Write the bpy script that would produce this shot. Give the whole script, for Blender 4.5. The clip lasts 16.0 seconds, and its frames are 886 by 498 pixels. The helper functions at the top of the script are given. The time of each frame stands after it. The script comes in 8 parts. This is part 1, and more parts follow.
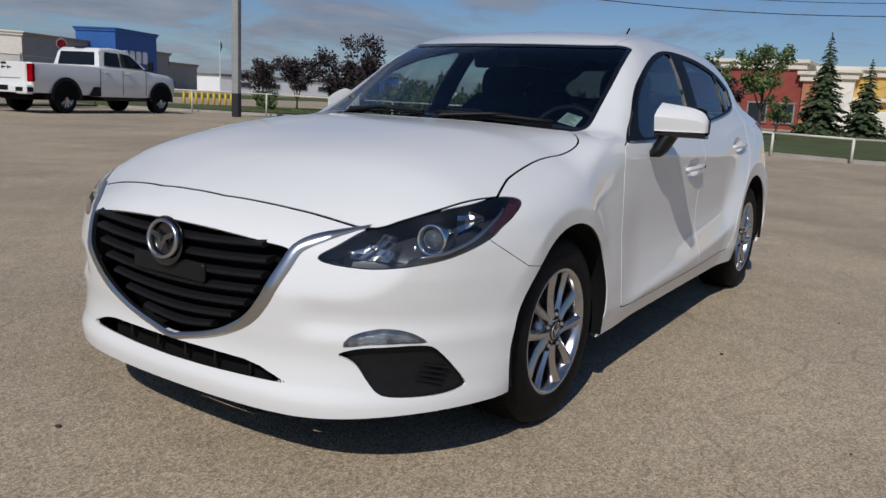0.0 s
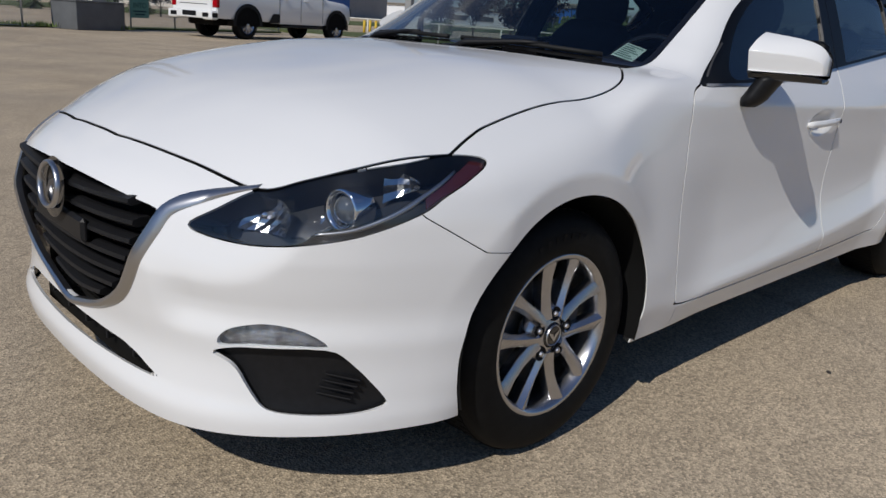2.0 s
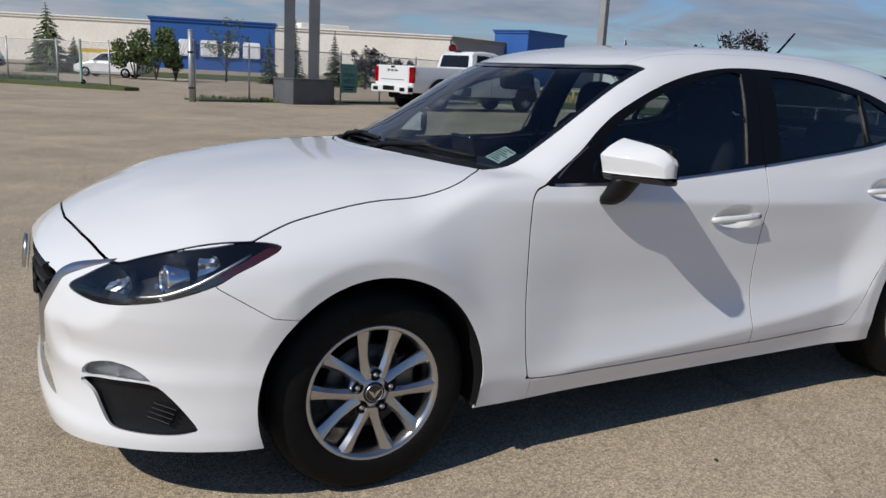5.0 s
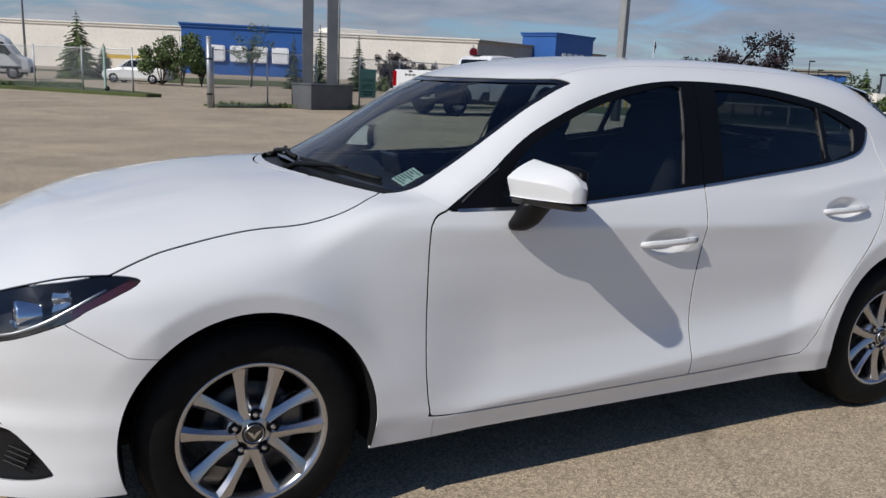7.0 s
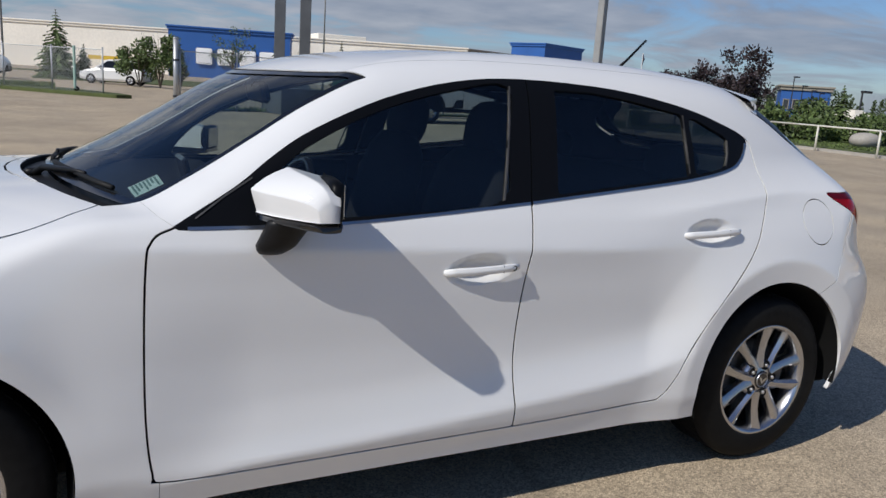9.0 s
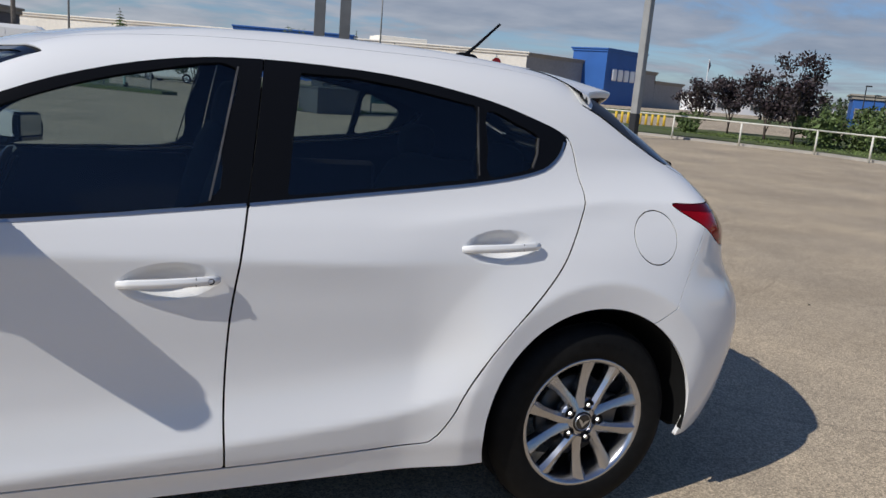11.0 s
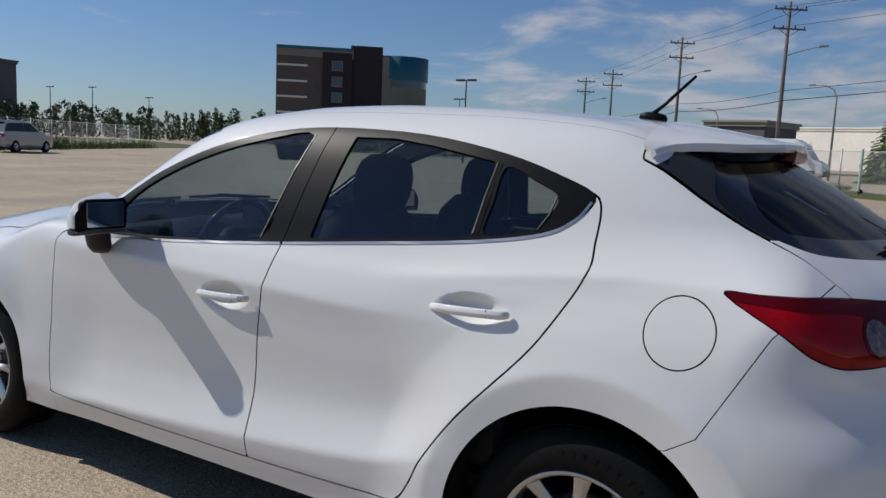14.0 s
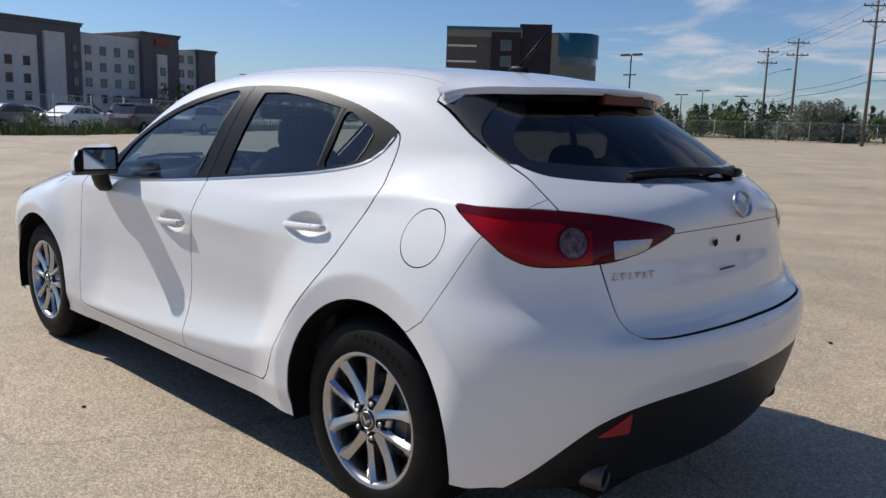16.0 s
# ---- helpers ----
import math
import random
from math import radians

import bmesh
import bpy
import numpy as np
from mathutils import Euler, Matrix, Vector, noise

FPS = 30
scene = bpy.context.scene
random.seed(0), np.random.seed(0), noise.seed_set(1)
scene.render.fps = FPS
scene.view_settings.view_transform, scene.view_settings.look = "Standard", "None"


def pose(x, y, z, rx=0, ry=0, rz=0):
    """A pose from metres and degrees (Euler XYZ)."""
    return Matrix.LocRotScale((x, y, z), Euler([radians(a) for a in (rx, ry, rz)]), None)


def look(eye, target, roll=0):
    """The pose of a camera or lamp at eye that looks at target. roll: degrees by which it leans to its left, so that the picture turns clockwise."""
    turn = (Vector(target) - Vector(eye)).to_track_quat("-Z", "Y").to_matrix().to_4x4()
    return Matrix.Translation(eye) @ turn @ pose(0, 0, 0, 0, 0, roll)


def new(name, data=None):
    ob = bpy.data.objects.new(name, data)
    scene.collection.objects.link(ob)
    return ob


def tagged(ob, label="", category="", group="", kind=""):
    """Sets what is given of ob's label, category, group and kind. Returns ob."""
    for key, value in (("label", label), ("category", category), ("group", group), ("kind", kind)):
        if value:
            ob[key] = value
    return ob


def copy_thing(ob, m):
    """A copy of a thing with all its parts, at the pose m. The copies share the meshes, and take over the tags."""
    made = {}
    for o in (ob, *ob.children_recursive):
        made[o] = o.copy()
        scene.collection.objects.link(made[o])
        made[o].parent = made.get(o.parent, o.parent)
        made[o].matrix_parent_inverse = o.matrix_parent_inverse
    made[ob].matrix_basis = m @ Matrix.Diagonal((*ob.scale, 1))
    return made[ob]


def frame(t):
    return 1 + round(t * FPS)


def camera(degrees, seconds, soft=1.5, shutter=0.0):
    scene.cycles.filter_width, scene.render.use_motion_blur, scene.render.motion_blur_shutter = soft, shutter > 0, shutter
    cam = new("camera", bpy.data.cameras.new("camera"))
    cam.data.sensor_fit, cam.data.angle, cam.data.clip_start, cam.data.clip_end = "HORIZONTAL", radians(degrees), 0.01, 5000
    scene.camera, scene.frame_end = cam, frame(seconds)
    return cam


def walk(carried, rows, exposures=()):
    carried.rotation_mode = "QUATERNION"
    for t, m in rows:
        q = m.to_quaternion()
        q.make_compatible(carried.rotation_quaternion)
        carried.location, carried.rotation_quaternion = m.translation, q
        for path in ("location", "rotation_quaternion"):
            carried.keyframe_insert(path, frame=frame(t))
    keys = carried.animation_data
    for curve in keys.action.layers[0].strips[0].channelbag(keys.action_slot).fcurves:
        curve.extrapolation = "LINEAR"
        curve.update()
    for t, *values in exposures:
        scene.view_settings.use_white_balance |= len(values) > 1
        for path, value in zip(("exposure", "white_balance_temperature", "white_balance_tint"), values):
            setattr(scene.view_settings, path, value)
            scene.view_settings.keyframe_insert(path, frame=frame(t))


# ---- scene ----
cam = camera(59.4, 16.0, soft=1.5)
PATH = [
    (0, (-2.325, -1.902, 1.07), (-0.679, -0.831, 0.691), 2.9),
    (0.5, (-2.116, -1.925, 1.062), (-0.514, -0.802, 0.647), 3.2),
    (1, (-1.95, -1.878, 1.047), (-0.419, -0.677, 0.587), 3.4),
    (1.5, (-1.744, -1.825, 1.05), (-0.304, -0.535, 0.539), 3.5),
    (2, (-1.488, -1.969, 1.069), (-0.153, -0.591, 0.505), 4.0),
    (2.5, (-1.254, -2.094, 1.07), (-0.024, -0.635, 0.473), 4.3),
    (3, (-0.987, -2.159, 1.081), (0.136, -0.617, 0.479), 4.4),
    (3.5, (-0.845, -2.313, 1.142), (0.181, -0.694, 0.572), 4.1),
    (4, (-0.834, -2.514, 1.186), (0.123, -0.835, 0.671), 3.5),
    (4.2, (-0.888, -2.601, 1.208), (0.06, -0.909, 0.72), 3.4),
    (6.3, (-0.698, -3.063, 1.305), (0.181, -1.317, 0.883), 2.6),
    (6.5, (-0.613, -3.009, 1.31), (0.256, -1.26, 0.882), 2.7),
    (7, (-0.433, -2.911, 1.334), (0.424, -1.155, 0.903), 2.6),
    (7.5, (-0.269, -2.886, 1.331), (0.579, -1.126, 0.902), 2.6),
    (8, (-0.062, -2.888, 1.328), (0.791, -1.13, 0.903), 3.0),
    (8.5, (0.127, -2.846, 1.322), (0.994, -1.093, 0.904), 3.3),
    (9, (0.346, -2.779, 1.323), (1.231, -1.032, 0.914), 3.8),
    (9.5, (0.549, -2.783, 1.321), (1.441, -1.038, 0.92), 4.5),
    (10, (0.809, -2.847, 1.324), (1.674, -1.088, 0.929), 4.9),
    (12.3, (2.172, -2.538, 1.339), (2.352, -0.59, 0.927), 3.1),
    (12.5, (2.308, -2.472, 1.325), (2.327, -0.507, 0.949), 2.8),
    (13, (2.61, -2.426, 1.33), (2.158, -0.505, 1.006), 2.0),
    (13.5, (3.023, -2.49, 1.323), (2.17, -0.702, 1.048), 1.6),
    (14, (3.336, -2.599, 1.315), (2.306, -0.904, 1.054), 2.6),
    (14.5, (3.682, -2.522, 1.276), (2.548, -0.894, 1.025), 3.2),
    (15, (4.033, -2.462, 1.263), (2.809, -0.902, 1.005), 2.9),
    (15.5, (4.296, -2.445, 1.264), (2.992, -0.956, 0.973), 2.2),
    (16, (4.45, -2.353, 1.249), (3.081, -0.933, 0.921), 1.7),
]
walk(cam, [(t, look(eye, target, roll)) for t, eye, target, roll in PATH],
     exposures=[(0, -0.41), (1, -0.41), (2, -0.36), (4, -0.20), (7, -0.16), (10, -0.05), (12.5, -0.05), (13.5, -0.2), (14.5, -0.2), (15.2, -0.03), (16, 0.17)])

# ---- daylight ----
SUN_FROM = Vector((-1.04, -0.30, 1.0)).normalized()
world = bpy.data.worlds.new("sky")
scene.world = world
world.use_nodes = True
wt = world.node_tree
wt.nodes.clear()
w_out = wt.nodes.new("ShaderNodeOutputWorld")
w_bg = wt.nodes.new("ShaderNodeBackground")
w_sky = wt.nodes.new("ShaderNodeTexSky")
w_sky.sky_type = "NISHITA"
w_sky.sun_disc = False
w_sky.sun_elevation = math.asin(SUN_FROM.z)
w_sky.sun_rotation = math.atan2(SUN_FROM.x, SUN_FROM.y)
w_sky.air_density, w_sky.dust_density, w_sky.ozone_density = 1.0, 0.35, 4.0
w_bg.inputs["Strength"].default_value = 0.060
# thin bands of cloud, thicker towards the north-east where the blue store stands
w_tc = wt.nodes.new("ShaderNodeTexCoord")
w_sep = wt.nodes.new("ShaderNodeSeparateXYZ")
wt.links.new(w_tc.outputs["Generated"], w_sep.inputs[0])
def w_math(op, a, b=None, c=None):
    n = wt.nodes.new("ShaderNodeMath")
    n.operation = op
    for i, v in enumerate((a, b, c)):
        if v is None:
            continue
        if isinstance(v, (int, float)):
            n.inputs[i].default_value = v
        else:
            wt.links.new(v, n.inputs[i])
    return n.outputs[0]
w_up = w_math("MAXIMUM", w_sep.outputs[2], 0.02)
w_lift = w_math("ADD", w_up, 0.12)
w_cx = w_math("DIVIDE", w_sep.outputs[0], w_lift)
w_cy = w_math("DIVIDE", w_sep.outputs[1], w_lift)
w_vec = wt.nodes.new("ShaderNodeCombineXYZ")
wt.links.new(w_cx, w_vec.inputs[0])
wt.links.new(w_cy, w_vec.inputs[1])
w_n1 = wt.nodes.new("ShaderNodeTexNoise")
w_n1.inputs["Scale"].default_value, w_n1.inputs["Detail"].default_value, w_n1.inputs["Roughness"].default_value = 0.75, 9.0, 0.62
w_n1.inputs["Distortion"].default_value = 0.9
wt.links.new(w_vec.outputs[0], w_n1.inputs["Vector"])
w_n2 = wt.nodes.new("ShaderNodeTexNoise")
w_n2.inputs["Scale"].default_value, w_n2.inputs["Detail"].default_value = 2.6, 7.0
wt.links.new(w_vec.outputs[0], w_n2.inputs["Vector"])
w_side = w_math("ADD", w_math("MULTIPLY", w_sep.outputs[0], 0.143), w_math("MULTIPLY_ADD", w_sep.outputs[1], 0.308, -0.245))
w_den = w_math("ADD", w_math("ADD", w_math("MULTIPLY", w_n1.outputs[0], 0.72), w_math("MULTIPLY", w_n2.outputs[0], 0.28)), w_side)
w_ramp = wt.nodes.new("ShaderNodeMapRange")
w_ramp.interpolation_type = "SMOOTHSTEP"
w_ramp.inputs["From Min"].default_value, w_ramp.inputs["From Max"].default_value = 0.45, 0.63
w_ramp.inputs["To Min"].default_value, w_ramp.inputs["To Max"].default_value = 0.0, 0.85
wt.links.new(w_den, w_ramp.inputs["Value"])
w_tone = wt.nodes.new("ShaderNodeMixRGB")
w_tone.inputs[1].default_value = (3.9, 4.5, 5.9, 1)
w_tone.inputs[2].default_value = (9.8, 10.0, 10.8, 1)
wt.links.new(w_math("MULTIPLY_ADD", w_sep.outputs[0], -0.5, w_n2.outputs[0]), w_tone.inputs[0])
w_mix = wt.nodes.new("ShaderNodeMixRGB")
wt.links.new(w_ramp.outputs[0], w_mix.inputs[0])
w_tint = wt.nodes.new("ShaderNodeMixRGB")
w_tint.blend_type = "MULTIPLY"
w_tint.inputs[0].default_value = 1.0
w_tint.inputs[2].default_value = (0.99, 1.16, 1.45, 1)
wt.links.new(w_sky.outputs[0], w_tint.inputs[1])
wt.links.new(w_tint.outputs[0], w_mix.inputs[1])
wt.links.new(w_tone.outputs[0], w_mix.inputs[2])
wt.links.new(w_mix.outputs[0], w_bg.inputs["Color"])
wt.links.new(w_bg.outputs[0], w_out.inputs["Surface"])

sun = new("sun", bpy.data.lights.new("sun", "SUN"))
sun.data.energy, sun.data.angle, sun.data.color = 4.1, radians(0.55), (1.0, 0.965, 0.905)
sun.matrix_world = look(SUN_FROM * 50, (0, 0, 0))

# ---- materials ----
def material(name, color, rough=0.5, metal=0.0, spec=0.5, coat=0.0, grain=None, stain=None, bump=None, random_tone=0.0, island_tone=0.0, trans=0.0):
    """A Principled material. grain, stain: (scale, amount) of tone variation; bump: (scale, strength, distance)."""
    m = bpy.data.materials.new(name)
    m.use_nodes = True
    nt = m.node_tree
    p = nt.nodes["Principled BSDF"]
    p.inputs["Base Color"].default_value = (*color, 1)
    p.inputs["Roughness"].default_value, p.inputs["Metallic"].default_value = rough, metal
    p.inputs["Specular IOR Level"].default_value, p.inputs["Coat Weight"].default_value = spec, coat
    p.inputs["Coat Roughness"].default_value = 0.06
    p.inputs["Transmission Weight"].default_value = trans
    tc = nt.nodes.new("ShaderNodeTexCoord")
    tone = None
    for scale, amount, detail in ([(*grain, 4.0)] if grain else []) + ([(*stain, 6.0)] if stain else []):
        n = nt.nodes.new("ShaderNodeTexNoise")
        n.inputs["Scale"].default_value, n.inputs["Detail"].default_value = scale, detail
        nt.links.new(tc.outputs["Object"], n.inputs["Vector"])
        r = nt.nodes.new("ShaderNodeMapRange")
        r.inputs["From Min"].default_value, r.inputs["From Max"].default_value = 0.3, 0.7
        r.inputs["To Min"].default_value, r.inputs["To Max"].default_value = 1 - amount, 1 + amount
        nt.links.new(n.outputs[0], r.inputs["Value"])
        tone = mul(nt, tone, r.outputs[0])
    if random_tone:
        oi = nt.nodes.new("ShaderNodeObjectInfo")
        tone = mul(nt, tone, span(nt, oi.outputs["Random"], random_tone))
    if island_tone:
        ge = nt.nodes.new("ShaderNodeNewGeometry")
        tone = mul(nt, tone, span(nt, ge.outputs["Random Per Island"], island_tone))
    if tone is not None:
        mx = nt.nodes.new("ShaderNodeVectorMath")
        mx.operation = "SCALE"
        mx.inputs[0].default_value = color
        nt.links.new(tone, mx.inputs["Scale"])
        nt.links.new(mx.outputs[0], p.inputs["Base Color"])
    if bump:
        n = nt.nodes.new("ShaderNodeTexNoise")
        n.inputs["Scale"].default_value, n.inputs["Detail"].default_value = bump[0], 5.0
        nt.links.new(tc.outputs["Object"], n.inputs["Vector"])
        b = nt.nodes.new("ShaderNodeBump")
        b.inputs["Strength"].default_value, b.inputs["Distance"].default_value = bump[1], bump[2]
        nt.links.new(n.outputs[0], b.inputs["Height"])
        nt.links.new(b.outputs[0], p.inputs["Normal"])
    return m


def span(nt, value, amount):
    r = nt.nodes.new("ShaderNodeMapRange")
    r.inputs["To Min"].default_value, r.inputs["To Max"].default_value = 1 - amount, 1 + amount
    nt.links.new(value, r.inputs["Value"])
    return r.outputs[0]


def mul(nt, a, b):
    if a is None:
        return b
    n = nt.nodes.new("ShaderNodeMath")
    n.operation = "MULTIPLY"
    nt.links.new(a, n.inputs[0])
    nt.links.new(b, n.inputs[1])
    return n.outputs[0]


def glass(name, tint, gloss=1.0, ior=1.5):
    """A thin pane: tinted see-through with a Fresnel gloss."""
    m = bpy.data.materials.new(name)
    m.use_nodes = True
    nt = m.node_tree
    nt.nodes.clear()
    out, mix = nt.nodes.new("ShaderNodeOutputMaterial"), nt.nodes.new("ShaderNodeMixShader")
    clear, shine, fr = nt.nodes.new("ShaderNodeBsdfTransparent"), nt.nodes.new("ShaderNodeBsdfGlossy"), nt.nodes.new("ShaderNodeLayerWeight")
    clear.inputs[0].default_value = (*tint, 1)
    shine.inputs["Roughness"].default_value = 0.01
    shine.inputs["Color"].default_value = (gloss, gloss, gloss, 1)
    # Schlick gloss, alike from both sides of the pane
    fr.inputs["Blend"].default_value = 0.5
    power, gain = nt.nodes.new("ShaderNodeMath"), nt.nodes.new("ShaderNodeMath")
    power.operation, power.inputs[1].default_value = "POWER", 5.0
    f0 = ((ior - 1) / (ior + 1)) ** 2 * 1.6
    gain.operation, gain.inputs[1].default_value, gain.inputs[2].default_value = "MULTIPLY_ADD", 1 - f0, f0
    nt.links.new(fr.outputs["Facing"], power.inputs[0])
    nt.links.new(power.outputs[0], gain.inputs[0])
    nt.links.new(gain.outputs[0], mix.inputs[0])
    nt.links.new(clear.outputs[0], mix.inputs[1])
    nt.links.new(shine.outputs[0], mix.inputs[2])
    nt.links.new(mix.outputs[0], out.inputs["Surface"])
    return m


M_PAINT = material("pearl_white_paint", (0.735, 0.732, 0.725), 0.55, 0.0, 0.25, 1.0, stain=(1.3, 0.012))
M_BLACK = material("black_plastic", (0.010, 0.010, 0.011), 0.45, spec=0.2, grain=(60, 0.15), bump=(500, 0.15, 0.001))
M_GLOSSBLACK = material("gloss_black_trim", (0.008, 0.008, 0.009), 0.12, coat=0.5)
M_PILLAR = material("satin_black_pillar", (0.005, 0.0055, 0.007), 0.40, spec=0.09)
M_RUBBER = material("tyre_rubber", (0.007, 0.007, 0.007), 0.65, spec=0.12, grain=(40, 0.2), stain=(6, 0.2), bump=(250, 0.2, 0.001))
M_CHEEK = material("satin_black_cheek", (0.018, 0.018, 0.020), 0.38, spec=0.5)
M_SEAL = material("rubber_seal", (0.012, 0.012, 0.012), 0.6, spec=0.2)
M_ALLOY = material("silver_alloy", (0.46, 0.46, 0.48), 0.24, 0.95, grain=(30, 0.03))
M_STEEL = material("brake_steel", (0.11, 0.105, 0.10), 0.5, 0.7, stain=(20, 0.3))
M_CHROME = material("chrome", (0.82, 0.82, 0.84), 0.07, 1.0)
M_SATIN = material("satin_chrome", (0.50, 0.50, 0.51), 0.30, 1.0)
M_CLOTH = material("black_seat_cloth", (0.010, 0.011, 0.013), 0.9, spec=0.2, grain=(90, 0.25), bump=(300, 0.3, 0.002))
M_DASH = material("dark_dash_plastic", (0.010, 0.010, 0.012), 0.55, spec=0.2, grain=(50, 0.15), bump=(220, 0.2, 0.001))
M_LINER = material("dark_cabin_lining", (0.012, 0.012, 0.014), 0.9, spec=0.2, grain=(70, 0.15))
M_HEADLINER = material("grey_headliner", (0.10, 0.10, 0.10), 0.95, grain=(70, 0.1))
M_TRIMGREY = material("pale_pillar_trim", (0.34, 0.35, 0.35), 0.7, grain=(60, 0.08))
M_UNDER = material("underbody", (0.004, 0.004, 0.004), 0.95, spec=0.2, stain=(8, 0.3))
M_GLASS_FRONT = glass("windscreen_glass", (0.74, 0.80, 0.785))
M_GLASS_SIDE = glass("side_window_glass", (0.55, 0.63, 0.64))
M_GLASS_REAR = glass("rear_window_glass", (0.085, 0.095, 0.10), 0.55)
M_LENS = glass("clear_lens", (0.93, 0.95, 0.96))
M_RED = material("red_lens", (0.27, 0.002, 0.006), 0.06, spec=0.22, grain=(160, 0.12), stain=(7, 0.35))
M_DARKRED = material("dark_red_lens", (0.085, 0.001, 0.004), 0.06, spec=0.25)
M_REFLECT = material("lamp_reflector", (0.55, 0.56, 0.58), 0.16, 1.0, bump=(90, 0.2, 0.004))
M_FOGBACK = material("ribbed_lamp_back", (0.30, 0.30, 0.31), 0.18, 0.8, grain=(45, 0.6), bump=(110, 0.7, 0.006))
M_AMBER = material("amber_reflector", (0.050, 0.009, 0.008), 0.12, coat=1.0)
M_LAMPGREY = material("lamp_housing", (0.030, 0.031, 0.034), 0.32)
M_STICKER = material("sticker_paper", (0.52, 0.68, 0.66), 0.7)
M_PRINT = material("sticker_print", (0.12, 0.22, 0.20), 0.7)
# ---- shape of the car body: x runs from nose to tail, y across, z up ----
def smooth(a, b, v):
    s = np.clip((v - a) / (b - a), 0, 1)
    return s * s * (3 - 2 * s)


def curve(knots, v):
    """A smooth curve through (v, value) knots, with no overshoot."""
    kx, ky = np.array(knots, float).T
    h, d = np.diff(kx), np.diff(ky) / np.diff(kx)
    m = np.zeros(len(kx))
    same = d[:-1] * d[1:] > 0
    m[1:-1][same] = 2 * d[:-1][same] * d[1:][same] / (d[:-1] + d[1:])[same]
    m[0], m[-1] = d[0], d[-1]
    v = np.asarray(v, float)
    i = np.clip(np.searchsorted(kx, v) - 1, 0, len(h) - 1)
    t = (v - kx[i]) / h[i]
    lo, hi = v < kx[0], v > kx[-1]
    t = np.clip(t, 0, 1)
    out = (ky[i] * (1 + 2 * t) * (1 - t) ** 2 + m[i] * h[i] * t * (1 - t) ** 2 + ky[i + 1] * t * t * (3 - 2 * t) + m[i + 1] * h[i] * t * t * (t - 1))
    out = np.where(lo, ky[0] + m[0] * (v - kx[0]), out)
    return np.where(hi, ky[-1] + m[-1] * (v - kx[-1]), out)


PROFILE = [(-0.95, 0.58), (-0.91, 0.68), (-0.83, 0.748), (-0.7, 0.818), (-0.5, 0.892), (-0.2, 0.953), (0.0, 0.980), (0.15, 0.989), (0.28, 0.998),
           (0.45, 1.07), (0.64, 1.18), (0.83, 1.295), (0.96, 1.352), (1.1, 1.392), (1.3, 1.425), (1.55, 1.448), (1.9, 1.457), (2.3, 1.450), (2.55, 1.434),
           (2.74, 1.410), (2.9, 1.360), (3.1, 1.258), (3.29, 1.143), (3.37, 1.093), (3.45, 1.035), (3.52, 0.955), (3.62, 0.85), (3.8, 0.70)]
SIDE = [(0.1, 0.82), (0.2, 0.86), (0.27, 0.877), (0.33, 0.890), (0.40, 0.891), (0.50, 0.884), (0.60, 0.874), (0.70, 0.866), (0.79, 0.857), (0.86, 0.847),
        (0.93, 0.826), (1.0, 0.79), (1.1, 0.748), (1.2, 0.703), (1.3, 0.65), (1.38, 0.59), (1.45, 0.51), (1.55, 0.38)]
NOSE = [(0.12, -0.86), (0.185, -0.895), (0.235, -0.902), (0.285, -0.886), (0.35, -0.879), (0.42, -0.888), (0.55, -0.905), (0.66, -0.908), (0.72, -0.88), (0.8, -0.8)]
TAIL = [(0.12, 3.34), (0.22, 3.43), (0.35, 3.505), (0.45, 3.535), (0.53, 3.552), (0.60, 3.562), (0.65, 3.56), (0.68, 3.548), (0.705, 3.495), (0.74, 3.472), (0.8, 3.466), (0.9, 3.45), (1.0, 3.458), (1.06, 3.44), (1.12, 3.38)]


def ridge(z, at, wide, amount):
    """A sharp raised line that dies away on both sides."""
    return amount * np.clip(1 - np.abs(z - at) / wide, 0, 1) ** 2


SILL_CREASE = [(0.4, 0.272), (0.62, 0.296), (0.8, 0.318), (1.05, 0.332), (1.54, 0.367), (2.05, 0.418), (2.26, 0.470), (2.5, 0.53)]


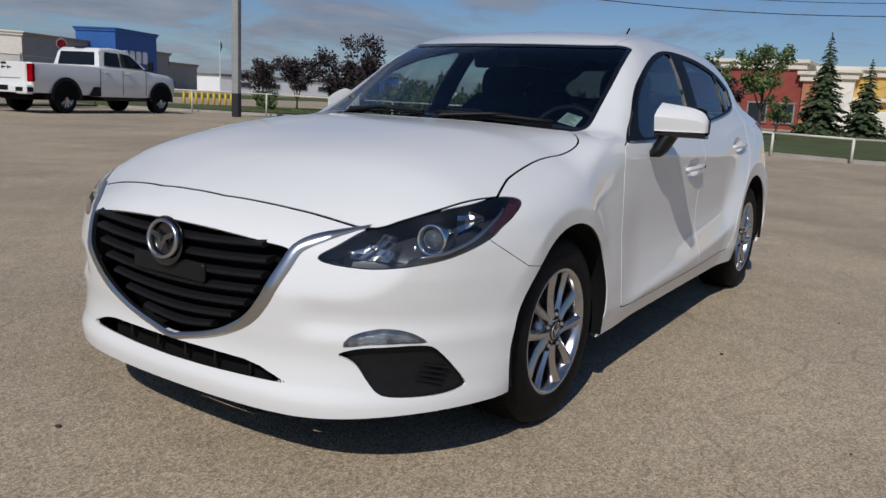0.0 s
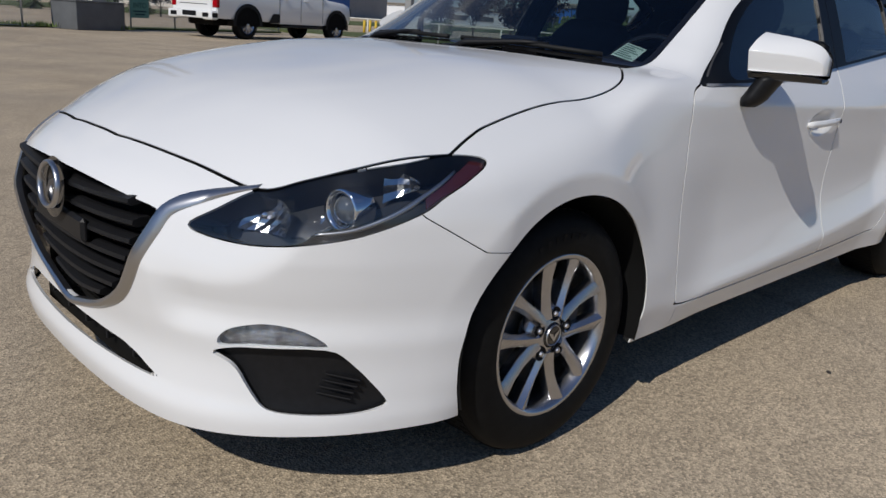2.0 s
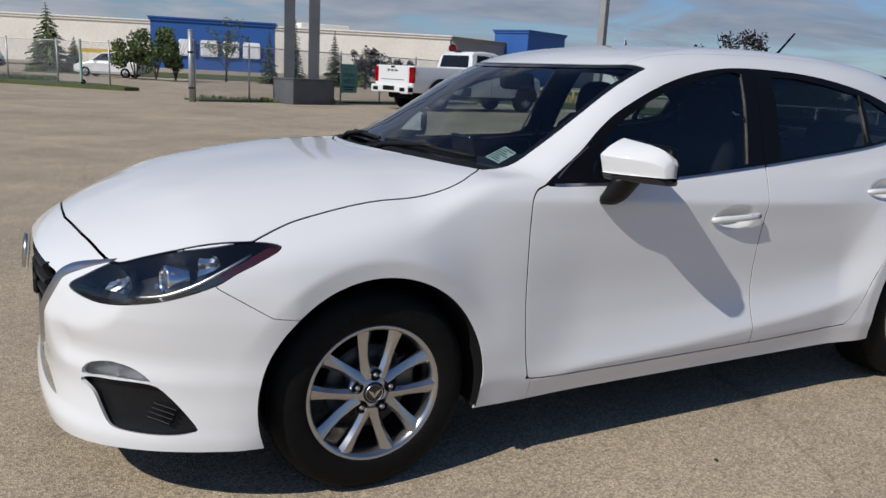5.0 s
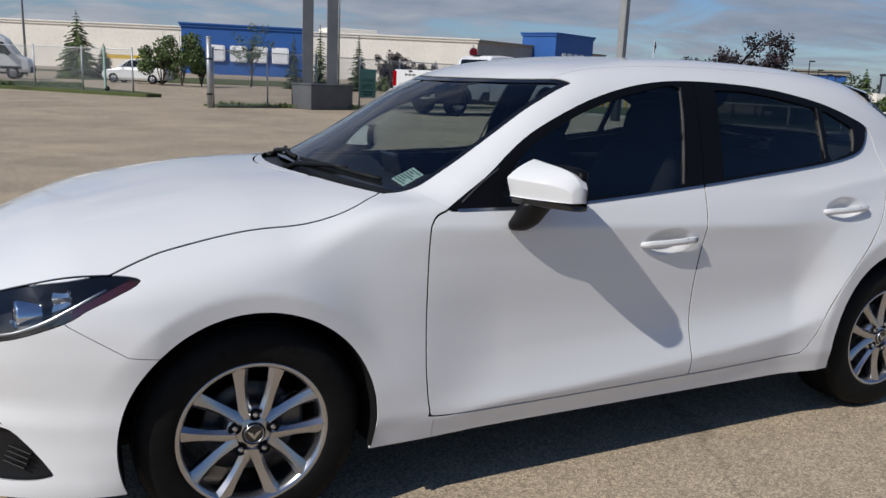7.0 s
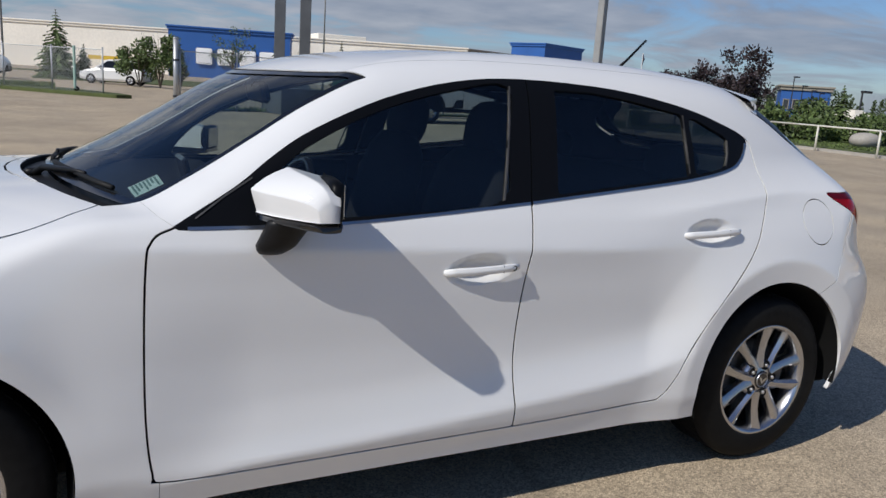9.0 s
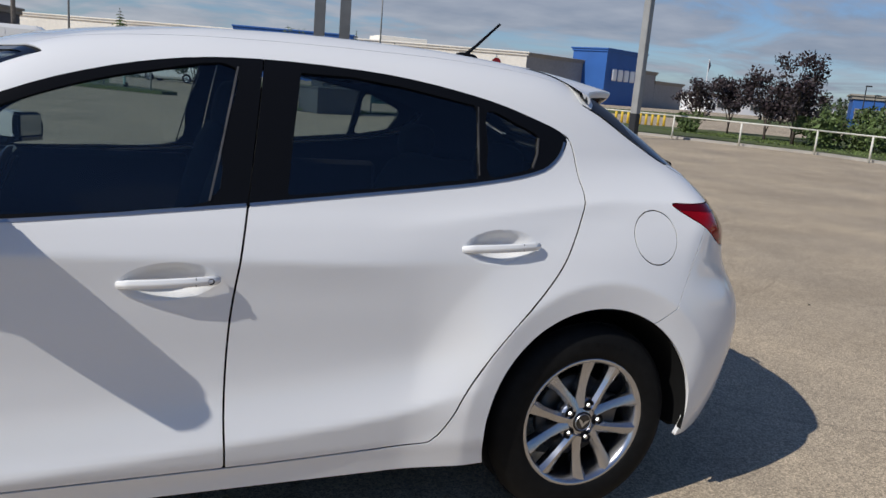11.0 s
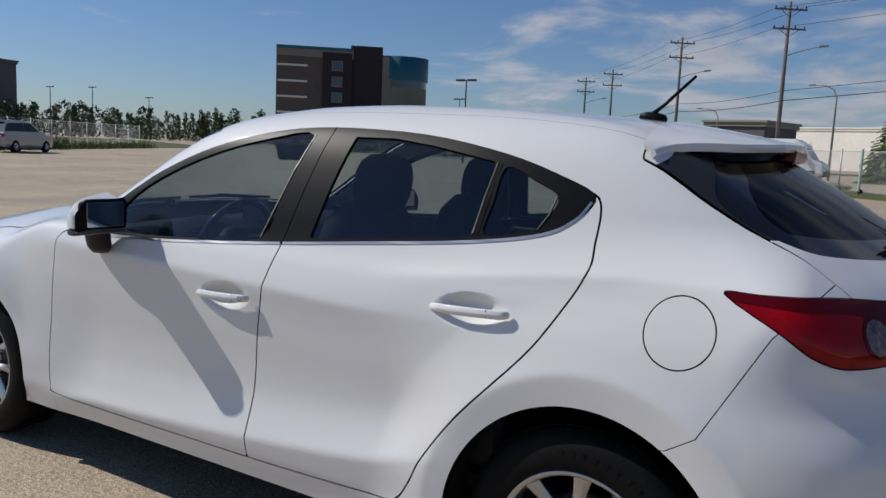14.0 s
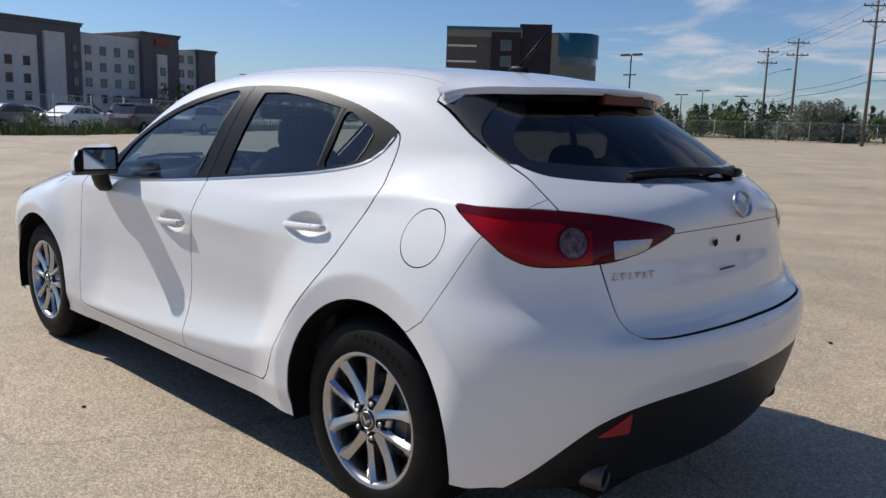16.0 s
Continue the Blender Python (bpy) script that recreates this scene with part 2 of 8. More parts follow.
def half_width(x, z):
    w = curve(SIDE, z)
    w = w - 0.12 * np.clip(x - 2.2, 0, 2) ** 2 * smooth(0.98, 1.16, z)
    # flares that swell towards the wheels up to a crease, flat inside it
    for cx, cz, edge, x0, x1 in ((-0.01, 0.325, 0.422, 0.42, 0.10), (2.715, 0.335, 0.452, 3.30, 2.95)):
        r = np.hypot(x - cx, z - cz)
        swell = np.clip((edge + 0.18 - r) / 0.18, 0, 1) ** 1.5
        swell = np.where(r < edge, 1.0 - 4.5 * (edge - r), swell)
        w = w + 0.030 * swell * smooth(x0, x1, x) * (0.35 + 0.65 * smooth(0.30, 0.62, z))
    w = w + 0.012 * smooth(0.5, 0.0, x) * smooth(0.5, 0.62, z) * smooth(0.9, 0.74, z)
    # shoulder lines along the doors and over the rear haunch
    w = w + ridge(z, 0.897 - 0.035 * np.clip(x - 0.5, 0, 1.5), 0.11, 0.011) * smooth(0.25, 0.6, x) * smooth(2.35, 1.8, x)
    w = w + ridge(z, 0.945 + 0.11 * np.clip(x - 2.05, 0, 0.7), 0.10, 0.012) * smooth(1.95, 2.4, x)
    # the doors hollow out above a crease that climbs towards the tail
    crease = curve(SILL_CREASE, x)
    u = np.clip((z - crease) / 0.17, 0, 1)
    w = w - 0.14 * np.clip(crease - z, 0, 0.10) * smooth(0.45, 0.75, x) * smooth(2.30, 2.05, x)
    return w - 0.034 * smooth(0.36, 0.80, x) * smooth(2.40, 2.10, x) * (1 - (1 - u) ** 2) * smooth(0.90, 0.50, z)


def top_height(x, y):
    hood = smooth(0.45, 0.10, x) * smooth(-0.75, -0.35, x)
    bow = 0.45 - 0.15 * smooth(1.0, 1.3, x) - 0.80 * smooth(1.3, 2.45, x) - 0.30 * hood
    crown = 0.05 + 0.010 * smooth(0.5, 1.2, x) - 0.05 * hood
    return curve(PROFILE, x - bow * y * y) - crown * y * y - 0.26 * hood * y ** 4


def nose_x(y, z):
    a = np.abs(y)
    # a hollow under the crease that runs from the grille to the headlamp
    hollow = np.clip((0.588 - z) / 0.10, 0, 1) * smooth(0.405, 0.47, z) * smooth(0.44, 0.54, a)
    return curve(NOSE, z) + 0.12 * a * a + 0.75 * a ** 5 + 0.020 * hollow


# the bumper shelf fades out towards the corners
TAIL_CORNER = [(0.12, 3.34), (0.22, 3.43), (0.35, 3.505), (0.45, 3.535), (0.53, 3.552), (0.60, 3.558), (0.66, 3.548), (0.72, 3.522), (0.78, 3.485), (0.84, 3.460), (0.9, 3.45), (1.0, 3.458), (1.06, 3.44), (1.12, 3.38)]


def tail_x(y, z):
    a = np.abs(y)
    corner = smooth(0.50, 0.70, a)
    return curve(TAIL, z) * (1 - corner) + curve(TAIL_CORNER, z) * corner - 0.23 * a * a - (0.40 + 0.08 * smooth(0.68, 0.8, z)) * a ** 6


def smax(a, b, r):
    h = np.clip(0.5 + 0.5 * (a - b) / r, 0, 1)
    return b + (a - b) * h + r * h * (1 - h)


def outside(p):
    """Below zero inside the body shell, above zero outside it."""
    x, y, z = p[..., 0], p[..., 1], p[..., 2]
    side = np.abs(y) - half_width(x, z)
    ends = smax(nose_x(y, z) - x, x - tail_x(y, z), 0.02)
    f = smax(side, ends, 0.10)
    edge = 0.03 + 0.05 * smooth(0.9, 1.3, z)
    return smax(f, (z - top_height(x, y)) * 0.9, edge)


# ---- mesh tools ----
def shell_half(n_mid=250, n_end=160, n_ring=250):
    """The left half of the shell, found along rays from a spine inside the car."""
    front, back, mid = Vector((0.05, 0, 0.60)), Vector((2.72, 0, 0.66)), None
    stations = [(front, -a) for a in np.linspace(math.pi / 2 - 0.004, 0, n_end, endpoint=False)]
    stations += [(front.lerp(back, t), 0.0) for t in np.linspace(0, 1, n_mid)]
    stations += [(back, a) for a in np.linspace(0, math.pi / 2 - 0.004, n_end + 1)[1:]]
    th = np.linspace(0, math.pi, n_ring)
    ori = np.array([[s[0][:]] for s in stations])
    phi = np.array([[s[1]] for s in stations])
    way = np.stack([np.sin(phi) + 0 * th, -np.cos(phi) * np.sin(th), np.cos(phi) * np.cos(th)], -1)
    lo, hi = np.zeros(way.shape[:2]), np.full(way.shape[:2], 2.0)
    # walk outwards to the first crossing, then halve the step
    step = np.full(way.shape[:2], 2.0)
    found = np.zeros(way.shape[:2], bool)
    for d in np.arange(0.1, 1.5, 0.04):
        f = outside(ori + way * d)
        now = (f > 0) & ~found
        step[now] = d
        found |= now
    lo, hi = step - 0.04, step
    for _ in range(14):
        m = (lo + hi) / 2
        f = outside(ori + way * m[..., None]) > 0
        hi, lo = np.where(f, m, hi), np.where(f, lo, m)
    p = ori + way * hi[..., None]
    p[:, 0, 1] = p[:, -1, 1] = 0
    ns = len(stations)
    idx = np.arange(ns * n_ring).reshape(ns, n_ring)
    a, b, c, d = idx[:-1, :-1].ravel(), idx[1:, :-1].ravel(), idx[1:, 1:].ravel(), idx[:-1, 1:].ravel()
    tris = np.concatenate([np.stack([a, b, c], 1), np.stack([a, c, d], 1)])
    verts = p.reshape(-1, 3)
    n = np.cross(verts[tris[:, 1]] - verts[tris[:, 0]], verts[tris[:, 2]] - verts[tris[:, 0]])
    out = verts[tris].mean(1) - np.array([1.35, 0, 0.6])
    out[:, 0] *= 0.02
    if (n * out).sum() < 0:
        tris = tris[:, ::-1]
    return verts, tris


def clip(mesh, field):
    """The part of a triangle mesh where field(verts) > 0, cut cleanly along field = 0."""
    v, t = mesh
    if len(t) == 0:
        return mesh
    f = field(v)
    f = np.where(np.abs(f) < 1e-7, 1e-7, f)
    pos = f > 0
    k = pos[t].sum(1)
    keep = t[k == 3]
    new_v, new_t, made = [], [], {}
    base = len(v)

    def cut(i, j):
        key = (i, j) if i < j else (j, i)
        if key not in made:
            a = f[i] / (f[i] - f[j])
            made[key] = base + len(new_v)
            new_v.append(v[i] + a * (v[j] - v[i]))
        return made[key]

    for tri in t[(k == 1) | (k == 2)]:
        p = [bool(pos[i]) for i in tri]
        one = p.index(True) if sum(p) == 1 else p.index(False)
        i, j, m = int(tri[one]), int(tri[(one + 1) % 3]), int(tri[(one + 2) % 3])
        a, b = cut(i, j), cut(i, m)
        if sum(p) == 1:
            new_t.append((i, a, b))
        else:
            new_t += [(a, j, m), (a, m, b)]
    vv = np.concatenate([v, np.array(new_v)]) if new_v else v
    tt = np.concatenate([keep, np.array(new_t, int)]) if new_t else keep
    used, inv = np.unique(tt, return_inverse=True)
    return vv[used], inv.reshape(-1, 3)


def carve(mesh, field, gap=0.0022):
    """Split a mesh into what lies inside a field and the rest, with a gap between."""
    return clip(mesh, lambda v: field(v) - gap), clip(mesh, lambda v: -field(v) - gap)


def rounded(points, n=6, closed=True):
    """A smooth outline through control points."""
    p = np.array(points, float)
    out, m = [], len(p)
    for i in range(m if closed else m - 1):
        if closed:
            a, b, c, d = p[i - 1], p[i], p[(i + 1) % m], p[(i + 2) % m]
        else:
            a, b, c, d = p[max(i - 1, 0)], p[i], p[i + 1], p[min(i + 2, m - 1)]
        for s in np.arange(n) / n:
            out.append(0.5 * (2 * b + (c - a) * s + (2 * a - 5 * b + 4 * c - d) * s * s + (3 * b - a - 3 * c + d) * s ** 3))
    if not closed:
        out.append(p[-1])
    return np.array(out)


def inside(poly, q):
    """Signed distance to a closed outline, above zero inside it."""
    poly = np.asarray(poly, float)
    best, odd = np.full(len(q), 1e9), np.zeros(len(q), bool)
    for a, b in zip(poly, np.roll(poly, -1, 0)):
        e = b - a
        w = q - a
        s = np.clip((w @ e) / max(e @ e, 1e-12), 0, 1)
        best = np.minimum(best, ((w - s[:, None] * e) ** 2).sum(1))
        cross = (a[1] > q[:, 1]) != (b[1] > q[:, 1])
        with np.errstate(divide="ignore", invalid="ignore"):
            odd ^= cross & (q[:, 0] < (b[0] - a[0]) * (q[:, 1] - a[1]) / (b[1] - a[1]) + a[0])
    return np.where(odd, 1, -1) * np.sqrt(best)


def near_line(line, q):
    best = np.full(len(q), 1e9)
    for a, b in zip(line[:-1], line[1:]):
        e = b - a
        w = q - a
        s = np.clip((w @ e) / max(e @ e, 1e-12), 0, 1)
        best = np.minimum(best, ((w - s[:, None] * e) ** 2).sum(1))
    return np.sqrt(best)


def side_of(v):
    return v[:, [0, 2]]


def top_of(v):
    return np.stack([v[:, 0], np.abs(v[:, 1])], 1)


def end_of(v):
    return np.stack([np.abs(v[:, 1]), v[:, 2]], 1)


def slant(ax, ay):
    return lambda v: np.stack([ax * v[:, 0] + ay * np.abs(v[:, 1]), v[:, 2]], 1)


def normals(mesh):
    """Outward directions of the shell at the points of a mesh."""
    v, h = np.asarray(mesh[0], float), 0.004
    n = np.stack([outside(v + h * e) - outside(v - h * e) for e in np.eye(3)], 1)
    return n / np.maximum(np.linalg.norm(n, axis=1), 1e-9)[:, None]


def offset(mesh, d):
    return mesh[0] + d * normals(mesh), mesh[1]


def flip(mesh):
    return mesh[0] * np.array([1, -1, 1]), mesh[1][:, ::-1]


def both(mesh):
    """A half and its mirror image, sewn along the middle."""
    v, t = mesh
    m = flip(mesh)
    vv, tt = np.concatenate([v, m[0]]), np.concatenate([t, m[1] + len(v)])
    mid = np.where(np.abs(v[:, 1]) < 1e-5)[0]
    link = np.arange(len(vv))
    link[mid + len(v)] = mid
    tt = link[tt]
    used, inv = np.unique(tt, return_inverse=True)
    return vv[used], inv.reshape(-1, 3)


def rim_of(mesh, depth, lip=0.0):
    """A flange that folds inwards along the free edges."""
    v, t = mesh
    e = np.concatenate([t[:, [0, 1]], t[:, [1, 2]], t[:, [2, 0]]])
    s = np.sort(e, 1)
    _, first, count = np.unique(s[:, 0].astype(np.int64) * (len(v) + 1) + s[:, 1], return_index=True, return_counts=True)
    edge = e[first[count == 1]]
    n = normals(mesh)
    used, inv = np.unique(edge, return_inverse=True)
    inv = inv.reshape(-1, 2)
    m = len(used)
    rv = np.concatenate([v[used], v[used] - depth * n[used]])
    rt = np.concatenate([np.stack([inv[:, 1], inv[:, 0], inv[:, 0] + m], 1), np.stack([inv[:, 1], inv[:, 0] + m, inv[:, 1] + m], 1)])
    return rv, rt


def joined(*meshes):
    vs, ts, n = [], [], 0
    for v, t in meshes:
        vs.append(v)
        ts.append(t + n)
        n += len(v)
    return np.concatenate(vs), np.concatenate(ts)


def mesh_part(name, mesh, mat, parent, label="", rim=0.0, smooth_shade=True):
    """One mesh object from arrays, under a thing or a part."""
    if rim:
        mesh = joined(mesh, rim_of(mesh, rim))
    v, t = mesh
    me = bpy.data.meshes.new(name)
    me.vertices.add(len(v))
    me.vertices.foreach_set("co", np.ascontiguousarray(v, dtype=np.float32).ravel())
    me.loops.add(len(t) * 3)
    me.loops.foreach_set("vertex_index", np.ascontiguousarray(t, dtype=np.int32).ravel())
    me.polygons.add(len(t))
    me.polygons.foreach_set("loop_start", np.arange(0, len(t) * 3, 3, dtype=np.int32))
    me.update(calc_edges=True)
    me.validate()
    me.polygons.foreach_set("use_smooth", np.full(len(me.polygons), smooth_shade))
    me.materials.append(mat)
    ob = new(name, me)
    ob.parent = parent
    return tagged(ob, label)


def part(name, bm, mat, parent=None, label="", smooth_shade=False):
    """Link a bmesh as one mesh object under a thing or a part."""
    me = bpy.data.meshes.new(name)
    bm.to_mesh(me)
    bm.free()
    for poly in me.polygons:
        poly.use_smooth = smooth_shade
    for m in (mat if isinstance(mat, (list, tuple)) else [mat]):
        me.materials.append(m)
    ob = new(name, me)
    ob.parent = parent
    return tagged(ob, label)


def box(bm, size, at=(0, 0, 0), turn=(0, 0, 0), bevel=0.0, taper=1.0, seg=1):
    """Add a box to a bmesh, bevelled, and narrowed towards its top by taper."""
    made = bmesh.ops.create_cube(bm, size=1.0)["verts"]
    for v in made:
        k = taper if v.co.z > 0 else 1.0
        v.co = Vector((v.co.x * size[0] * k, v.co.y * size[1] * k, v.co.z * size[2]))
    if bevel:
        edges = list({e for v in made for e in v.link_edges})
        r = bmesh.ops.bevel(bm, geom=edges, offset=bevel, segments=seg, affect="EDGES", profile=0.5)
        made = list({v for v in made if v.is_valid} | set(r["verts"]))
    m = pose(*at, *turn)
    for v in made:
        v.co = m @ v.co
    return made


def tube(bm, points, radius, sides=8, cap=True):
    """A round bar through points; radius may be one per point."""
    pts = [Vector(p) for p in points]
    rs = radius if isinstance(radius, (list, tuple)) else [radius] * len(pts)
    rings = []
    for i, (p, r) in enumerate(zip(pts, rs)):
        d = (pts[min(i + 1, len(pts) - 1)] - pts[max(i - 1, 0)]).normalized()
        q = d.to_track_quat("Z", "Y").to_matrix()
        rings.append([bm.verts.new(p + q @ Vector((r * math.cos(k * math.tau / sides), r * math.sin(k * math.tau / sides), 0))) for k in range(sides)])
    for a, b in zip(rings[:-1], rings[1:]):
        for k in range(sides):
            bm.faces.new((a[k], a[(k + 1) % sides], b[(k + 1) % sides], b[k]))
    if cap:
        bm.faces.new(list(reversed(rings[0])))
        bm.faces.new(rings[-1])
    return [v for r in rings for v in r]


def lathe(bm, profile, steps=48, axis="y", sign=1.0, close=False):
    """Turn a profile of (radius, height) round an axis."""
    rings = []
    for k in range(steps):
        a = k * math.tau / steps
        ring = []
        for r, h in profile:
            c, s = r * math.cos(a), r * math.sin(a)
            ring.append(bm.verts.new((c, sign * h, s) if axis == "y" else (c, s, h)))
        rings.append(ring)
    for k in range(steps):
        a, b = rings[k], rings[(k + 1) % steps]
        for i in range(len(profile) - 1 + (1 if close else 0)):
            j = (i + 1) % len(profile)
            bm.faces.new((a[i], a[j], b[j], b[i]))
    bmesh.ops.recalc_face_normals(bm, faces=bm.faces)


def blob(bm, size, at=(0, 0, 0), turn=(0, 0, 0), power=2.6, seg=16, rings=10):
    """A soft rounded block, between a ball and a box."""
    r = bmesh.ops.create_uvsphere(bm, u_segments=seg, v_segments=rings, radius=1.0)["verts"]
    m = pose(*at, *turn)
    for v in r:
        c = v.co.copy()
        k = (abs(c.x) ** power + abs(c.y) ** power + abs(c.z) ** power) ** (-1 / power)
        v.co = m @ Vector((c.x * k * size[0] / 2, c.y * k * size[1] / 2, c.z * k * size[2] / 2))
    return r


def thing(name, at=(0, 0, 0), label="", category="", group="", turn=0.0):
    ob = new(name)
    ob.matrix_basis = pose(*at, 0, 0, turn)
    return tagged(ob, label, category, group)


# ---- the white hatchback ----
car = thing("hatchback_car", (0, 0, 0), "pearl white five-door hatchback car parked on worn asphalt", "car")
shell = shell_half()

FRONT_HUB, REAR_HUB, HUB_Y, HUB_Z = 0.0, 2.70, 0.858, 0.322
GREENHOUSE = rounded([(0.582, 0.9375), (0.75, 1.034), (0.865, 1.118), (0.985, 1.19), (1.2, 1.28), (1.44, 1.34), (1.69, 1.362), (2.05, 1.35), (2.34, 1.305),
                      (2.53, 1.25), (2.625, 1.206), (2.598, 1.15), (2.51, 1.098), (2.3, 1.060), (1.95, 1.022), (1.645, 0.991), (1.3, 0.962), (0.98, 0.942), (0.72, 0.936), (0.584, 0.9370)], 4, closed=False)
DOOR_GAP = rounded([(1.592, 0.27), (1.588, 0.44), (1.598, 0.68), (1.618, 0.83), (1.645, 0.99), (1.672, 1.17), (1.705, 1.38)], 5, closed=False)
FRONT_GLASS = rounded([(0.80, 0.965), (0.87, 1.075), (0.99, 1.160), (1.2, 1.252), (1.42, 1.312), (1.625, 1.335), (1.585, 1.16), (1.545, 0.998), (1.2, 0.968), (0.95, 0.958)], 4)
REAR_GLASS = [(1.748, 1.016), (1.772, 1.18), (1.800, 1.334), (1.95, 1.334), (2.1, 1.317), (2.322, 1.280), (2.316, 1.17), (2.302, 1.076), (2.1, 1.052), (1.9, 1.031)]
QUARTER_GLASS = rounded([(2.338, 1.084), (2.345, 1.17), (2.355, 1.268), (2.45, 1.237), (2.525, 1.20), (2.515, 1.15), (2.485, 1.11), (2.42, 1.094)], 3)
FRONT_DOOR = np.concatenate([[(1.64, 1.02), (0.66, 0.960), (0.62, 0.952)], rounded([(0.592, 0.940), (0.560, 0.928), (0.540, 0.906), (0.531, 0.875), (0.523, 0.72), (0.522, 0.47), (0.536, 0.325), (0.560, 0.301), (0.8, 0.297), (1.592, 0.302)], 4, closed=False),
                             rounded([(1.592, 0.302), (1.588, 0.44), (1.598, 0.68), (1.618, 0.83), (1.645, 0.99)], 4, closed=False)])
REAR_DOOR = np.concatenate([rounded([(1.645, 0.99), (1.618, 0.83), (1.598, 0.68), (1.588, 0.44), (1.592, 0.302)], 4, closed=False),
                            rounded([(1.7, 0.303), (2.1, 0.316), (2.175, 0.332), (2.225, 0.400), (2.265, 0.480), (2.365, 0.618), (2.53, 0.80), (2.60, 0.905), (2.655, 1.02), (2.652, 1.09), (2.636, 1.20), (2.55, 1.22)], 4, closed=False)])
HEADLAMP = rounded([(-0.299, 0.714), (-0.229, 0.733), (-0.116, 0.763), (0.0, 0.783), (0.09, 0.797), (0.176, 0.789), (0.13, 0.755), (0.075, 0.725), (0.022, 0.692), (-0.102, 0.649), (-0.229, 0.627), (-0.335, 0.617), (-0.435, 0.634), (-0.37, 0.678)], 4)
TAILLAMP = rounded([(1.643, 1.013), (1.70, 1.020), (1.80, 1.021), (1.92, 1.017), (2.1, 1.000), (2.255, 0.968), (2.18, 0.920), (2.10, 0.895), (2.02, 0.883), (1.868, 0.876), (1.79, 0.895), (1.735, 0.933)], 4)
HOOD_EDGE = rounded([(-0.355, 0.800), (-0.27, 0.775), (-0.20, 0.762), (0.0, 0.749), (0.22, 0.760), (0.315, 0.745), (0.385, 0.700), (0.435, 0.655), (0.455, 0.60)], 4, closed=False)
HOOD = np.concatenate([[(-0.799, -0.2), (-0.799, 0.0)], rounded([(-0.796, 0.14), (-0.770, 0.30), (-0.742, 0.43), (-0.698, 0.594), (-0.63, 0.665), (-0.55, 0.722), (-0.45, 0.768), (-0.355, 0.800)], 4, closed=False),
                       HOOD_EDGE[1:], [(0.2 + 0.77 * y * y, y) for y in (0.5, 0.4, 0.3, 0.2, 0.1, 0.0, -0.2)]])
GRILLE = rounded([(-0.2, 0.688), (0.0, 0.690), (0.14, 0.687), (0.25, 0.680), (0.36, 0.667), (0.445, 0.648), (0.425, 0.585), (0.375, 0.505), (0.30, 0.435), (0.19, 0.384), (0.06, 0.350), (0.0, 0.343), (-0.1, 0.343)], 4)
CHROME_LINE = rounded([(0.60, 0.722), (0.53, 0.698), (0.465, 0.664), (0.438, 0.605), (0.395, 0.52), (0.32, 0.440), (0.20, 0.379), (0.06, 0.341), (0.0, 0.332), (-0.06, 0.341)], 5, closed=False)
LOW_GRILLE = [(-0.1, 0.322), (0.0, 0.322), (0.15, 0.323), (0.30, 0.322), (0.36, 0.312), (0.455, 0.279), (0.30, 0.276), (0.15, 0.272), (0.0, 0.270), (-0.1, 0.270)]
FOG_POCKET = rounded([(-0.150, 0.377), (-0.10, 0.396), (-0.03, 0.402), (0.09, 0.403), (0.14, 0.375), (0.218, 0.285), (0.205, 0.268), (0.15, 0.258), (0.05, 0.257), (-0.03, 0.266), (-0.065, 0.300), (-0.095, 0.345), (-0.12, 0.363)], 3)
FOG_LAMP = rounded([(-0.135, 0.396), (-0.118, 0.430), (-0.06, 0.449), (-0.01, 0.452), (0.05, 0.440), (0.100, 0.408), (0.03, 0.4065), (-0.06, 0.404)], 3)
HATCH = np.concatenate([[(-0.2, 1.6), (0.55, 1.6)], rounded([(0.58, 1.40), (0.603, 1.30), (0.632, 1.20), (0.640, 1.11), (0.646, 1.02), (0.625, 0.95), (0.603, 0.88), (0.580, 0.76), (0.553, 0.705), (0.50, 0.688), (0.27, 0.687), (0.0, 0.688), (-0.2, 0.688)], 4, closed=False)])
BACK_GLASS = np.concatenate([[(-0.2, 1.40), (0.0, 1.40), (0.3, 1.395)], rounded([(0.40, 1.365), (0.47, 1.315), (0.545, 1.275), (0.600, 1.232), (0.626, 1.190), (0.630, 1.142), (0.606, 1.108), (0.53, 1.094), (0.36, 1.085), (0.0, 1.083), (-0.2, 1.083)], 4, closed=False)])

lamp_f, lamp_r, fogdir = slant(0.86, 0.5), slant(0.73, -0.68), slant(0.707, 0.707)


def f_and(*fs):
    out = fs[0]
    for f in fs[1:]:
        out = np.minimum(out, f)
    return out


def wheel_house(v):
    f = np.hypot(v[:, 0] - FRONT_HUB, (v[:, 2] - 0.333)) - 0.361
    r = np.hypot(v[:, 0] - REAR_HUB - 0.004, (v[:, 2] - 0.335)) - 0.372
    return np.where(np.abs(v[:, 1]) < 0.55, 1.0, np.minimum(f, r))


def hem(v):
    """The lower edge of the bodywork."""
    x, y = v[:, 0], np.abs(v[:, 1])
    front = 0.192 + 0.02 * smooth(0.45, 0.85, y)
    sill = 0.222 + 0.006 * (x - 0.4)
    rear = 0.245 + 0.02 * smooth(3.1, 3.2, x)
    low = np.where(x < 0, front, np.where(x > 2.7, rear, sill))
    return v[:, 2] - low


def cabin_x(v):
    bow = 0.45
    return v[:, 0] - bow * v[:, 1] ** 2


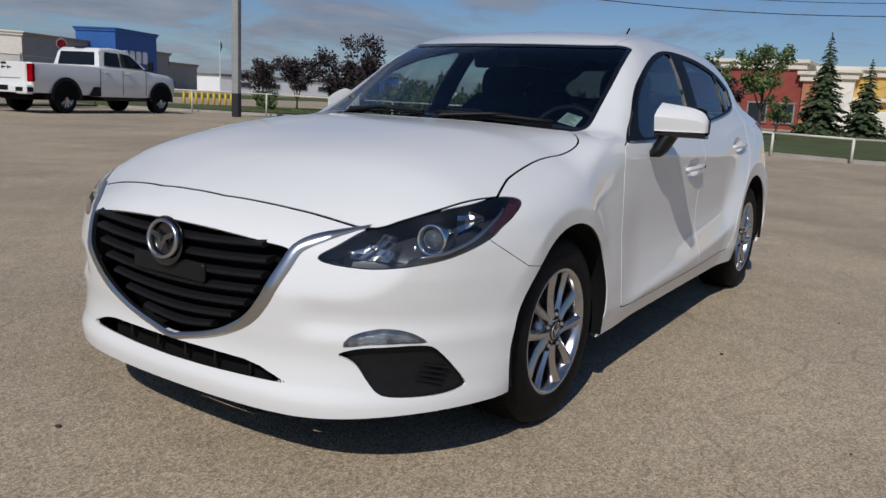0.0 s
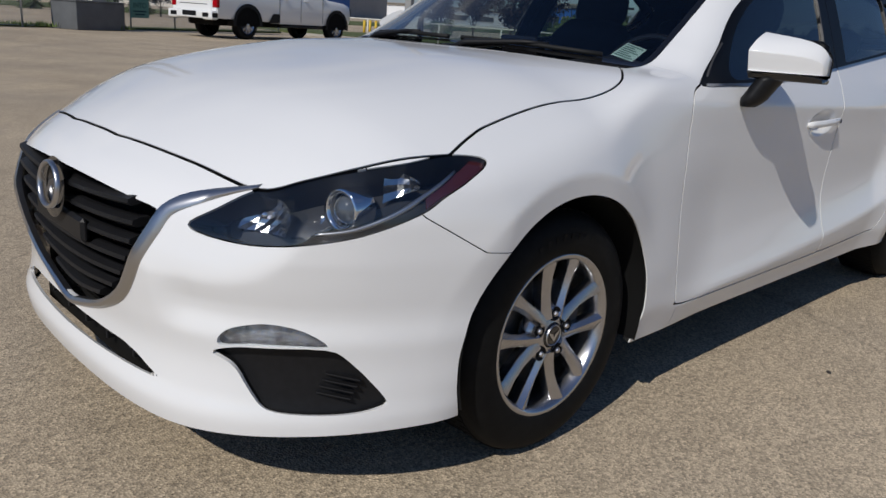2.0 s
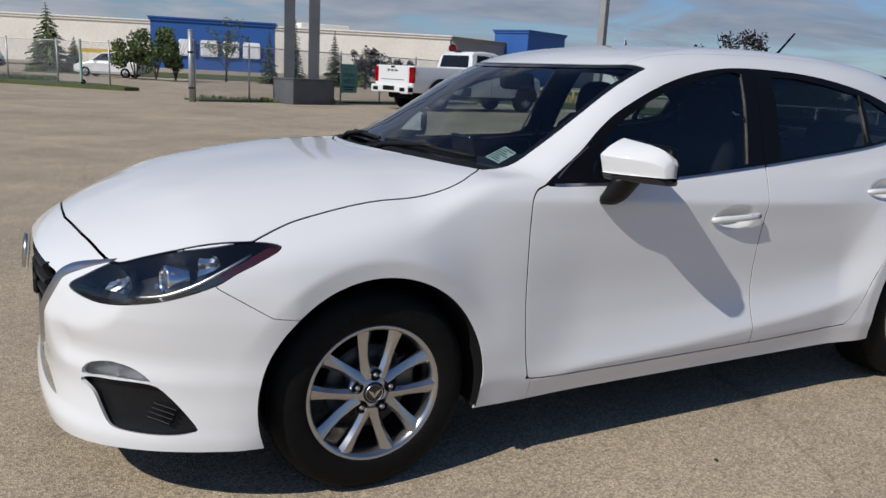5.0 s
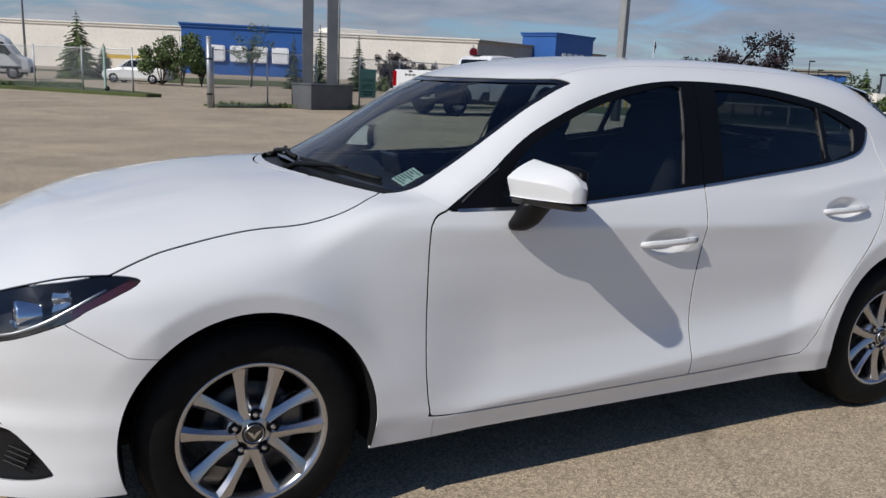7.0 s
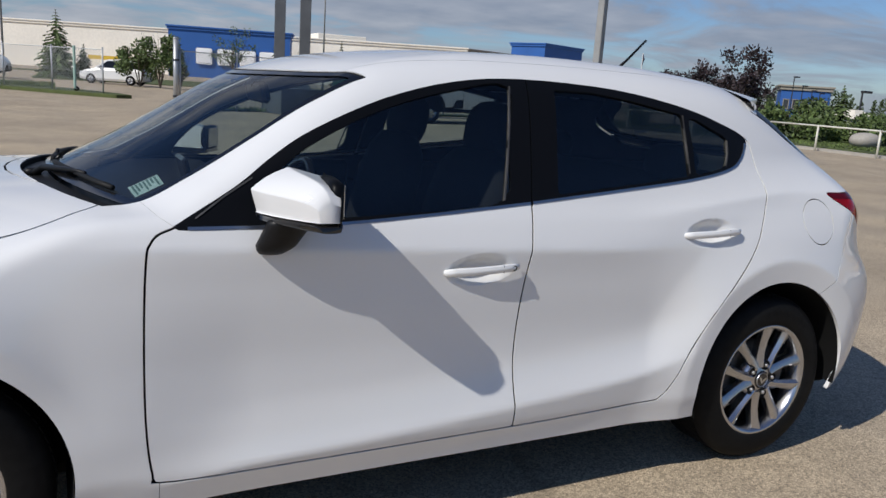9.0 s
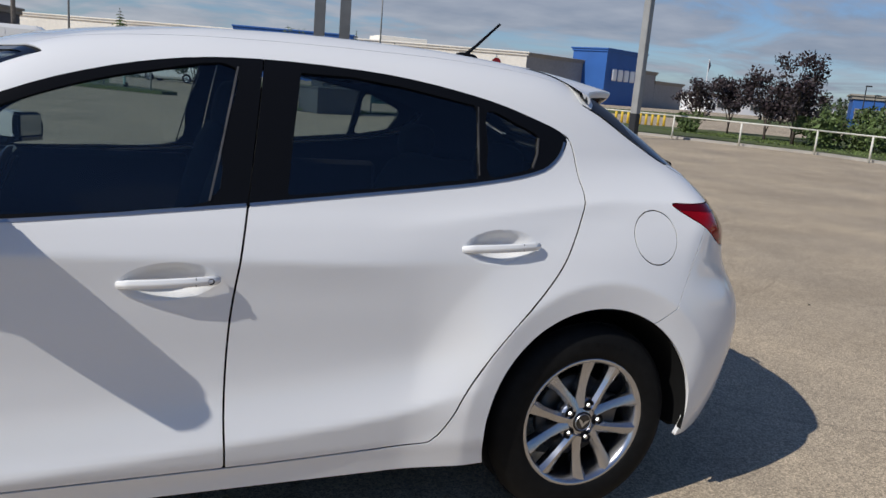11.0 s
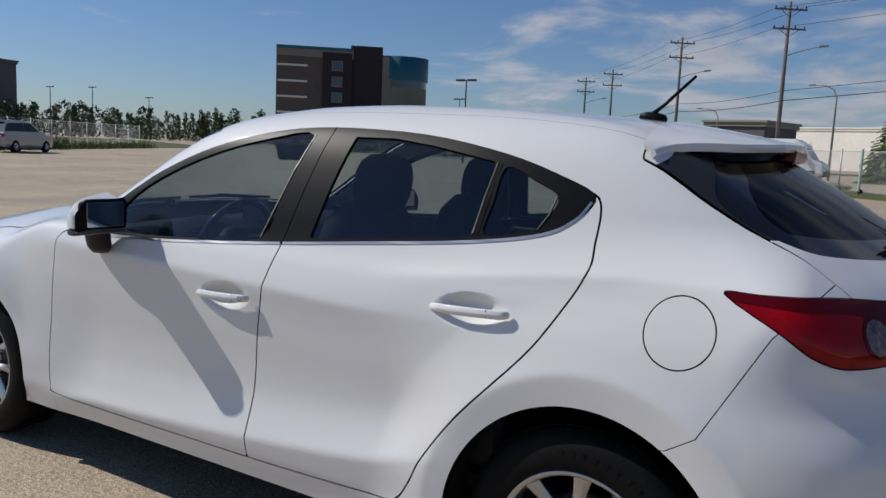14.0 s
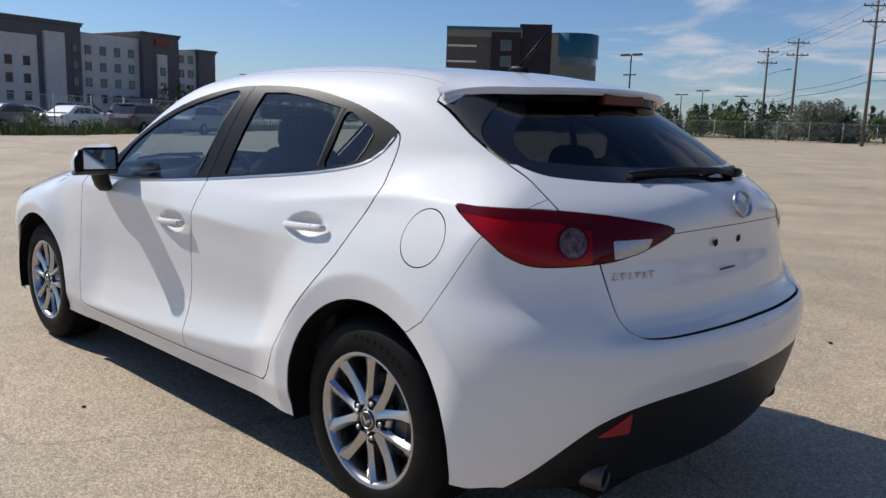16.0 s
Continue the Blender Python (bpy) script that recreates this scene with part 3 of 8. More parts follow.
def windscreen(v, a, b):
    y = np.abs(v[:, 1])
    e = curve([(0.3, 0.72), (0.45, 0.668), (0.55, 0.680), (0.7, 0.662), (0.85, 0.646), (1.0, 0.628), (1.16, 0.602), (1.3, 0.58)], v[:, 0])
    xe = cabin_x(v)
    return f_and(xe - a, b + 0.21 * y * y - xe, e - y, 1.8 - v[:, 0], v[:, 2] - 0.8)


body = clip(clip(shell, wheel_house), hem)
# lining of the cabin, just inside the shell
f_cabin = lambda v: f_and(v[:, 0] - 0.5, 3.28 - v[:, 0], v[:, 2] - 0.45)

dlo, body = carve(body, lambda v: f_and(inside(GREENHOUSE, side_of(v)), -v[:, 1] - 0.3), 0.0)
ws, body = carve(body, lambda v: windscreen(v, 0.245, 0.925), 0.0015)
hood, body = carve(body, lambda v: f_and(inside(HOOD, top_of(v)), v[:, 2] - 0.66), 0.0034)
lamp, body = carve(body, lambda v: f_and(inside(HEADLAMP, lamp_f(v)), -v[:, 0] - 0.1, -v[:, 1] - 0.3), 0.0015)
tail, body = carve(body, lambda v: f_and(inside(TAILLAMP, lamp_r(v)), v[:, 0] - 2.8, -v[:, 1] - 0.2), 0.0018)
hatch, body = carve(body, lambda v: f_and(inside(HATCH, end_of(v)), v[:, 0] - 2.715 + 0.12 * np.clip(0.6 - np.abs(v[:, 1]), 0, 1)), 0.0024)
door_f, body = carve(body, lambda v: f_and(inside(FRONT_DOOR, side_of(v)), -v[:, 1] - 0.4), 0.0029)
door_r, body = carve(body, lambda v: f_and(inside(REAR_DOOR, side_of(v)), -v[:, 1] - 0.4), 0.0029)
FRONT_SEAM = [(-1.3, 0.05), (-0.15, 0.05), (-0.15, 0.592), (-0.255, 0.594), (-0.322, 0.603), (-0.46, 0.686), (-0.55, 0.80), (-1.3, 0.80)]
bumper, body = carve(body, lambda v: inside(FRONT_SEAM, side_of(v)), 0.0013)
REAR_SEAM = [(4.0, 0.05), (2.8, 0.05), (2.8, 0.64), (2.905, 0.655), (2.972, 0.700), (3.097, 0.934), (3.2, 1.05), (4.0, 1.05)]
rbumper, body = carve(body, lambda v: inside(REAR_SEAM, side_of(v)), 0.0013)
fender, body = carve(body, lambda v: np.where(v[:, 2] > 0.6, 0.60 - 1.6 * np.clip(v[:, 2] - 0.944, 0, 1), 0.552) - v[:, 0], 0.0008)
flap, body = carve(body, lambda v: 0.081 - np.hypot(v[:, 0] - 2.902, v[:, 2] - 0.918) + np.where(v[:, 1] > 0, -9, 0), 0.0018)
roof, body = carve(body, lambda v: f_and(0.535 - np.abs(v[:, 1]), v[:, 2] - 1.2, v[:, 0] - 0.8), 0.0008)

RIM = 0.014


def skin(name, mesh, parent, label="", lip=0.003):
    """A painted panel with a thin folded lip; the dark fold behind paints in gap shade."""
    ob = mesh_part(name, mesh, M_PAINT, parent, label, rim=lip)
    mesh_part("seal", rim_of(offset(mesh, -lip), 0.018), M_SEAL, ob)
    return ob


skin("bonnet", both(hood), car)
mesh_part("roof", both(roof), M_PAINT, car, rim=0.008)
for half, side in ((lambda m: m, "left"), (flip, "right")):
    skin("fender", half(fender), car, lip=0.004)
    skin("side_frame", half(body), car, "white pillar, sill and quarter panel", 0.004)
skin("fuel_flap", flap, car)
mesh_part("quarter_patch", flip(flap), M_PAINT, car)

# doors with frames, panes and handles
def gap_line(v):
    return v[:, 0] - np.interp(v[:, 2], DOOR_GAP[:, 1], DOOR_GAP[:, 0])


def glass_field(poly):
    return lambda v: inside(poly, side_of(v))


def cup_field(cx, cz):
    return lambda v: 1.0 - np.hypot((v[:, 0] - cx) / 0.118, (v[:, 2] - cz - 0.05 * (v[:, 0] - cx)) / 0.049)


def bowl(mesh, cx, cz):
    r = np.clip(cup_field(cx, cz)(mesh[0]), 0, 1)
    return mesh[0] + np.stack([0 * r, 0.030 * smooth(0, 0.75, r), 0 * r], 1), mesh[1]


CUPS = ((1.452, 0.807), (2.357, 0.890))
cup_f, door_f = carve(door_f, cup_field(*CUPS[0]), 0.0)
cup_r, door_r = carve(door_r, cup_field(*CUPS[1]), 0.0)
frame_f, frame_r = clip(dlo, lambda v: -gap_line(v) - 0.002), clip(dlo, lambda v: gap_line(v) - 0.002)
pane_f, frame_f = carve(frame_f, glass_field(FRONT_GLASS), 0.0)
pane_r, frame_r = carve(frame_r, glass_field(REAR_GLASS), 0.0)
pane_q, frame_r = carve(frame_r, glass_field(QUARTER_GLASS), 0.0)
doors = []
for half, side in ((lambda m: m, -1), (flip, 1)):
    d = skin("front_door", half(door_f), car)
    mesh_part("window_frame", half(frame_f), M_PILLAR, d, "matt black window surround", rim=0.012)
    pane = mesh_part("window_pane", half(offset(pane_f, -0.006)), M_GLASS_SIDE, d)
    pane.visible_shadow = False
    e = skin("rear_door", half(door_r), car)
    mesh_part("window_frame", half(frame_r), M_PILLAR, e, "matt black window surround", rim=0.012)
    for pm in (pane_r, pane_q):
        pane = mesh_part("window_pane", half(offset(pm, -0.006)), M_GLASS_SIDE, e)
        pane.visible_shadow = False
    mesh_part("handle_recess", half(bowl(cup_f, *CUPS[0])), M_PAINT, d)
    mesh_part("handle_recess", half(bowl(cup_r, *CUPS[1])), M_PAINT, e)
    doors.append((d, e, side))

# windscreen, cowl
cowl, screen = carve(ws, lambda v: 0.315 - 0.03 * np.abs(v[:, 1]) - cabin_x(v), 0.0)
header, screen = carve(screen, lambda v: cabin_x(v) - 0.21 * v[:, 1] ** 2 - 0.912, 0.0)
scr = mesh_part("windscreen", both(offset(screen, -0.004)), M_GLASS_FRONT, car, "clear raked windscreen")
scr.visible_shadow = False
mesh_part("windscreen_border", both(offset(clip(screen, lambda v: 0.018 - windscreen(v, 0.31, 0.905)), -0.001)), M_GLOSSBLACK, car)
mesh_part("windscreen_seal", both(offset(header, -0.002)), M_SEAL, car)
mesh_part("cowl", both(offset(cowl, -0.02)), M_BLACK, car, "black plastic cowl below the windscreen")

# tailgate
bglass, hatch = carve(hatch, lambda v: f_and(inside(BACK_GLASS, end_of(v)), v[:, 0] - 2.6), 0.0)
cheek, hatch = carve(hatch, lambda v: f_and(v[:, 2] - 1.13, 1.294 + 0.55 * (0.604 - np.abs(v[:, 1])) - v[:, 2], np.abs(v[:, 1]) - 0.36, v[:, 0] - 2.715), 0.0)
lower, hatch = carve(hatch, lambda v: 0.961 - 0.05 * v[:, 1] ** 2 - v[:, 2], 0.0012)
tailgate = skin("tailgate", both(hatch), car)
skin("plate_panel", both(lower), tailgate, "white lower tailgate panel")
frit, bglass = carve(bglass, lambda v: 0.045 - inside(BACK_GLASS, end_of(v)), 0.0)
mesh_part("window_border", both(offset(frit, -0.003)), M_GLOSSBLACK, tailgate, "black rear window border")
rear_pane = mesh_part("rear_window", both(offset(bglass, -0.003)), M_GLASS_REAR, tailgate, "dark tinted rear window")
rear_pane.visible_shadow = False
for half in (lambda m: m, flip):
    mesh_part("spoiler_cheek", half(cheek), M_CHEEK, tailgate, "black plastic cheek beside the rear window")

# front bumper with its openings
hole, bumper = carve(bumper, lambda v: f_and(inside(GRILLE, end_of(v)), -v[:, 0] - 0.5), 0.0)
slot, bumper = carve(bumper, lambda v: f_and(inside(LOW_GRILLE, end_of(v)), -v[:, 0] - 0.5), 0.0)
pocket, bumper = carve(bumper, lambda v: f_and(inside(FOG_POCKET, fogdir(v)), -v[:, 0] - 0.3, -v[:, 1] - 0.3), 0.0)
foglens, bumper = carve(bumper, lambda v: f_and(inside(FOG_LAMP, fogdir(v)), -v[:, 0] - 0.3, -v[:, 1] - 0.3), 0.0)
front = mesh_part("front_bumper", both(bumper), M_PAINT, car, rim=0.010)
def nose_at(y, z):
    xs = np.linspace(-1.1, -0.4, 1401)
    f = outside(np.stack([xs, 0 * xs - abs(y), 0 * xs + z], 1))
    return float(xs[np.argmax(f < 0)])


bm = bmesh.new()
wing = [p for p in CHROME_LINE if p[0] >= 0.0]
wing = [(-y, z) for y, z in wing] + [(y, z) for y, z in reversed(wing[:-1])]
rows = []
for i, (y, z) in enumerate(wing):
    d = np.array(wing[min(i + 1, len(wing) - 1)]) - np.array(wing[max(i - 1, 0)])
    d = d / np.hypot(*d)
    w = 0.010 + 0.007 * smooth(0.15, 0.42, abs(y)) - 0.0125 * smooth(0.47, 0.60, abs(y))
    n = np.array([-d[1], d[0]]) * float(w)
    rows.append([bm.verts.new((nose_at(y + q * n[0], z + q * n[1]) - o, y + q * n[0], z + q * n[1])) for q, o in ((1, -0.012), (1, 0.003), (0.3, 0.009), (-0.5, 0.008), (-1, 0.002), (-1, -0.012))])
for a, b in zip(rows[:-1], rows[1:]):
    for i in range(5):
        bm.faces.new((a[i], a[i + 1], b[i + 1], b[i]))
bmesh.ops.recalc_face_normals(bm, faces=bm.faces)
part("chrome_wing", bm, M_SATIN, car, "chrome strip round the grille", True).data.set_sharp_from_angle(angle=radians(35))
mesh_part("grille_backing", both((hole[0] + np.array([0.075, 0, 0]), hole[1])), M_UNDER, front)
mesh_part("lower_grille_backing", both((slot[0] + np.array([0.06, 0, 0]), slot[1])), M_UNDER, front)
for half in (lambda m: m, flip):
    mesh_part("fog_pocket", half(joined(offset(pocket, -0.022), rim_of(offset(pocket, -0.0102), 0.014))), M_BLACK, front, "black plastic fog lamp pocket")
    mesh_part("fog_lamp", half(offset(foglens, -0.003)), M_LENS, front, "clear fog lamp lens")
    mesh_part("fog_reflector", half(joined(offset(foglens, -0.022), rim_of(offset(foglens, -0.0102), 0.014))), M_FOGBACK, front)

# rear bumper: black valance below the white skin
valance, rbumper = carve(rbumper, lambda v: f_and(curve([(0.0, 0.535), (0.27, 0.53), (0.45, 0.523), (0.571, 0.505), (0.65, 0.472), (0.71, 0.415), (0.79, 0.285), (0.85, 0.15)], np.abs(v[:, 1])) - v[:, 2], v[:, 0] - 3.0), 0.0008)
mesh_part("rear_bumper", both(rbumper), M_PAINT, car, rim=RIM)
mesh_part("rear_valance", both(valance), M_BLACK, car, "black plastic rear valance", rim=RIM)

# lamps
for half in (lambda m: m, flip):
    h = mesh_part("headlamp", half(offset(lamp, -0.080 if half is not flip else -0.006)), M_LAMPGREY, car, "black headlamp housing with clear lens")
    mesh_part("lens", half(lamp), M_LENS, h).visible_shadow = False
    mesh_part("lamp_wall", half(rim_of(offset(lamp, -0.001), 0.085)), M_LAMPGREY, h)
    t = mesh_part("tail_lamp", half(tail), M_RED, car, "deep red tail lamp", rim=0.02)

# lining inside, pale on the windscreen pillars
lining = clip(clip(shell, f_cabin), lambda v: f_and(-inside(GREENHOUSE, side_of(v)) + 0.0, -windscreen(v, 0.2, 0.925), np.where((v[:, 0] > 2.7), -inside(BACK_GLASS, end_of(v)), 1.0)))
lining = clip(lining, wheel_house)
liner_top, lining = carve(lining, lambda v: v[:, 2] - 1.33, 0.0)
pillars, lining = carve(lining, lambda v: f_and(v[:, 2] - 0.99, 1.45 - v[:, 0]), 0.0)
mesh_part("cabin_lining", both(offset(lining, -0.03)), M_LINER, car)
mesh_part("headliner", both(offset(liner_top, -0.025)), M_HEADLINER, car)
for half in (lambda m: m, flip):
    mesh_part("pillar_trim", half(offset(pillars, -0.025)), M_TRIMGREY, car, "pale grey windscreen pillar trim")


# ---- fittings of the hatchback ----
def plane_on(p, n):
    """A frame with its z axis along n at p."""
    return Matrix.Translation(p) @ Vector(n).to_track_quat("Z", "Y").to_matrix().to_4x4()


# grille bars: bowed slats that dip towards the middle
for k in range(7):
    z0 = 0.652 - 0.045 * k
    reach = [0.372, 0.384, 0.366, 0.338, 0.300, 0.243, 0.155][k]
    bm = bmesh.new()
    rows = []
    for i in range(25):
        y = -reach + 2 * reach * i / 24
        x = float(nose_x(np.array(y), np.array(z0))) + 0.022
        z = z0 - 0.016 * math.cos(math.pi * y / (2 * reach)) + 0.010
        rows.append([bm.verts.new((x + dx, y, z + dz)) for dx, dz in ((-0.004, 0.004), (-0.006, -0.005), (0.004, -0.012), (0.035, -0.006), (0.035, 0.010), (0.012, 0.010))])
    for a, b in zip(rows[:-1], rows[1:]):
        for i in range(6):
            bm.faces.new((a[i], b[i], b[(i + 1) % 6], a[(i + 1) % 6]))
    bm.faces.new(rows[0]), bm.faces.new(list(reversed(rows[-1])))
    part("grille_slat", bm, M_BLACK, front, "black plastic grille slat")
bm = bmesh.new()
box(bm, (0.02, 0.32, 0.058), (-0.888, -0.005, 0.548), bevel=0.008)
part("plate_pad", bm, M_BLACK, front, "blank black plate holder")
for y in (-0.30, -0.16, -0.03, 0.10, 0.24):
    bm = bmesh.new()
    box(bm, (0.03, 0.010, 0.052), (-0.842 + 0.12 * y * y, y, 0.297), bevel=0.002)
    part("lower_grille_rib", bm, M_BLACK, front)


def emblem(parent, at, size, facing):
    """A plain oval ring with a winged bar inside."""
    m = plane_on(at, facing)
    bm = bmesh.new()
    n = 40
    ring = []
    for k in range(n):
        a = k * math.tau / n
        ring.append([bm.verts.new(m @ Vector((size[0] * r * math.cos(a), size[1] * r * math.sin(a), h))) for r, h in ((1.0, -0.004), (1.0, 0.004), (0.92, 0.008), (0.84, 0.004), (0.84, -0.004))])
    for k in range(n):
        a, b = ring[k], ring[(k + 1) % n]
        for i in range(4):
            bm.faces.new((a[i], b[i], b[i + 1], a[i + 1]))
    ob = part("emblem", bm, M_SATIN, parent, "oval chrome emblem", True)
    bm = bmesh.new()
    for s in (-1, 1):
        pts = [(0, -0.20), (0.18 * s, 0.20), (0.80 * s, 0.46), (0.72 * s, 0.18), (0.30 * s, -0.02), (0, -0.62)]
        f = [bm.verts.new(m @ Vector((size[0] * x, size[1] * y, 0.004))) for x, y in pts]
        bm.faces.new(f if s < 0 else list(reversed(f)))
    bmesh.ops.solidify(bm, geom=bm.faces[:], thickness=0.005)
    part("wing_bar", bm, M_SATIN, ob)
    return ob


em = emblem(front, (-0.915, -0.012, 0.632), (0.068, 0.058), (-1, 0, 0.12))
bm = bmesh.new()
m_ = plane_on((-0.905, -0.012, 0.632), (-1, 0, 0.12))
disc = bmesh.ops.create_circle(bm, cap_ends=True, segments=36, radius=1.0)["verts"]
for v in disc:
    v.co = m_ @ Vector((v.co.x * 0.076, v.co.y * 0.066, 0))
bmesh.ops.solidify(bm, geom=bm.faces[:], thickness=0.014)
part("emblem_base", bm, M_GLOSSBLACK, front)


# headlamp insides, fog pocket fins, for both sides
def spot(ax, field, a, z, push=0.0):
    """The place on the left of the shell where the slanted coordinate is a, at height z."""
    dirs = {"front": ((0.86, 0.5), (-0.5, 0.86)), "rear": ((0.73, -0.68), (0.68, 0.73)), "fog": ((0.707, 0.707), (-0.707, 0.707))}[ax]
    u, w = np.array(dirs[0]), np.array(dirs[1])
    u = u / (u @ u) ** 0.5
    d = np.arange(4.0, -1.0, -0.002)
    x, y = u[0] * a / np.hypot(*dirs[0]) + w[0] * d, u[1] * a / np.hypot(*dirs[0]) + w[1] * d
    hit = (y > 0) & (outside(np.stack([x, -y, 0 * x + z], 1)) < 0)
    i = int(np.argmax(hit))
    x, y = x[i], y[i]
    n = np.array([w[0], -w[1], 0.0])
    p = np.array([x, -y, z]) - push * n
    return Vector(p), Vector(n).normalized()


holder = [o for o in car.children if o.name.startswith("headlamp")][0]
m = plane_on(Vector((-0.572, -0.724, 0.686)), Vector((-1, -0.16, 0.02)))
bm = bmesh.new()
lathe(bm, [(0.045, -0.050), (0.046, 0.004), (0.043, 0.010), (0.036, 0.006), (0.033, -0.012)], 36, axis="z")
bm.transform(m)
ob = part("projector_ring", bm, M_CHROME, holder, "chrome projector ring", True)
bm = bmesh.new()
lathe(bm, [(0.0005, 0.012), (0.012, 0.010), (0.024, 0.003), (0.031, -0.008), (0.034, -0.016)], 32, axis="z")
bm.transform(m)
part("projector_lens", bm, material("lamp_glass", (0.10, 0.11, 0.12), 0.05, 0.3, coat=1.0), ob, "", True)
# silver scoop below the projector
bm = bmesh.new()
rows = []
for i in range(13):
    a = math.radians(205 + 95 * i / 12)
    wide = 0.002 + 0.020 * math.sin(math.pi * i / 12) ** 0.8
    rows.append([bm.verts.new(m @ Vector((r * math.cos(a), r * math.sin(a), h))) for r, h in ((0.047, -0.004), (0.047 + wide * 0.5, 0.004), (0.047 + wide, 0.016), (0.047 + wide, 0.006))])
for a, b in zip(rows[:-1], rows[1:]):
    for i in range(3):
        bm.faces.new((a[i], a[i + 1], b[i + 1], b[i]))
part("silver_scoop", bm, M_REFLECT, ob, "", True)
# boxed high-beam reflector of faceted strips
m = plane_on(Vector((-0.684, -0.606, 0.662)), Vector((-0.93, -0.36, 0.03)))
bm = bmesh.new()
cols = []
for i in range(9):
    u = -1 + 2 * i / 8
    cols.append([bm.verts.new(m @ Vector((0.060 * u, 0.040 * w * (1 - 0.12 * u * u), -0.034 + 0.036 * (u * u * 0.6 + w * w * 0.55) + 0.003 * ((i + j) % 2)))) for j, w in enumerate((-1, -0.6, -0.2, 0.2, 0.6, 1))])
for a, b in zip(cols[:-1], cols[1:]):
    for i in range(5):
        bm.faces.new((a[i], b[i], b[i + 1], a[i + 1]))
bowl_ob = part("reflector_bowl", bm, M_REFLECT, holder, "faceted silver high-beam reflector")
bm = bmesh.new()
blob(bm, (0.022, 0.022, 0.04), (0, 0, -0.015))
bm.transform(m)
part("bulb", bm, M_CHROME, bowl_ob, "", True)
bm = bmesh.new()
for u in (-0.062, 0.062):
    box(bm, (0.004, 0.076, 0.030), (u, 0, -0.004), bevel=0.001)
box(bm, (0.124, 0.004, 0.030), (0, 0.040, -0.004), bevel=0.001)
bm.transform(m)
part("reflector_frame", bm, M_LENS, bowl_ob, "clear plastic edge")
m = plane_on(Vector((-0.470, -0.783, 0.735)), Vector((-0.80, -0.60, 0.05))) @ Matrix.Scale(1.25, 4)
bm = bmesh.new()
rows = []
for i in range(7):
    f = i / 6
    rows.append([bm.verts.new(m @ Vector((-0.030 + 0.060 * f, (-0.030 + 0.060 * j / 4) * (1 - 0.8 * f) + 0.006 * f, -0.016 * math.sin(math.pi * f) - 0.004 * (j % 2)))) for j in range(5)])
for a, b in zip(rows[:-1], rows[1:]):
    for i in range(4):
        bm.faces.new((a[i], b[i], b[i + 1], a[i + 1]))
part("turn_lamp", bm, M_REFLECT, holder, "silver turn lamp")
# amber side reflector along the outer lower edge
am = clip(lamp, lambda v: f_and(lamp_f(v)[:, 0] - 0.035, 0.058 - near_line(np.array([(0.02, 0.698), (0.09, 0.738), (0.17, 0.785)]), lamp_f(v)) * 2.6))
am = offset(am, -0.012)
mesh_part("amber_reflector", am, M_AMBER, holder, "amber side reflector")
# silver eyebrow under the projector
pts = [spot("front", None, q, z, 0.012)[0] for q, z in rounded([(-0.19, 0.648), (-0.11, 0.660), (-0.03, 0.690), (0.03, 0.724), (0.10, 0.768)], 4, False)]
bm = bmesh.new()
tube(bm, pts, [0.003 + 0.003 * math.sin(math.pi * i / (len(pts) - 1)) for i in range(len(pts))], 8)
part("silver_trim", bm, M_SATIN, holder, "", True)
for k in range(4):
    p, n = spot("fog", None, 0.125 - 0.006 * k, 0.335 - 0.014 * k, 0.016)
    bm = bmesh.new()
    box(bm, (0.075, 0.004, 0.014), turn=(0, 0, -8), bevel=0.001)
    bm.transform(plane_on(p, n))
    part("pocket_fin", bm, M_BLACK, front)

# tail lamps: round clear eye, white reversing lamp, dark upper band
def lamp_bits(half, holder):
    def on(m):
        return m if half == 1 else flip(m)
    band = clip(tail, lambda v: lamp_r(v)[:, 1] - np.interp(lamp_r(v)[:, 0], [1.6, 1.9, 2.0, 2.25], [1.004, 0.988, 0.968, 0.935]))
    mesh_part("upper_band", on(offset(band, 0.0012)), M_DARKRED, holder, "smoked dark red band")
    inner = clip(tail, lambda v: f_and(lamp_r(v)[:, 0] - 2.008, -lamp_r(v)[:, 1] + np.interp(lamp_r(v)[:, 0], [1.6, 1.9, 2.0, 2.25], [1.004, 0.988, 0.968, 0.935])))
    mesh_part("inner_panel", on(offset(inner, 0.0012)), M_DARKRED, holder, "smoked dark red inner panel")
    eye = clip(tail, lambda v: 0.044 - np.hypot(lamp_r(v)[:, 0] - 1.955, lamp_r(v)[:, 1] - 0.938))
    mesh_part("eye_ring", on(offset(eye, 0.0018)), M_DARKRED, holder)
    eye = clip(tail, lambda v: 0.037 - np.hypot(lamp_r(v)[:, 0] - 1.955, lamp_r(v)[:, 1] - 0.938))
    mesh_part("clear_eye", on(offset(eye, 0.0026)), bpy.data.materials.get("smoked_clear") or material("smoked_clear", (0.16, 0.09, 0.09), 0.10, 0.2, coat=0.2, grain=(60, 0.6), bump=(60, 0.5, 0.01)), holder, "round clear lamp eye")
    REV = [(2.066, 0.942), (2.184, 0.945), (2.168, 0.915), (2.13, 0.900), (2.070, 0.893)]
    rev = clip(tail, lambda v: inside(REV, lamp_r(v)))
    mesh_part("reversing_lamp", on(offset(rev, 0.0022)), bpy.data.materials.get("prism_white") or material("prism_white", (0.42, 0.42, 0.43), 0.12, 0.5, coat=1.0, grain=(420, 0.35), bump=(520, 0.6, 0.002)), holder, "white prism reversing lamp")


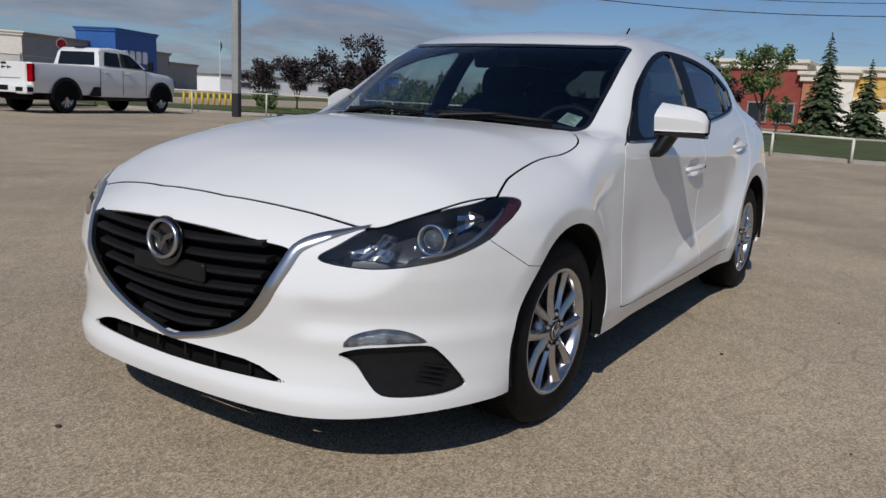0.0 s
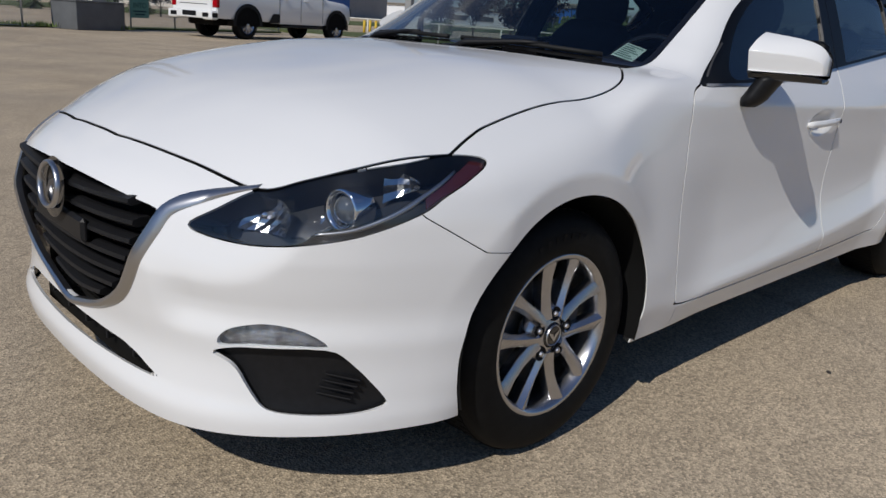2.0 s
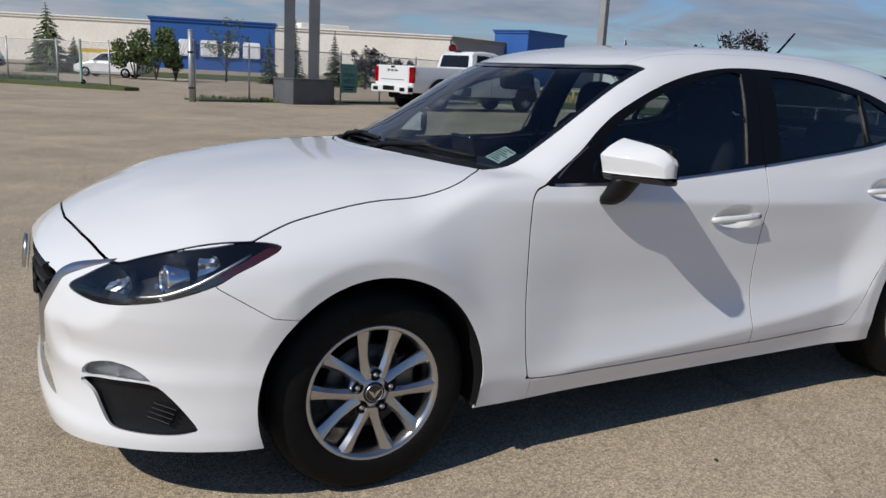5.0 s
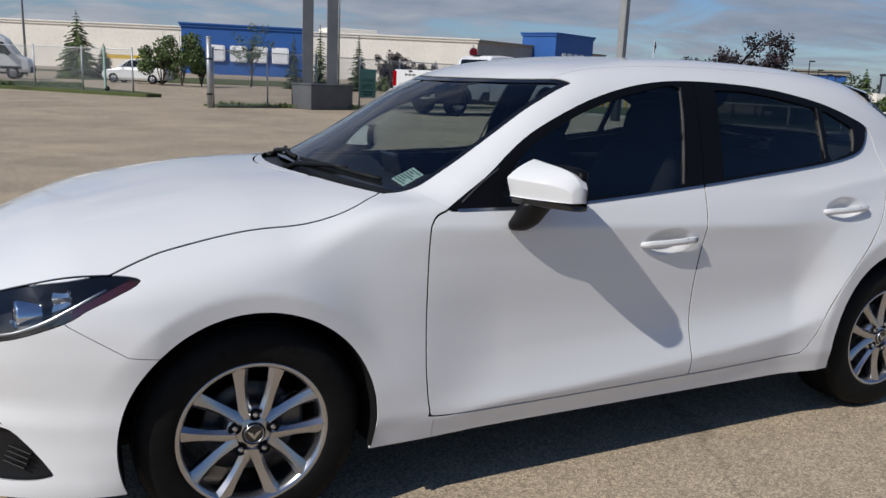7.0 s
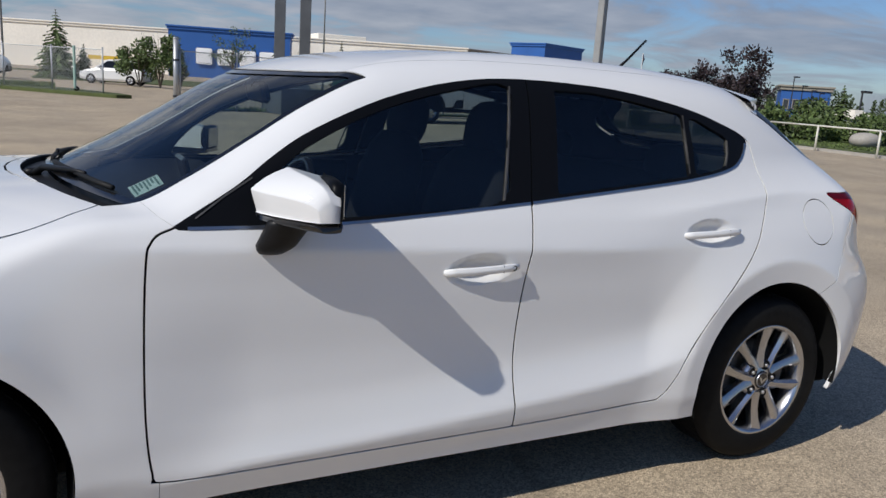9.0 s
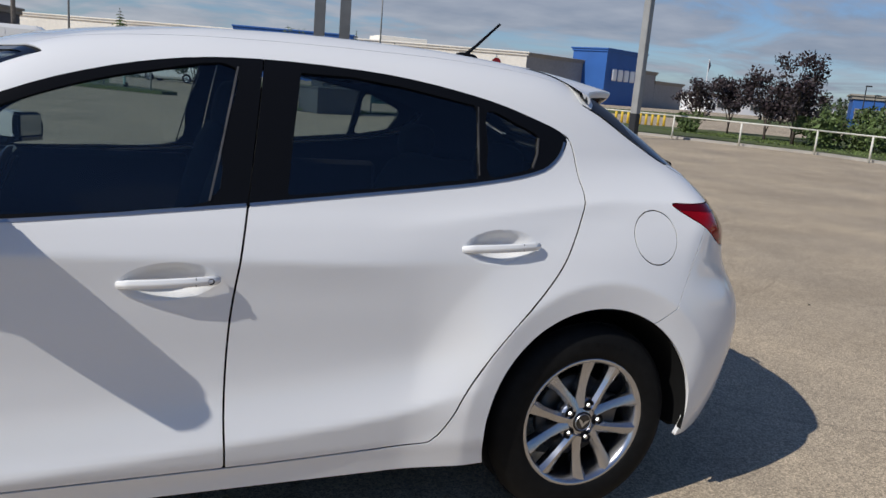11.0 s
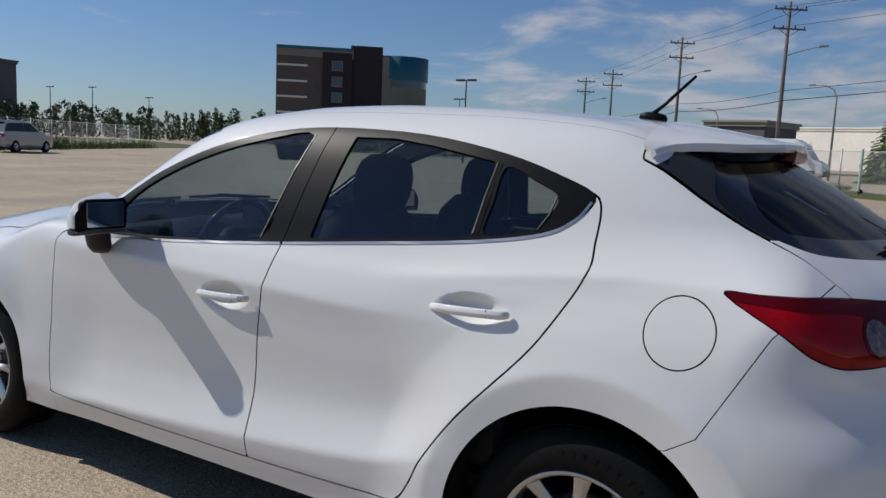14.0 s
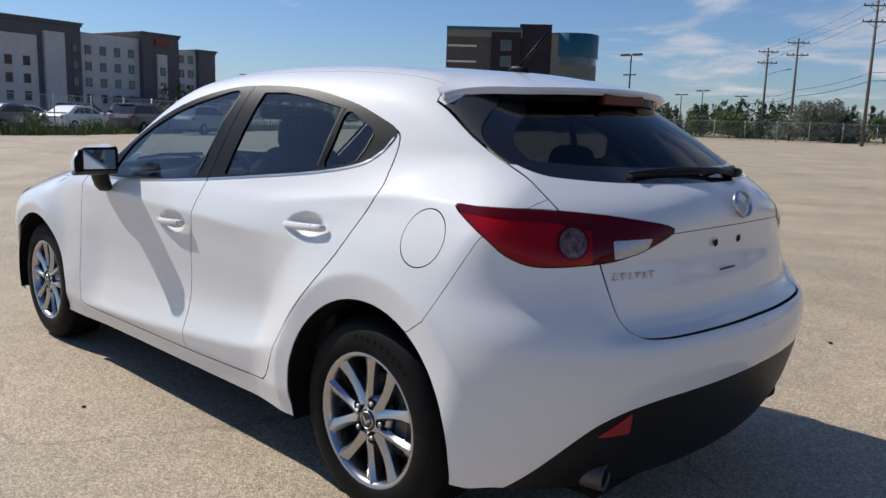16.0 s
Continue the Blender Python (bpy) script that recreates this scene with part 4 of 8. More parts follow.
tails = [o for o in car.children if o.name.startswith("tail_lamp")]
lamp_bits(1, tails[0]), lamp_bits(-1, tails[1])

# spoiler
bm = bmesh.new()
grid = []
for i in range(41):
    y = -0.600 + 1.2 * i / 40
    a = abs(y)
    x0 = 2.712 - 0.12 * max(0.6 - a, 0)
    end = float(smooth(0.42, 0.60, a))
    xr = (3.022 - 0.50 * a * a) * (1 - end) + 2.745 * end
    z0 = float(top_height(np.array(x0), np.array(y))) + 0.004
    zr = (1.366 - 0.055 * a * a) * (1 - end) + (float(top_height(np.array(2.745), np.array(y))) + 0.002) * end
    lip, root = min(0.035, 0.35 * (xr - x0)), min(0.12, 0.4 * (xr - x0))
    col = []
    for s in np.linspace(0, 1, 7):
        x = x0 + (xr - x0) * s
        col.append((x, y, z0 + (zr - z0) * (s ** 1.25)))
    col += [(xr + 0.004, y, zr - 0.010), (xr - 0.004, y, zr - 0.022), (xr - lip, y, float(top_height(np.array(xr - lip), np.array(y))) + 0.001), (x0 + root, y, float(top_height(np.array(x0 + root), np.array(y))) - 0.012)]
    grid.append([bm.verts.new(c) for c in col])
under = bmesh.new()
for a, b in zip(grid[:-1], grid[1:]):
    for i in range(len(a) - 3):
        bm.faces.new((a[i], b[i], b[i + 1], a[i + 1]))
    for i in range(len(a) - 3, len(a) - 1):
        under.faces.new([under.verts.new(q.co - Vector((0, 0, 0.001))) for q in (a[i], b[i], b[i + 1], a[i + 1])])
bm.faces.new(grid[0]), bm.faces.new(list(reversed(grid[-1])))
bmesh.ops.recalc_face_normals(bm, faces=bm.faces)
part("spoiler_underside", under, M_GLOSSBLACK, tailgate, "black spoiler underside")
part("spoiler", bm, M_PAINT, tailgate, "white roof spoiler", True).data.set_sharp_from_angle(angle=radians(40))
bm = bmesh.new()
box(bm, (0.060, 0.25, 0.040), (2.988, 0.0, 1.334), (0, 8, 0), bevel=0.006)
part("high_brake_lamp", bm, M_DARKRED, tailgate, "red high brake lamp")

# tailgate fittings
emblem(tailgate, (3.462, -0.015, 1.022), (0.055, 0.044), (0.96, 0, 0.28))
bm = bmesh.new()
for k, w in enumerate((0.026, 0.020, 0.020, 0.022, 0.020, 0.022)):
    y = -0.568 + 0.0245 * k
    x = float(tail_x(np.array(y), np.array(0.848))) + 0.002
    box(bm, (0.005, w * 0.28, 0.018 if k else 0.022), (x, y, 0.848), (0, 0, -22), bevel=0.001)
    box(bm, (0.005, w * 0.85, 0.004), (x, y, 0.848 + (0.007 if k % 2 else -0.007)), (0, 0, -22), bevel=0.001)
    if k in (1, 3, 4):
        box(bm, (0.007, w * 0.5, 0.007), (x + 0.001, y, 0.850), (0, 0, -22))
part("model_badge", bm, M_SATIN, tailgate, "chrome badge of plain bars")
for y in (-0.155, 0.0):
    bm = bmesh.new()
    box(bm, (0.007, 0.020, 0.020), (3.452, y, 0.914), (20, 0, 0), bevel=0.003)
    part("plate_clip", bm, M_PILLAR, tailgate, "dark number plate clip")
bm = bmesh.new()
box(bm, (0.006, 0.10, 0.005), (3.462, -0.08, 0.832), bevel=0.002)
part("plate_ledge", bm, M_PILLAR, tailgate)
bm = bmesh.new()


def back_x(y, z):
    """Where the tail of the shell lies at a width and height."""
    xs = np.linspace(3.7, 2.6, 1101)
    f = outside(np.stack([xs, 0 * xs + y, 0 * xs + z], 1))
    return float(xs[np.argmax(f < 0)])


tube(bm, [(back_x(0.10, 1.108) + 0.03, 0.10, 1.108), (back_x(0.0, 1.118) + 0.032, 0.0, 1.118), (back_x(-0.18, 1.126) + 0.026, -0.18, 1.124), (back_x(-0.36, 1.112) + 0.012, -0.37, 1.114)], [0.012, 0.010, 0.007, 0.004], 8)
blob(bm, (0.05, 0.07, 0.032), (back_x(0.12, 1.105) + 0.022, 0.12, 1.108))
tube(bm, [(back_x(0.25, 1.118) + 0.012, 0.25, 1.118), (back_x(-0.05, 1.112) + 0.014, -0.05, 1.112), (back_x(-0.36, 1.105) + 0.010, -0.36, 1.107)], 0.007, 6)
part("rear_wiper", bm, M_BLACK, tailgate, "black rear wiper", True)

# rear valance reflectors, exhaust
refl = clip(valance, lambda v: f_and(inside([(-0.66, 0.428), (-0.575, 0.496), (-0.566, 0.432)], v[:, 1:]), v[:, 0] - 3.2))
for half in (lambda m: m, flip):
    mesh_part("rear_reflector", half(offset(refl, 0.003)), bpy.data.materials.get("bright_red") or material("bright_red", (0.30, 0.012, 0.012), 0.2, coat=1.0, bump=(300, 0.4, 0.002)), car, "red bumper reflector", rim=0.006)
bm = bmesh.new()
lathe(bm, [(0.036, -0.16), (0.037, 0.0), (0.033, 0.003), (0.031, -0.12)], 24)
bm.transform(pose(3.40, -0.60, 0.298, 0, 0, -78))
part("exhaust_tip", bm, M_STEEL, car, "round steel exhaust tip", True)

# door handles, locks
for d, e, s in doors:
    for holder, (cx, cz), lock in ((d, CUPS[0], True), (e, CUPS[1], False)):
        bm = bmesh.new()
        y = float(half_width(np.array(cx), np.array(cz)))
        pts = [(-0.122, 0.004), (-0.09, 0.012), (-0.03, 0.022), (0.04, 0.025), (0.10, 0.023), (0.122, 0.016)]
        grid = []
        for dx, dy in pts:
            h = 0.013 if abs(dx) < 0.11 else 0.009
            grid.append([bm.verts.new((cx + dx, s * (y + dy + oy), cz + 0.05 * dx + oz)) for oy, oz in ((0.004, h * 0.5), (0.004, -h * 0.5), (-0.001, -h), (-0.011, -h * 0.8), (-0.011, h * 0.8), (-0.001, h))])
        for a, b in zip(grid[:-1], grid[1:]):
            for i in range(6):
                bm.faces.new((a[i], b[i], b[(i + 1) % 6], a[(i + 1) % 6]))
        bm.faces.new(grid[0]), bm.faces.new(list(reversed(grid[-1])))
        bmesh.ops.recalc_face_normals(bm, faces=bm.faces)
        bmesh.ops.bevel(bm, geom=[ed for ed in bm.edges if ed.calc_face_angle(0) > 0.5], offset=0.0025, segments=2, affect="EDGES")
        h = part("handle", bm, M_PAINT, holder, "white pull handle", True)
        bm = bmesh.new()
        box(bm, (0.0016, 0.014, 0.022), (cx + 0.062, s * (y + 0.020), cz + 0.003))
        part("handle_joint", bm, M_SEAL, holder)
        if lock and s < 0:
            bm = bmesh.new()
            lathe(bm, [(0.0005, 0.0), (0.007, 0.0), (0.008, 0.002)], 14, sign=-1)
            bm.transform(pose(cx + 0.098, s * (y + 0.0262), cz + 0.005))
            part("key_lock", bm, M_PILLAR, holder, "round key lock")

# bright strips along the foot of the side windows
def flank_y(x, z):
    """How far out the side of the shell lies."""
    ys = np.linspace(1.0, 0.4, 1201)
    f = outside(np.stack([0 * ys + x, -ys, 0 * ys + z], 1))
    return float(ys[np.argmax(f < 0)])


def ribbon(line, width, out, s, thick=0.006):
    """A flat strip that follows the flank along a line of (x, z)."""
    bm = bmesh.new()
    rows = []
    for i, (x, z) in enumerate(line):
        d = np.array(line[min(i + 1, len(line) - 1)]) - np.array(line[max(i - 1, 0)])
        d = d / np.hypot(*d)
        n = np.array([-d[1], d[0]]) * width / 2
        row = []
        for q, o in ((1, -thick), (1, out), (-1, out), (-1, -thick)):
            px, pz = x + q * n[0], z + q * n[1]
            row.append(bm.verts.new((px, s * (flank_y(px, pz) + o), pz)))
        rows.append(row)
    for a, b in zip(rows[:-1], rows[1:]):
        for i in range(4):
            bm.faces.new((a[i], a[(i + 1) % 4], b[(i + 1) % 4], b[i]))
    bm.faces.new(rows[0]), bm.faces.new(list(reversed(rows[-1])))
    bmesh.ops.recalc_face_normals(bm, faces=bm.faces)
    return bm


BELT_F = rounded([(0.63, 0.941), (0.98, 0.9435), (1.3, 0.9635), (1.640, 0.992)], 5, False)
BELT_R = rounded([(1.650, 0.993), (1.95, 1.0235), (2.3, 1.0615), (2.505, 1.0985), (2.585, 1.142), (2.618, 1.19)], 5, False)
for d, e, s in doors:
    part("belt_strip", ribbon(BELT_F, 0.0075, 0.003, s), M_SATIN, d, "bright window strip")
    part("belt_strip", ribbon(BELT_R, 0.0075, 0.003, s), M_SATIN, e, "bright window strip")
    part("frame_strip", ribbon([(1.550, 1.0), (1.575, 1.10), (1.603, 1.22), (1.632, 1.337)], 0.0045, 0.003, s), M_STEEL, d, "bright pillar edge strip")
    part("quarter_bar", ribbon([(2.318, 1.085), (2.326, 1.18), (2.336, 1.278)], 0.012, 0.002, s), M_PILLAR, e, "black divider bar")
    part("sail_strip", ribbon([(0.650, 0.963), (0.725, 1.014), (0.800, 1.060)], 0.003, 0.003, s), M_STEEL, d, "thin seal line of the mirror panel")
    part("divider_strip", ribbon([(2.307, 1.085), (2.315, 1.18), (2.326, 1.278)], 0.003, 0.003, s), M_STEEL, e, "thin grey divider strip")
    part("divider_strip", ribbon([(2.490, 1.110), (2.512, 1.150), (2.523, 1.198)], 0.0035, 0.003, s), M_STEEL, e, "thin grey divider strip")

# door mirrors
for d, e, s in doors:
    mir = new("door_mirror")
    mir.parent = d
    tagged(mir, "white mirror housing on a black foot")
    if s > 0:
        mir.matrix_basis = pose(0.80, 0.87, 0, 0, 0, -32) @ Matrix.Translation((-0.80, -0.87, 0))

    def housing(name, mat, z0, outline, grow=0.0, over=0.0):
        """Skin over sections across the mirror, narrowing to a rounded outer end."""
        bm = bmesh.new()
        rows = []
        for t in (0.0, 0.15, 0.35, 0.55, 0.72, 0.84, 0.92, 0.97, 0.995):
            k = (1 - t ** 6) ** 0.5
            xf, xr = 0.776 + 0.115 * t ** 1.4 - grow, 0.972 - 0.012 * t + grow
            row = []
            for u, z in rounded(outline, 3):
                x = xf + (xr - xf) * (0.5 + (u - 0.5) * (0.72 + 0.28 * k))
                zz = z0 + (z - 0.014 * t * max(0.0, z - 0.02) / 0.06) * (0.45 + 0.55 * k)
                row.append(bm.verts.new((x, s * (0.862 - over + (0.176 + 2 * over) * t), zz)))
            rows.append(row)
        n = len(rows[0])
        for a, b in zip(rows[:-1], rows[1:]):
            for j in range(n):
                bm.faces.new((a[j], a[(j + 1) % n], b[(j + 1) % n], b[j]))
        bm.faces.new(rows[0]), bm.faces.new(list(reversed(rows[-1])))
        bmesh.ops.recalc_face_normals(bm, faces=bm.faces)
        part(name, bm, mat, mir, "", True).data.set_sharp_from_angle(angle=radians(70))

    housing("mirror_cap", M_PAINT, 0.987, [(0.0, 0.052), (0.012, 0.062), (0.20, 0.090), (0.42, 0.110), (0.50, 0.112), (0.72, 0.101), (0.975, 0.087), (0.995, 0.078), (0.985, 0.04), (0.96, 0.004), (0.94, 0.0), (0.5, 0.0), (0.09, 0.0), (0.07, 0.004), (0.03, 0.03)])
    housing("mirror_base", M_GLOSSBLACK, 0.962, [(0.09, 0.024), (0.5, 0.0245), (0.97, 0.024), (0.99, 0.016), (0.93, 0.003), (0.5, 0.0), (0.16, 0.003), (0.10, 0.015)], 0.003)
    housing("mirror_shroud", M_PILLAR, 0.987, [(0.925, 0.095), (0.97, 0.093), (1.0, 0.089), (1.012, 0.080), (1.004, 0.04), (0.98, 0.0), (0.96, -0.006), (0.925, -0.006)], 0.001, 0.003)
    bm = bmesh.new()
    blob(bm, (0.036, 0.166, 0.104), (0.953, s * 0.941, 1.033), (0, 0, s * 4), power=6)
    part("mirror_bezel", bm, M_PILLAR, mir, "black mirror bezel", True)
    bm = bmesh.new()
    box(bm, (0.003, 0.136, 0.084), (0.972, s * 0.940, 1.033), (0, 0, s * 4), bevel=0.001)
    part("mirror_glass", bm, bpy.data.materials.get("mirror_silver") or material("mirror_silver", (0.42, 0.44, 0.46), 0.03, 1.0), mir, "silvered mirror glass")
    bm = bmesh.new()
    rows = []
    for t in np.linspace(0, 1, 9):
        cx, cy, cz = 0.868 - 0.040 * t, 0.905 - 0.042 * t, 0.972 - 0.092 * t
        hx, hy = 0.060 - 0.010 * t - 0.018 * max(0, t - 0.8) * 5, 0.036 - 0.002 * t - 0.012 * max(0, t - 0.8) * 5
        rows.append([bm.verts.new((cx + hx * math.cos(a), s * (cy + hy * math.sin(a)), cz)) for a in np.linspace(0, math.tau, 18, endpoint=False)])
    for a, b in zip(rows[:-1], rows[1:]):
        for i in range(18):
            bm.faces.new((a[i], a[(i + 1) % 18], b[(i + 1) % 18], b[i]))
    bm.faces.new(rows[0]), bm.faces.new(list(reversed(rows[-1])))
    bmesh.ops.recalc_face_normals(bm, faces=bm.faces)
    part("mirror_foot", bm, M_BLACK, mir, "gloss black mirror foot", True)

# antenna
bm = bmesh.new()
blob(bm, (0.095, 0.036, 0.040), (2.553, 0, 1.440), (0, 4, 0))
part("antenna_base", bm, M_PILLAR, car, "black antenna base", True)
bm = bmesh.new()
tube(bm, [(2.548, 0, 1.452), (2.585, 0, 1.483), (2.683, 0, 1.578)], [0.0075, 0.006, 0.0048], 8)
part("antenna_rod", bm, M_PILLAR, car, "black raked antenna rod", True)

# front wipers
for y0, y1, dx in ((-0.10, -0.56, 0.0), (0.42, -0.04, 0.015)):
    def on_screen(y, xe, h):
        x = xe + 0.45 * y * y
        return (x, y, float(top_height(np.array(x), np.array(y))) + h)
    arm = new("front_wiper")
    arm.parent = car
    tagged(arm, "black windscreen wiper")
    bm = bmesh.new()
    tube(bm, [on_screen(y0, 0.275, -0.018), on_screen(y0 - 0.05, 0.30, 0.006), on_screen((y0 + y1) / 2, 0.335, 0.013), on_screen(y1 + 0.16, 0.345, 0.012)], [0.012, 0.011, 0.007, 0.005], 8)
    blob(bm, (0.05, 0.04, 0.03), on_screen(y0, 0.275, -0.012))
    part("arm", bm, M_BLACK, arm, "", True)
    bm = bmesh.new()
    tube(bm, [on_screen(y0 + (y1 - y0) * t, 0.342 - 0.012 * abs(t - 0.5), 0.006) for t in np.linspace(0, 1, 7)], 0.008, 6)
    part("blade", bm, M_SEAL, arm, "", True)

# oil sticker inside the windscreen
def on_pane(x, y, d=0.009):
    return (x, y, float(top_height(np.array(x), np.array(y))) - d)


ST = [(0.514, -0.563), (0.588, -0.569), (0.598, -0.632), (0.527, -0.632)]


def st_at(u, w, d):
    """A place on the sticker: u up the pane, w across it."""
    p = (np.array(ST[0]) * (1 - u) + np.array(ST[1]) * u) * (1 - w) + (np.array(ST[3]) * (1 - u) + np.array(ST[2]) * u) * w
    return on_pane(float(p[0]), float(p[1]), d)


def st_sheet(u0, u1, w0, w1, d):
    bm = bmesh.new()
    bm.faces.new([bm.verts.new(st_at(u, w, d)) for u, w in ((u0, w0), (u1, w0), (u1, w1), (u0, w1))])
    bmesh.ops.solidify(bm, geom=bm.faces[:], thickness=0.0008)
    return bm


stick = part("service_sticker", st_sheet(0, 1, 0, 1, 0.009), M_STICKER, car, "small pale green paper sticker with plain bars")
for k in range(7):
    part("print_bar", st_sheet(0.08 + 0.125 * k, 0.15 + 0.125 * k, 0.08, 0.92 - 0.17 * (k % 3), 0.0078), M_PRINT, stick)

# wheels
def build_wheel():
    w = new("wheel")
    w.parent = car
    bm = bmesh.new()
    lathe(bm, [(0.212, 0.010), (0.222, 0.016), (0.245, 0.019), (0.275, 0.016), (0.296, 0.008), (0.308, -0.002), (0.316, -0.014), (0.3205, -0.030), (0.322, -0.060), (0.322, -0.140), (0.3205, -0.168),
               (0.314, -0.190), (0.290, -0.205), (0.245, -0.210), (0.212, -0.200)], 96, sign=-1, close=True)
    ty = part("tyre", bm, M_RUBBER, w, "black tyre with worn sidewall", True)
    # tread blocks along the shoulder
    bm = bmesh.new()
    for k in range(72):
        turned = pose(0, 0, 0, 0, -k * 5.0, 0)
        for h, wd in ((0.040, 0.026), (0.080, 0.034), (0.124, 0.040), (0.172, 0.028)):
            at = turned @ pose(0.3175, h, 0, 9, 0, 0)
            c8 = [bm.verts.new(at @ Vector((dx * 0.005, dy * wd / 2, dz * 0.0107))) for dx in (-1, 1) for dy in (-1, 1) for dz in (-1, 1)]
            for f in ((4, 6, 7, 5), (0, 2, 6, 4), (1, 5, 7, 3), (0, 4, 5, 1), (2, 3, 7, 6)):
                bm.faces.new([c8[i] for i in f])
    tagged(part("tread_block", bm, M_RUBBER, ty), kind="stuff")
    bm = bmesh.new()
    for k in range(9):
        a = math.radians(60 + 6.5 * k)
        q = pose(0, 0, 0, 0, math.degrees(-a), 0)
        vs = box(bm, (0.018, 0.0010, 0.012 if k % 3 else 0.007), (0.262, -0.0182, 0))
        for v in vs:
            v.co = q @ v.co
    tagged(part("sidewall_mark", bm, M_RUBBER, ty, "raised bars of unreadable lettering"), "raised bars of unreadable lettering", kind="stuff")
    bm = bmesh.new()
    lathe(bm, [(0.217, -0.004), (0.218, 0.010), (0.213, 0.014), (0.204, 0.010), (0.197, -0.002), (0.192, -0.03), (0.190, -0.17), (0.196, -0.175)], 72, sign=-1)
    rim = part("rim", bm, M_ALLOY, w, "silver alloy rim with ten paired spokes", True)
    spokes = bmesh.new()
    for k in range(5):
        for s in (-1, 1):
            c = math.radians(85 + 72 * k)
            a0, a1 = c + s * math.radians(27), c + s * math.radians(14.6)
            sec = []
            for t in (0.0, 0.2, 0.45, 0.7, 0.9, 1.0):
                r = 0.050 + 0.152 * t
                ang = a0 + (a1 - a0) * (t ** 0.6)
                wd = 0.0145 + 0.012 * t ** 3 + 0.008 * (1 - t) ** 3
                dep = 0.004 - 0.020 * math.sin(math.pi * min(t * 1.02, 1.0)) * 0.35 - 0.004 * (1 - t)
                u = Vector((math.cos(ang), 0, math.sin(ang)))
                v = Vector((-math.sin(ang), 0, math.cos(ang)))
                f = Vector((0, -1, 0))
                o = u * r
                sec.append([spokes.verts.new(o + v * (wd * q) + f * (dep + h)) for q, h in ((-1, -0.016), (-0.94, -0.006), (-0.30 * s - 0.06, 0.006), (-0.30 * s + 0.06, 0.006), (0.94, -0.006), (1, -0.016), (0.8, -0.036), (-0.8, -0.036))])
            for p, q in zip(sec[:-1], sec[1:]):
                for i in range(8):
                    spokes.faces.new((p[i], p[(i + 1) % 8], q[(i + 1) % 8], q[i]))
            spokes.faces.new(sec[0]), spokes.faces.new(list(reversed(sec[-1])))
    bmesh.ops.recalc_face_normals(spokes, faces=spokes.faces)
    sp = part("spokes", spokes, M_ALLOY, w, "silver paired spokes", True)
    sp.data.set_sharp_from_angle(angle=radians(30))
    bm = bmesh.new()
    lathe(bm, [(0.034, 0.002), (0.040, 0.000), (0.062, -0.006), (0.078, -0.016), (0.080, -0.045)], 48, sign=-1)
    part("hub", bm, M_ALLOY, w, "", True)
    for k in range(5):
        a = math.radians(85 + 72 * k)
        # near-black cups: the shade of the recessed lug holes put into colour
        bm = bmesh.new()
        lathe(bm, [(0.0195, 0.0015), (0.0185, 0.0035), (0.0165, 0.001), (0.0005, -0.002)], 18, sign=-1)
        bm.transform(pose(0.057 * math.cos(a), 0.0, 0.057 * math.sin(a)))
        part("lug_seat", bm, M_PILLAR, w, "", True)
        bm = bmesh.new()
        lathe(bm, [(0.0004, 0.007), (0.0055, 0.0065), (0.0082, 0.003), (0.009, -0.006)], 6, sign=-1)
        bm.transform(pose(0.057 * math.cos(a), -0.001, 0.057 * math.sin(a)))
        part("lug_nut", bm, M_SATIN, w)
    bm = bmesh.new()
    lathe(bm, [(0.0005, 0.0075), (0.022, 0.007), (0.030, 0.005), (0.033, -0.002)], 32, sign=-1)
    cap = part("hub_cap", bm, M_GLOSSBLACK, w, "black hub cap with silver mark", True)
    bm = bmesh.new()
    lathe(bm, [(0.0285, 0.0062), (0.0268, 0.0092), (0.025, 0.0074)], 32, sign=-1)
    for s in (-1, 1):
        f = [bm.verts.new((0.024 * x, -0.0095, 0.024 * z)) for x, z in ((0, -0.2), (0.2 * s, 0.2), (0.85 * s, 0.5), (0.7 * s, 0.15), (0, -0.65))]
        bm.faces.new(f)
    part("cap_mark", bm, M_SATIN, cap)
    bm = bmesh.new()
    lathe(bm, [(0.07, -0.055), (0.135, -0.055), (0.137, -0.075), (0.07, -0.075)], 40, sign=-1, close=True)
    part("brake_disc", bm, M_STEEL, w, "grey steel brake disc", True)
    bm = bmesh.new()
    box(bm, (0.075, 0.05, 0.13), (0.115, 0.055, 0.02), bevel=0.012)
    part("brake_caliper", bm, M_STEEL, w)
    return w


first = build_wheel()
first.matrix_basis = pose(FRONT_HUB, -HUB_Y + 0.008, HUB_Z, 0, 0, 0)
for x, s, spin in ((REAR_HUB, -1, 11), (FRONT_HUB, 1, 30), (REAR_HUB, 1, 50)):
    w = copy_thing(first, Matrix.Translation((x, s * (HUB_Y - 0.008), HUB_Z)) @ pose(0, 0, 0, 0, spin, 0 if s < 0 else 180))
    w.parent = car

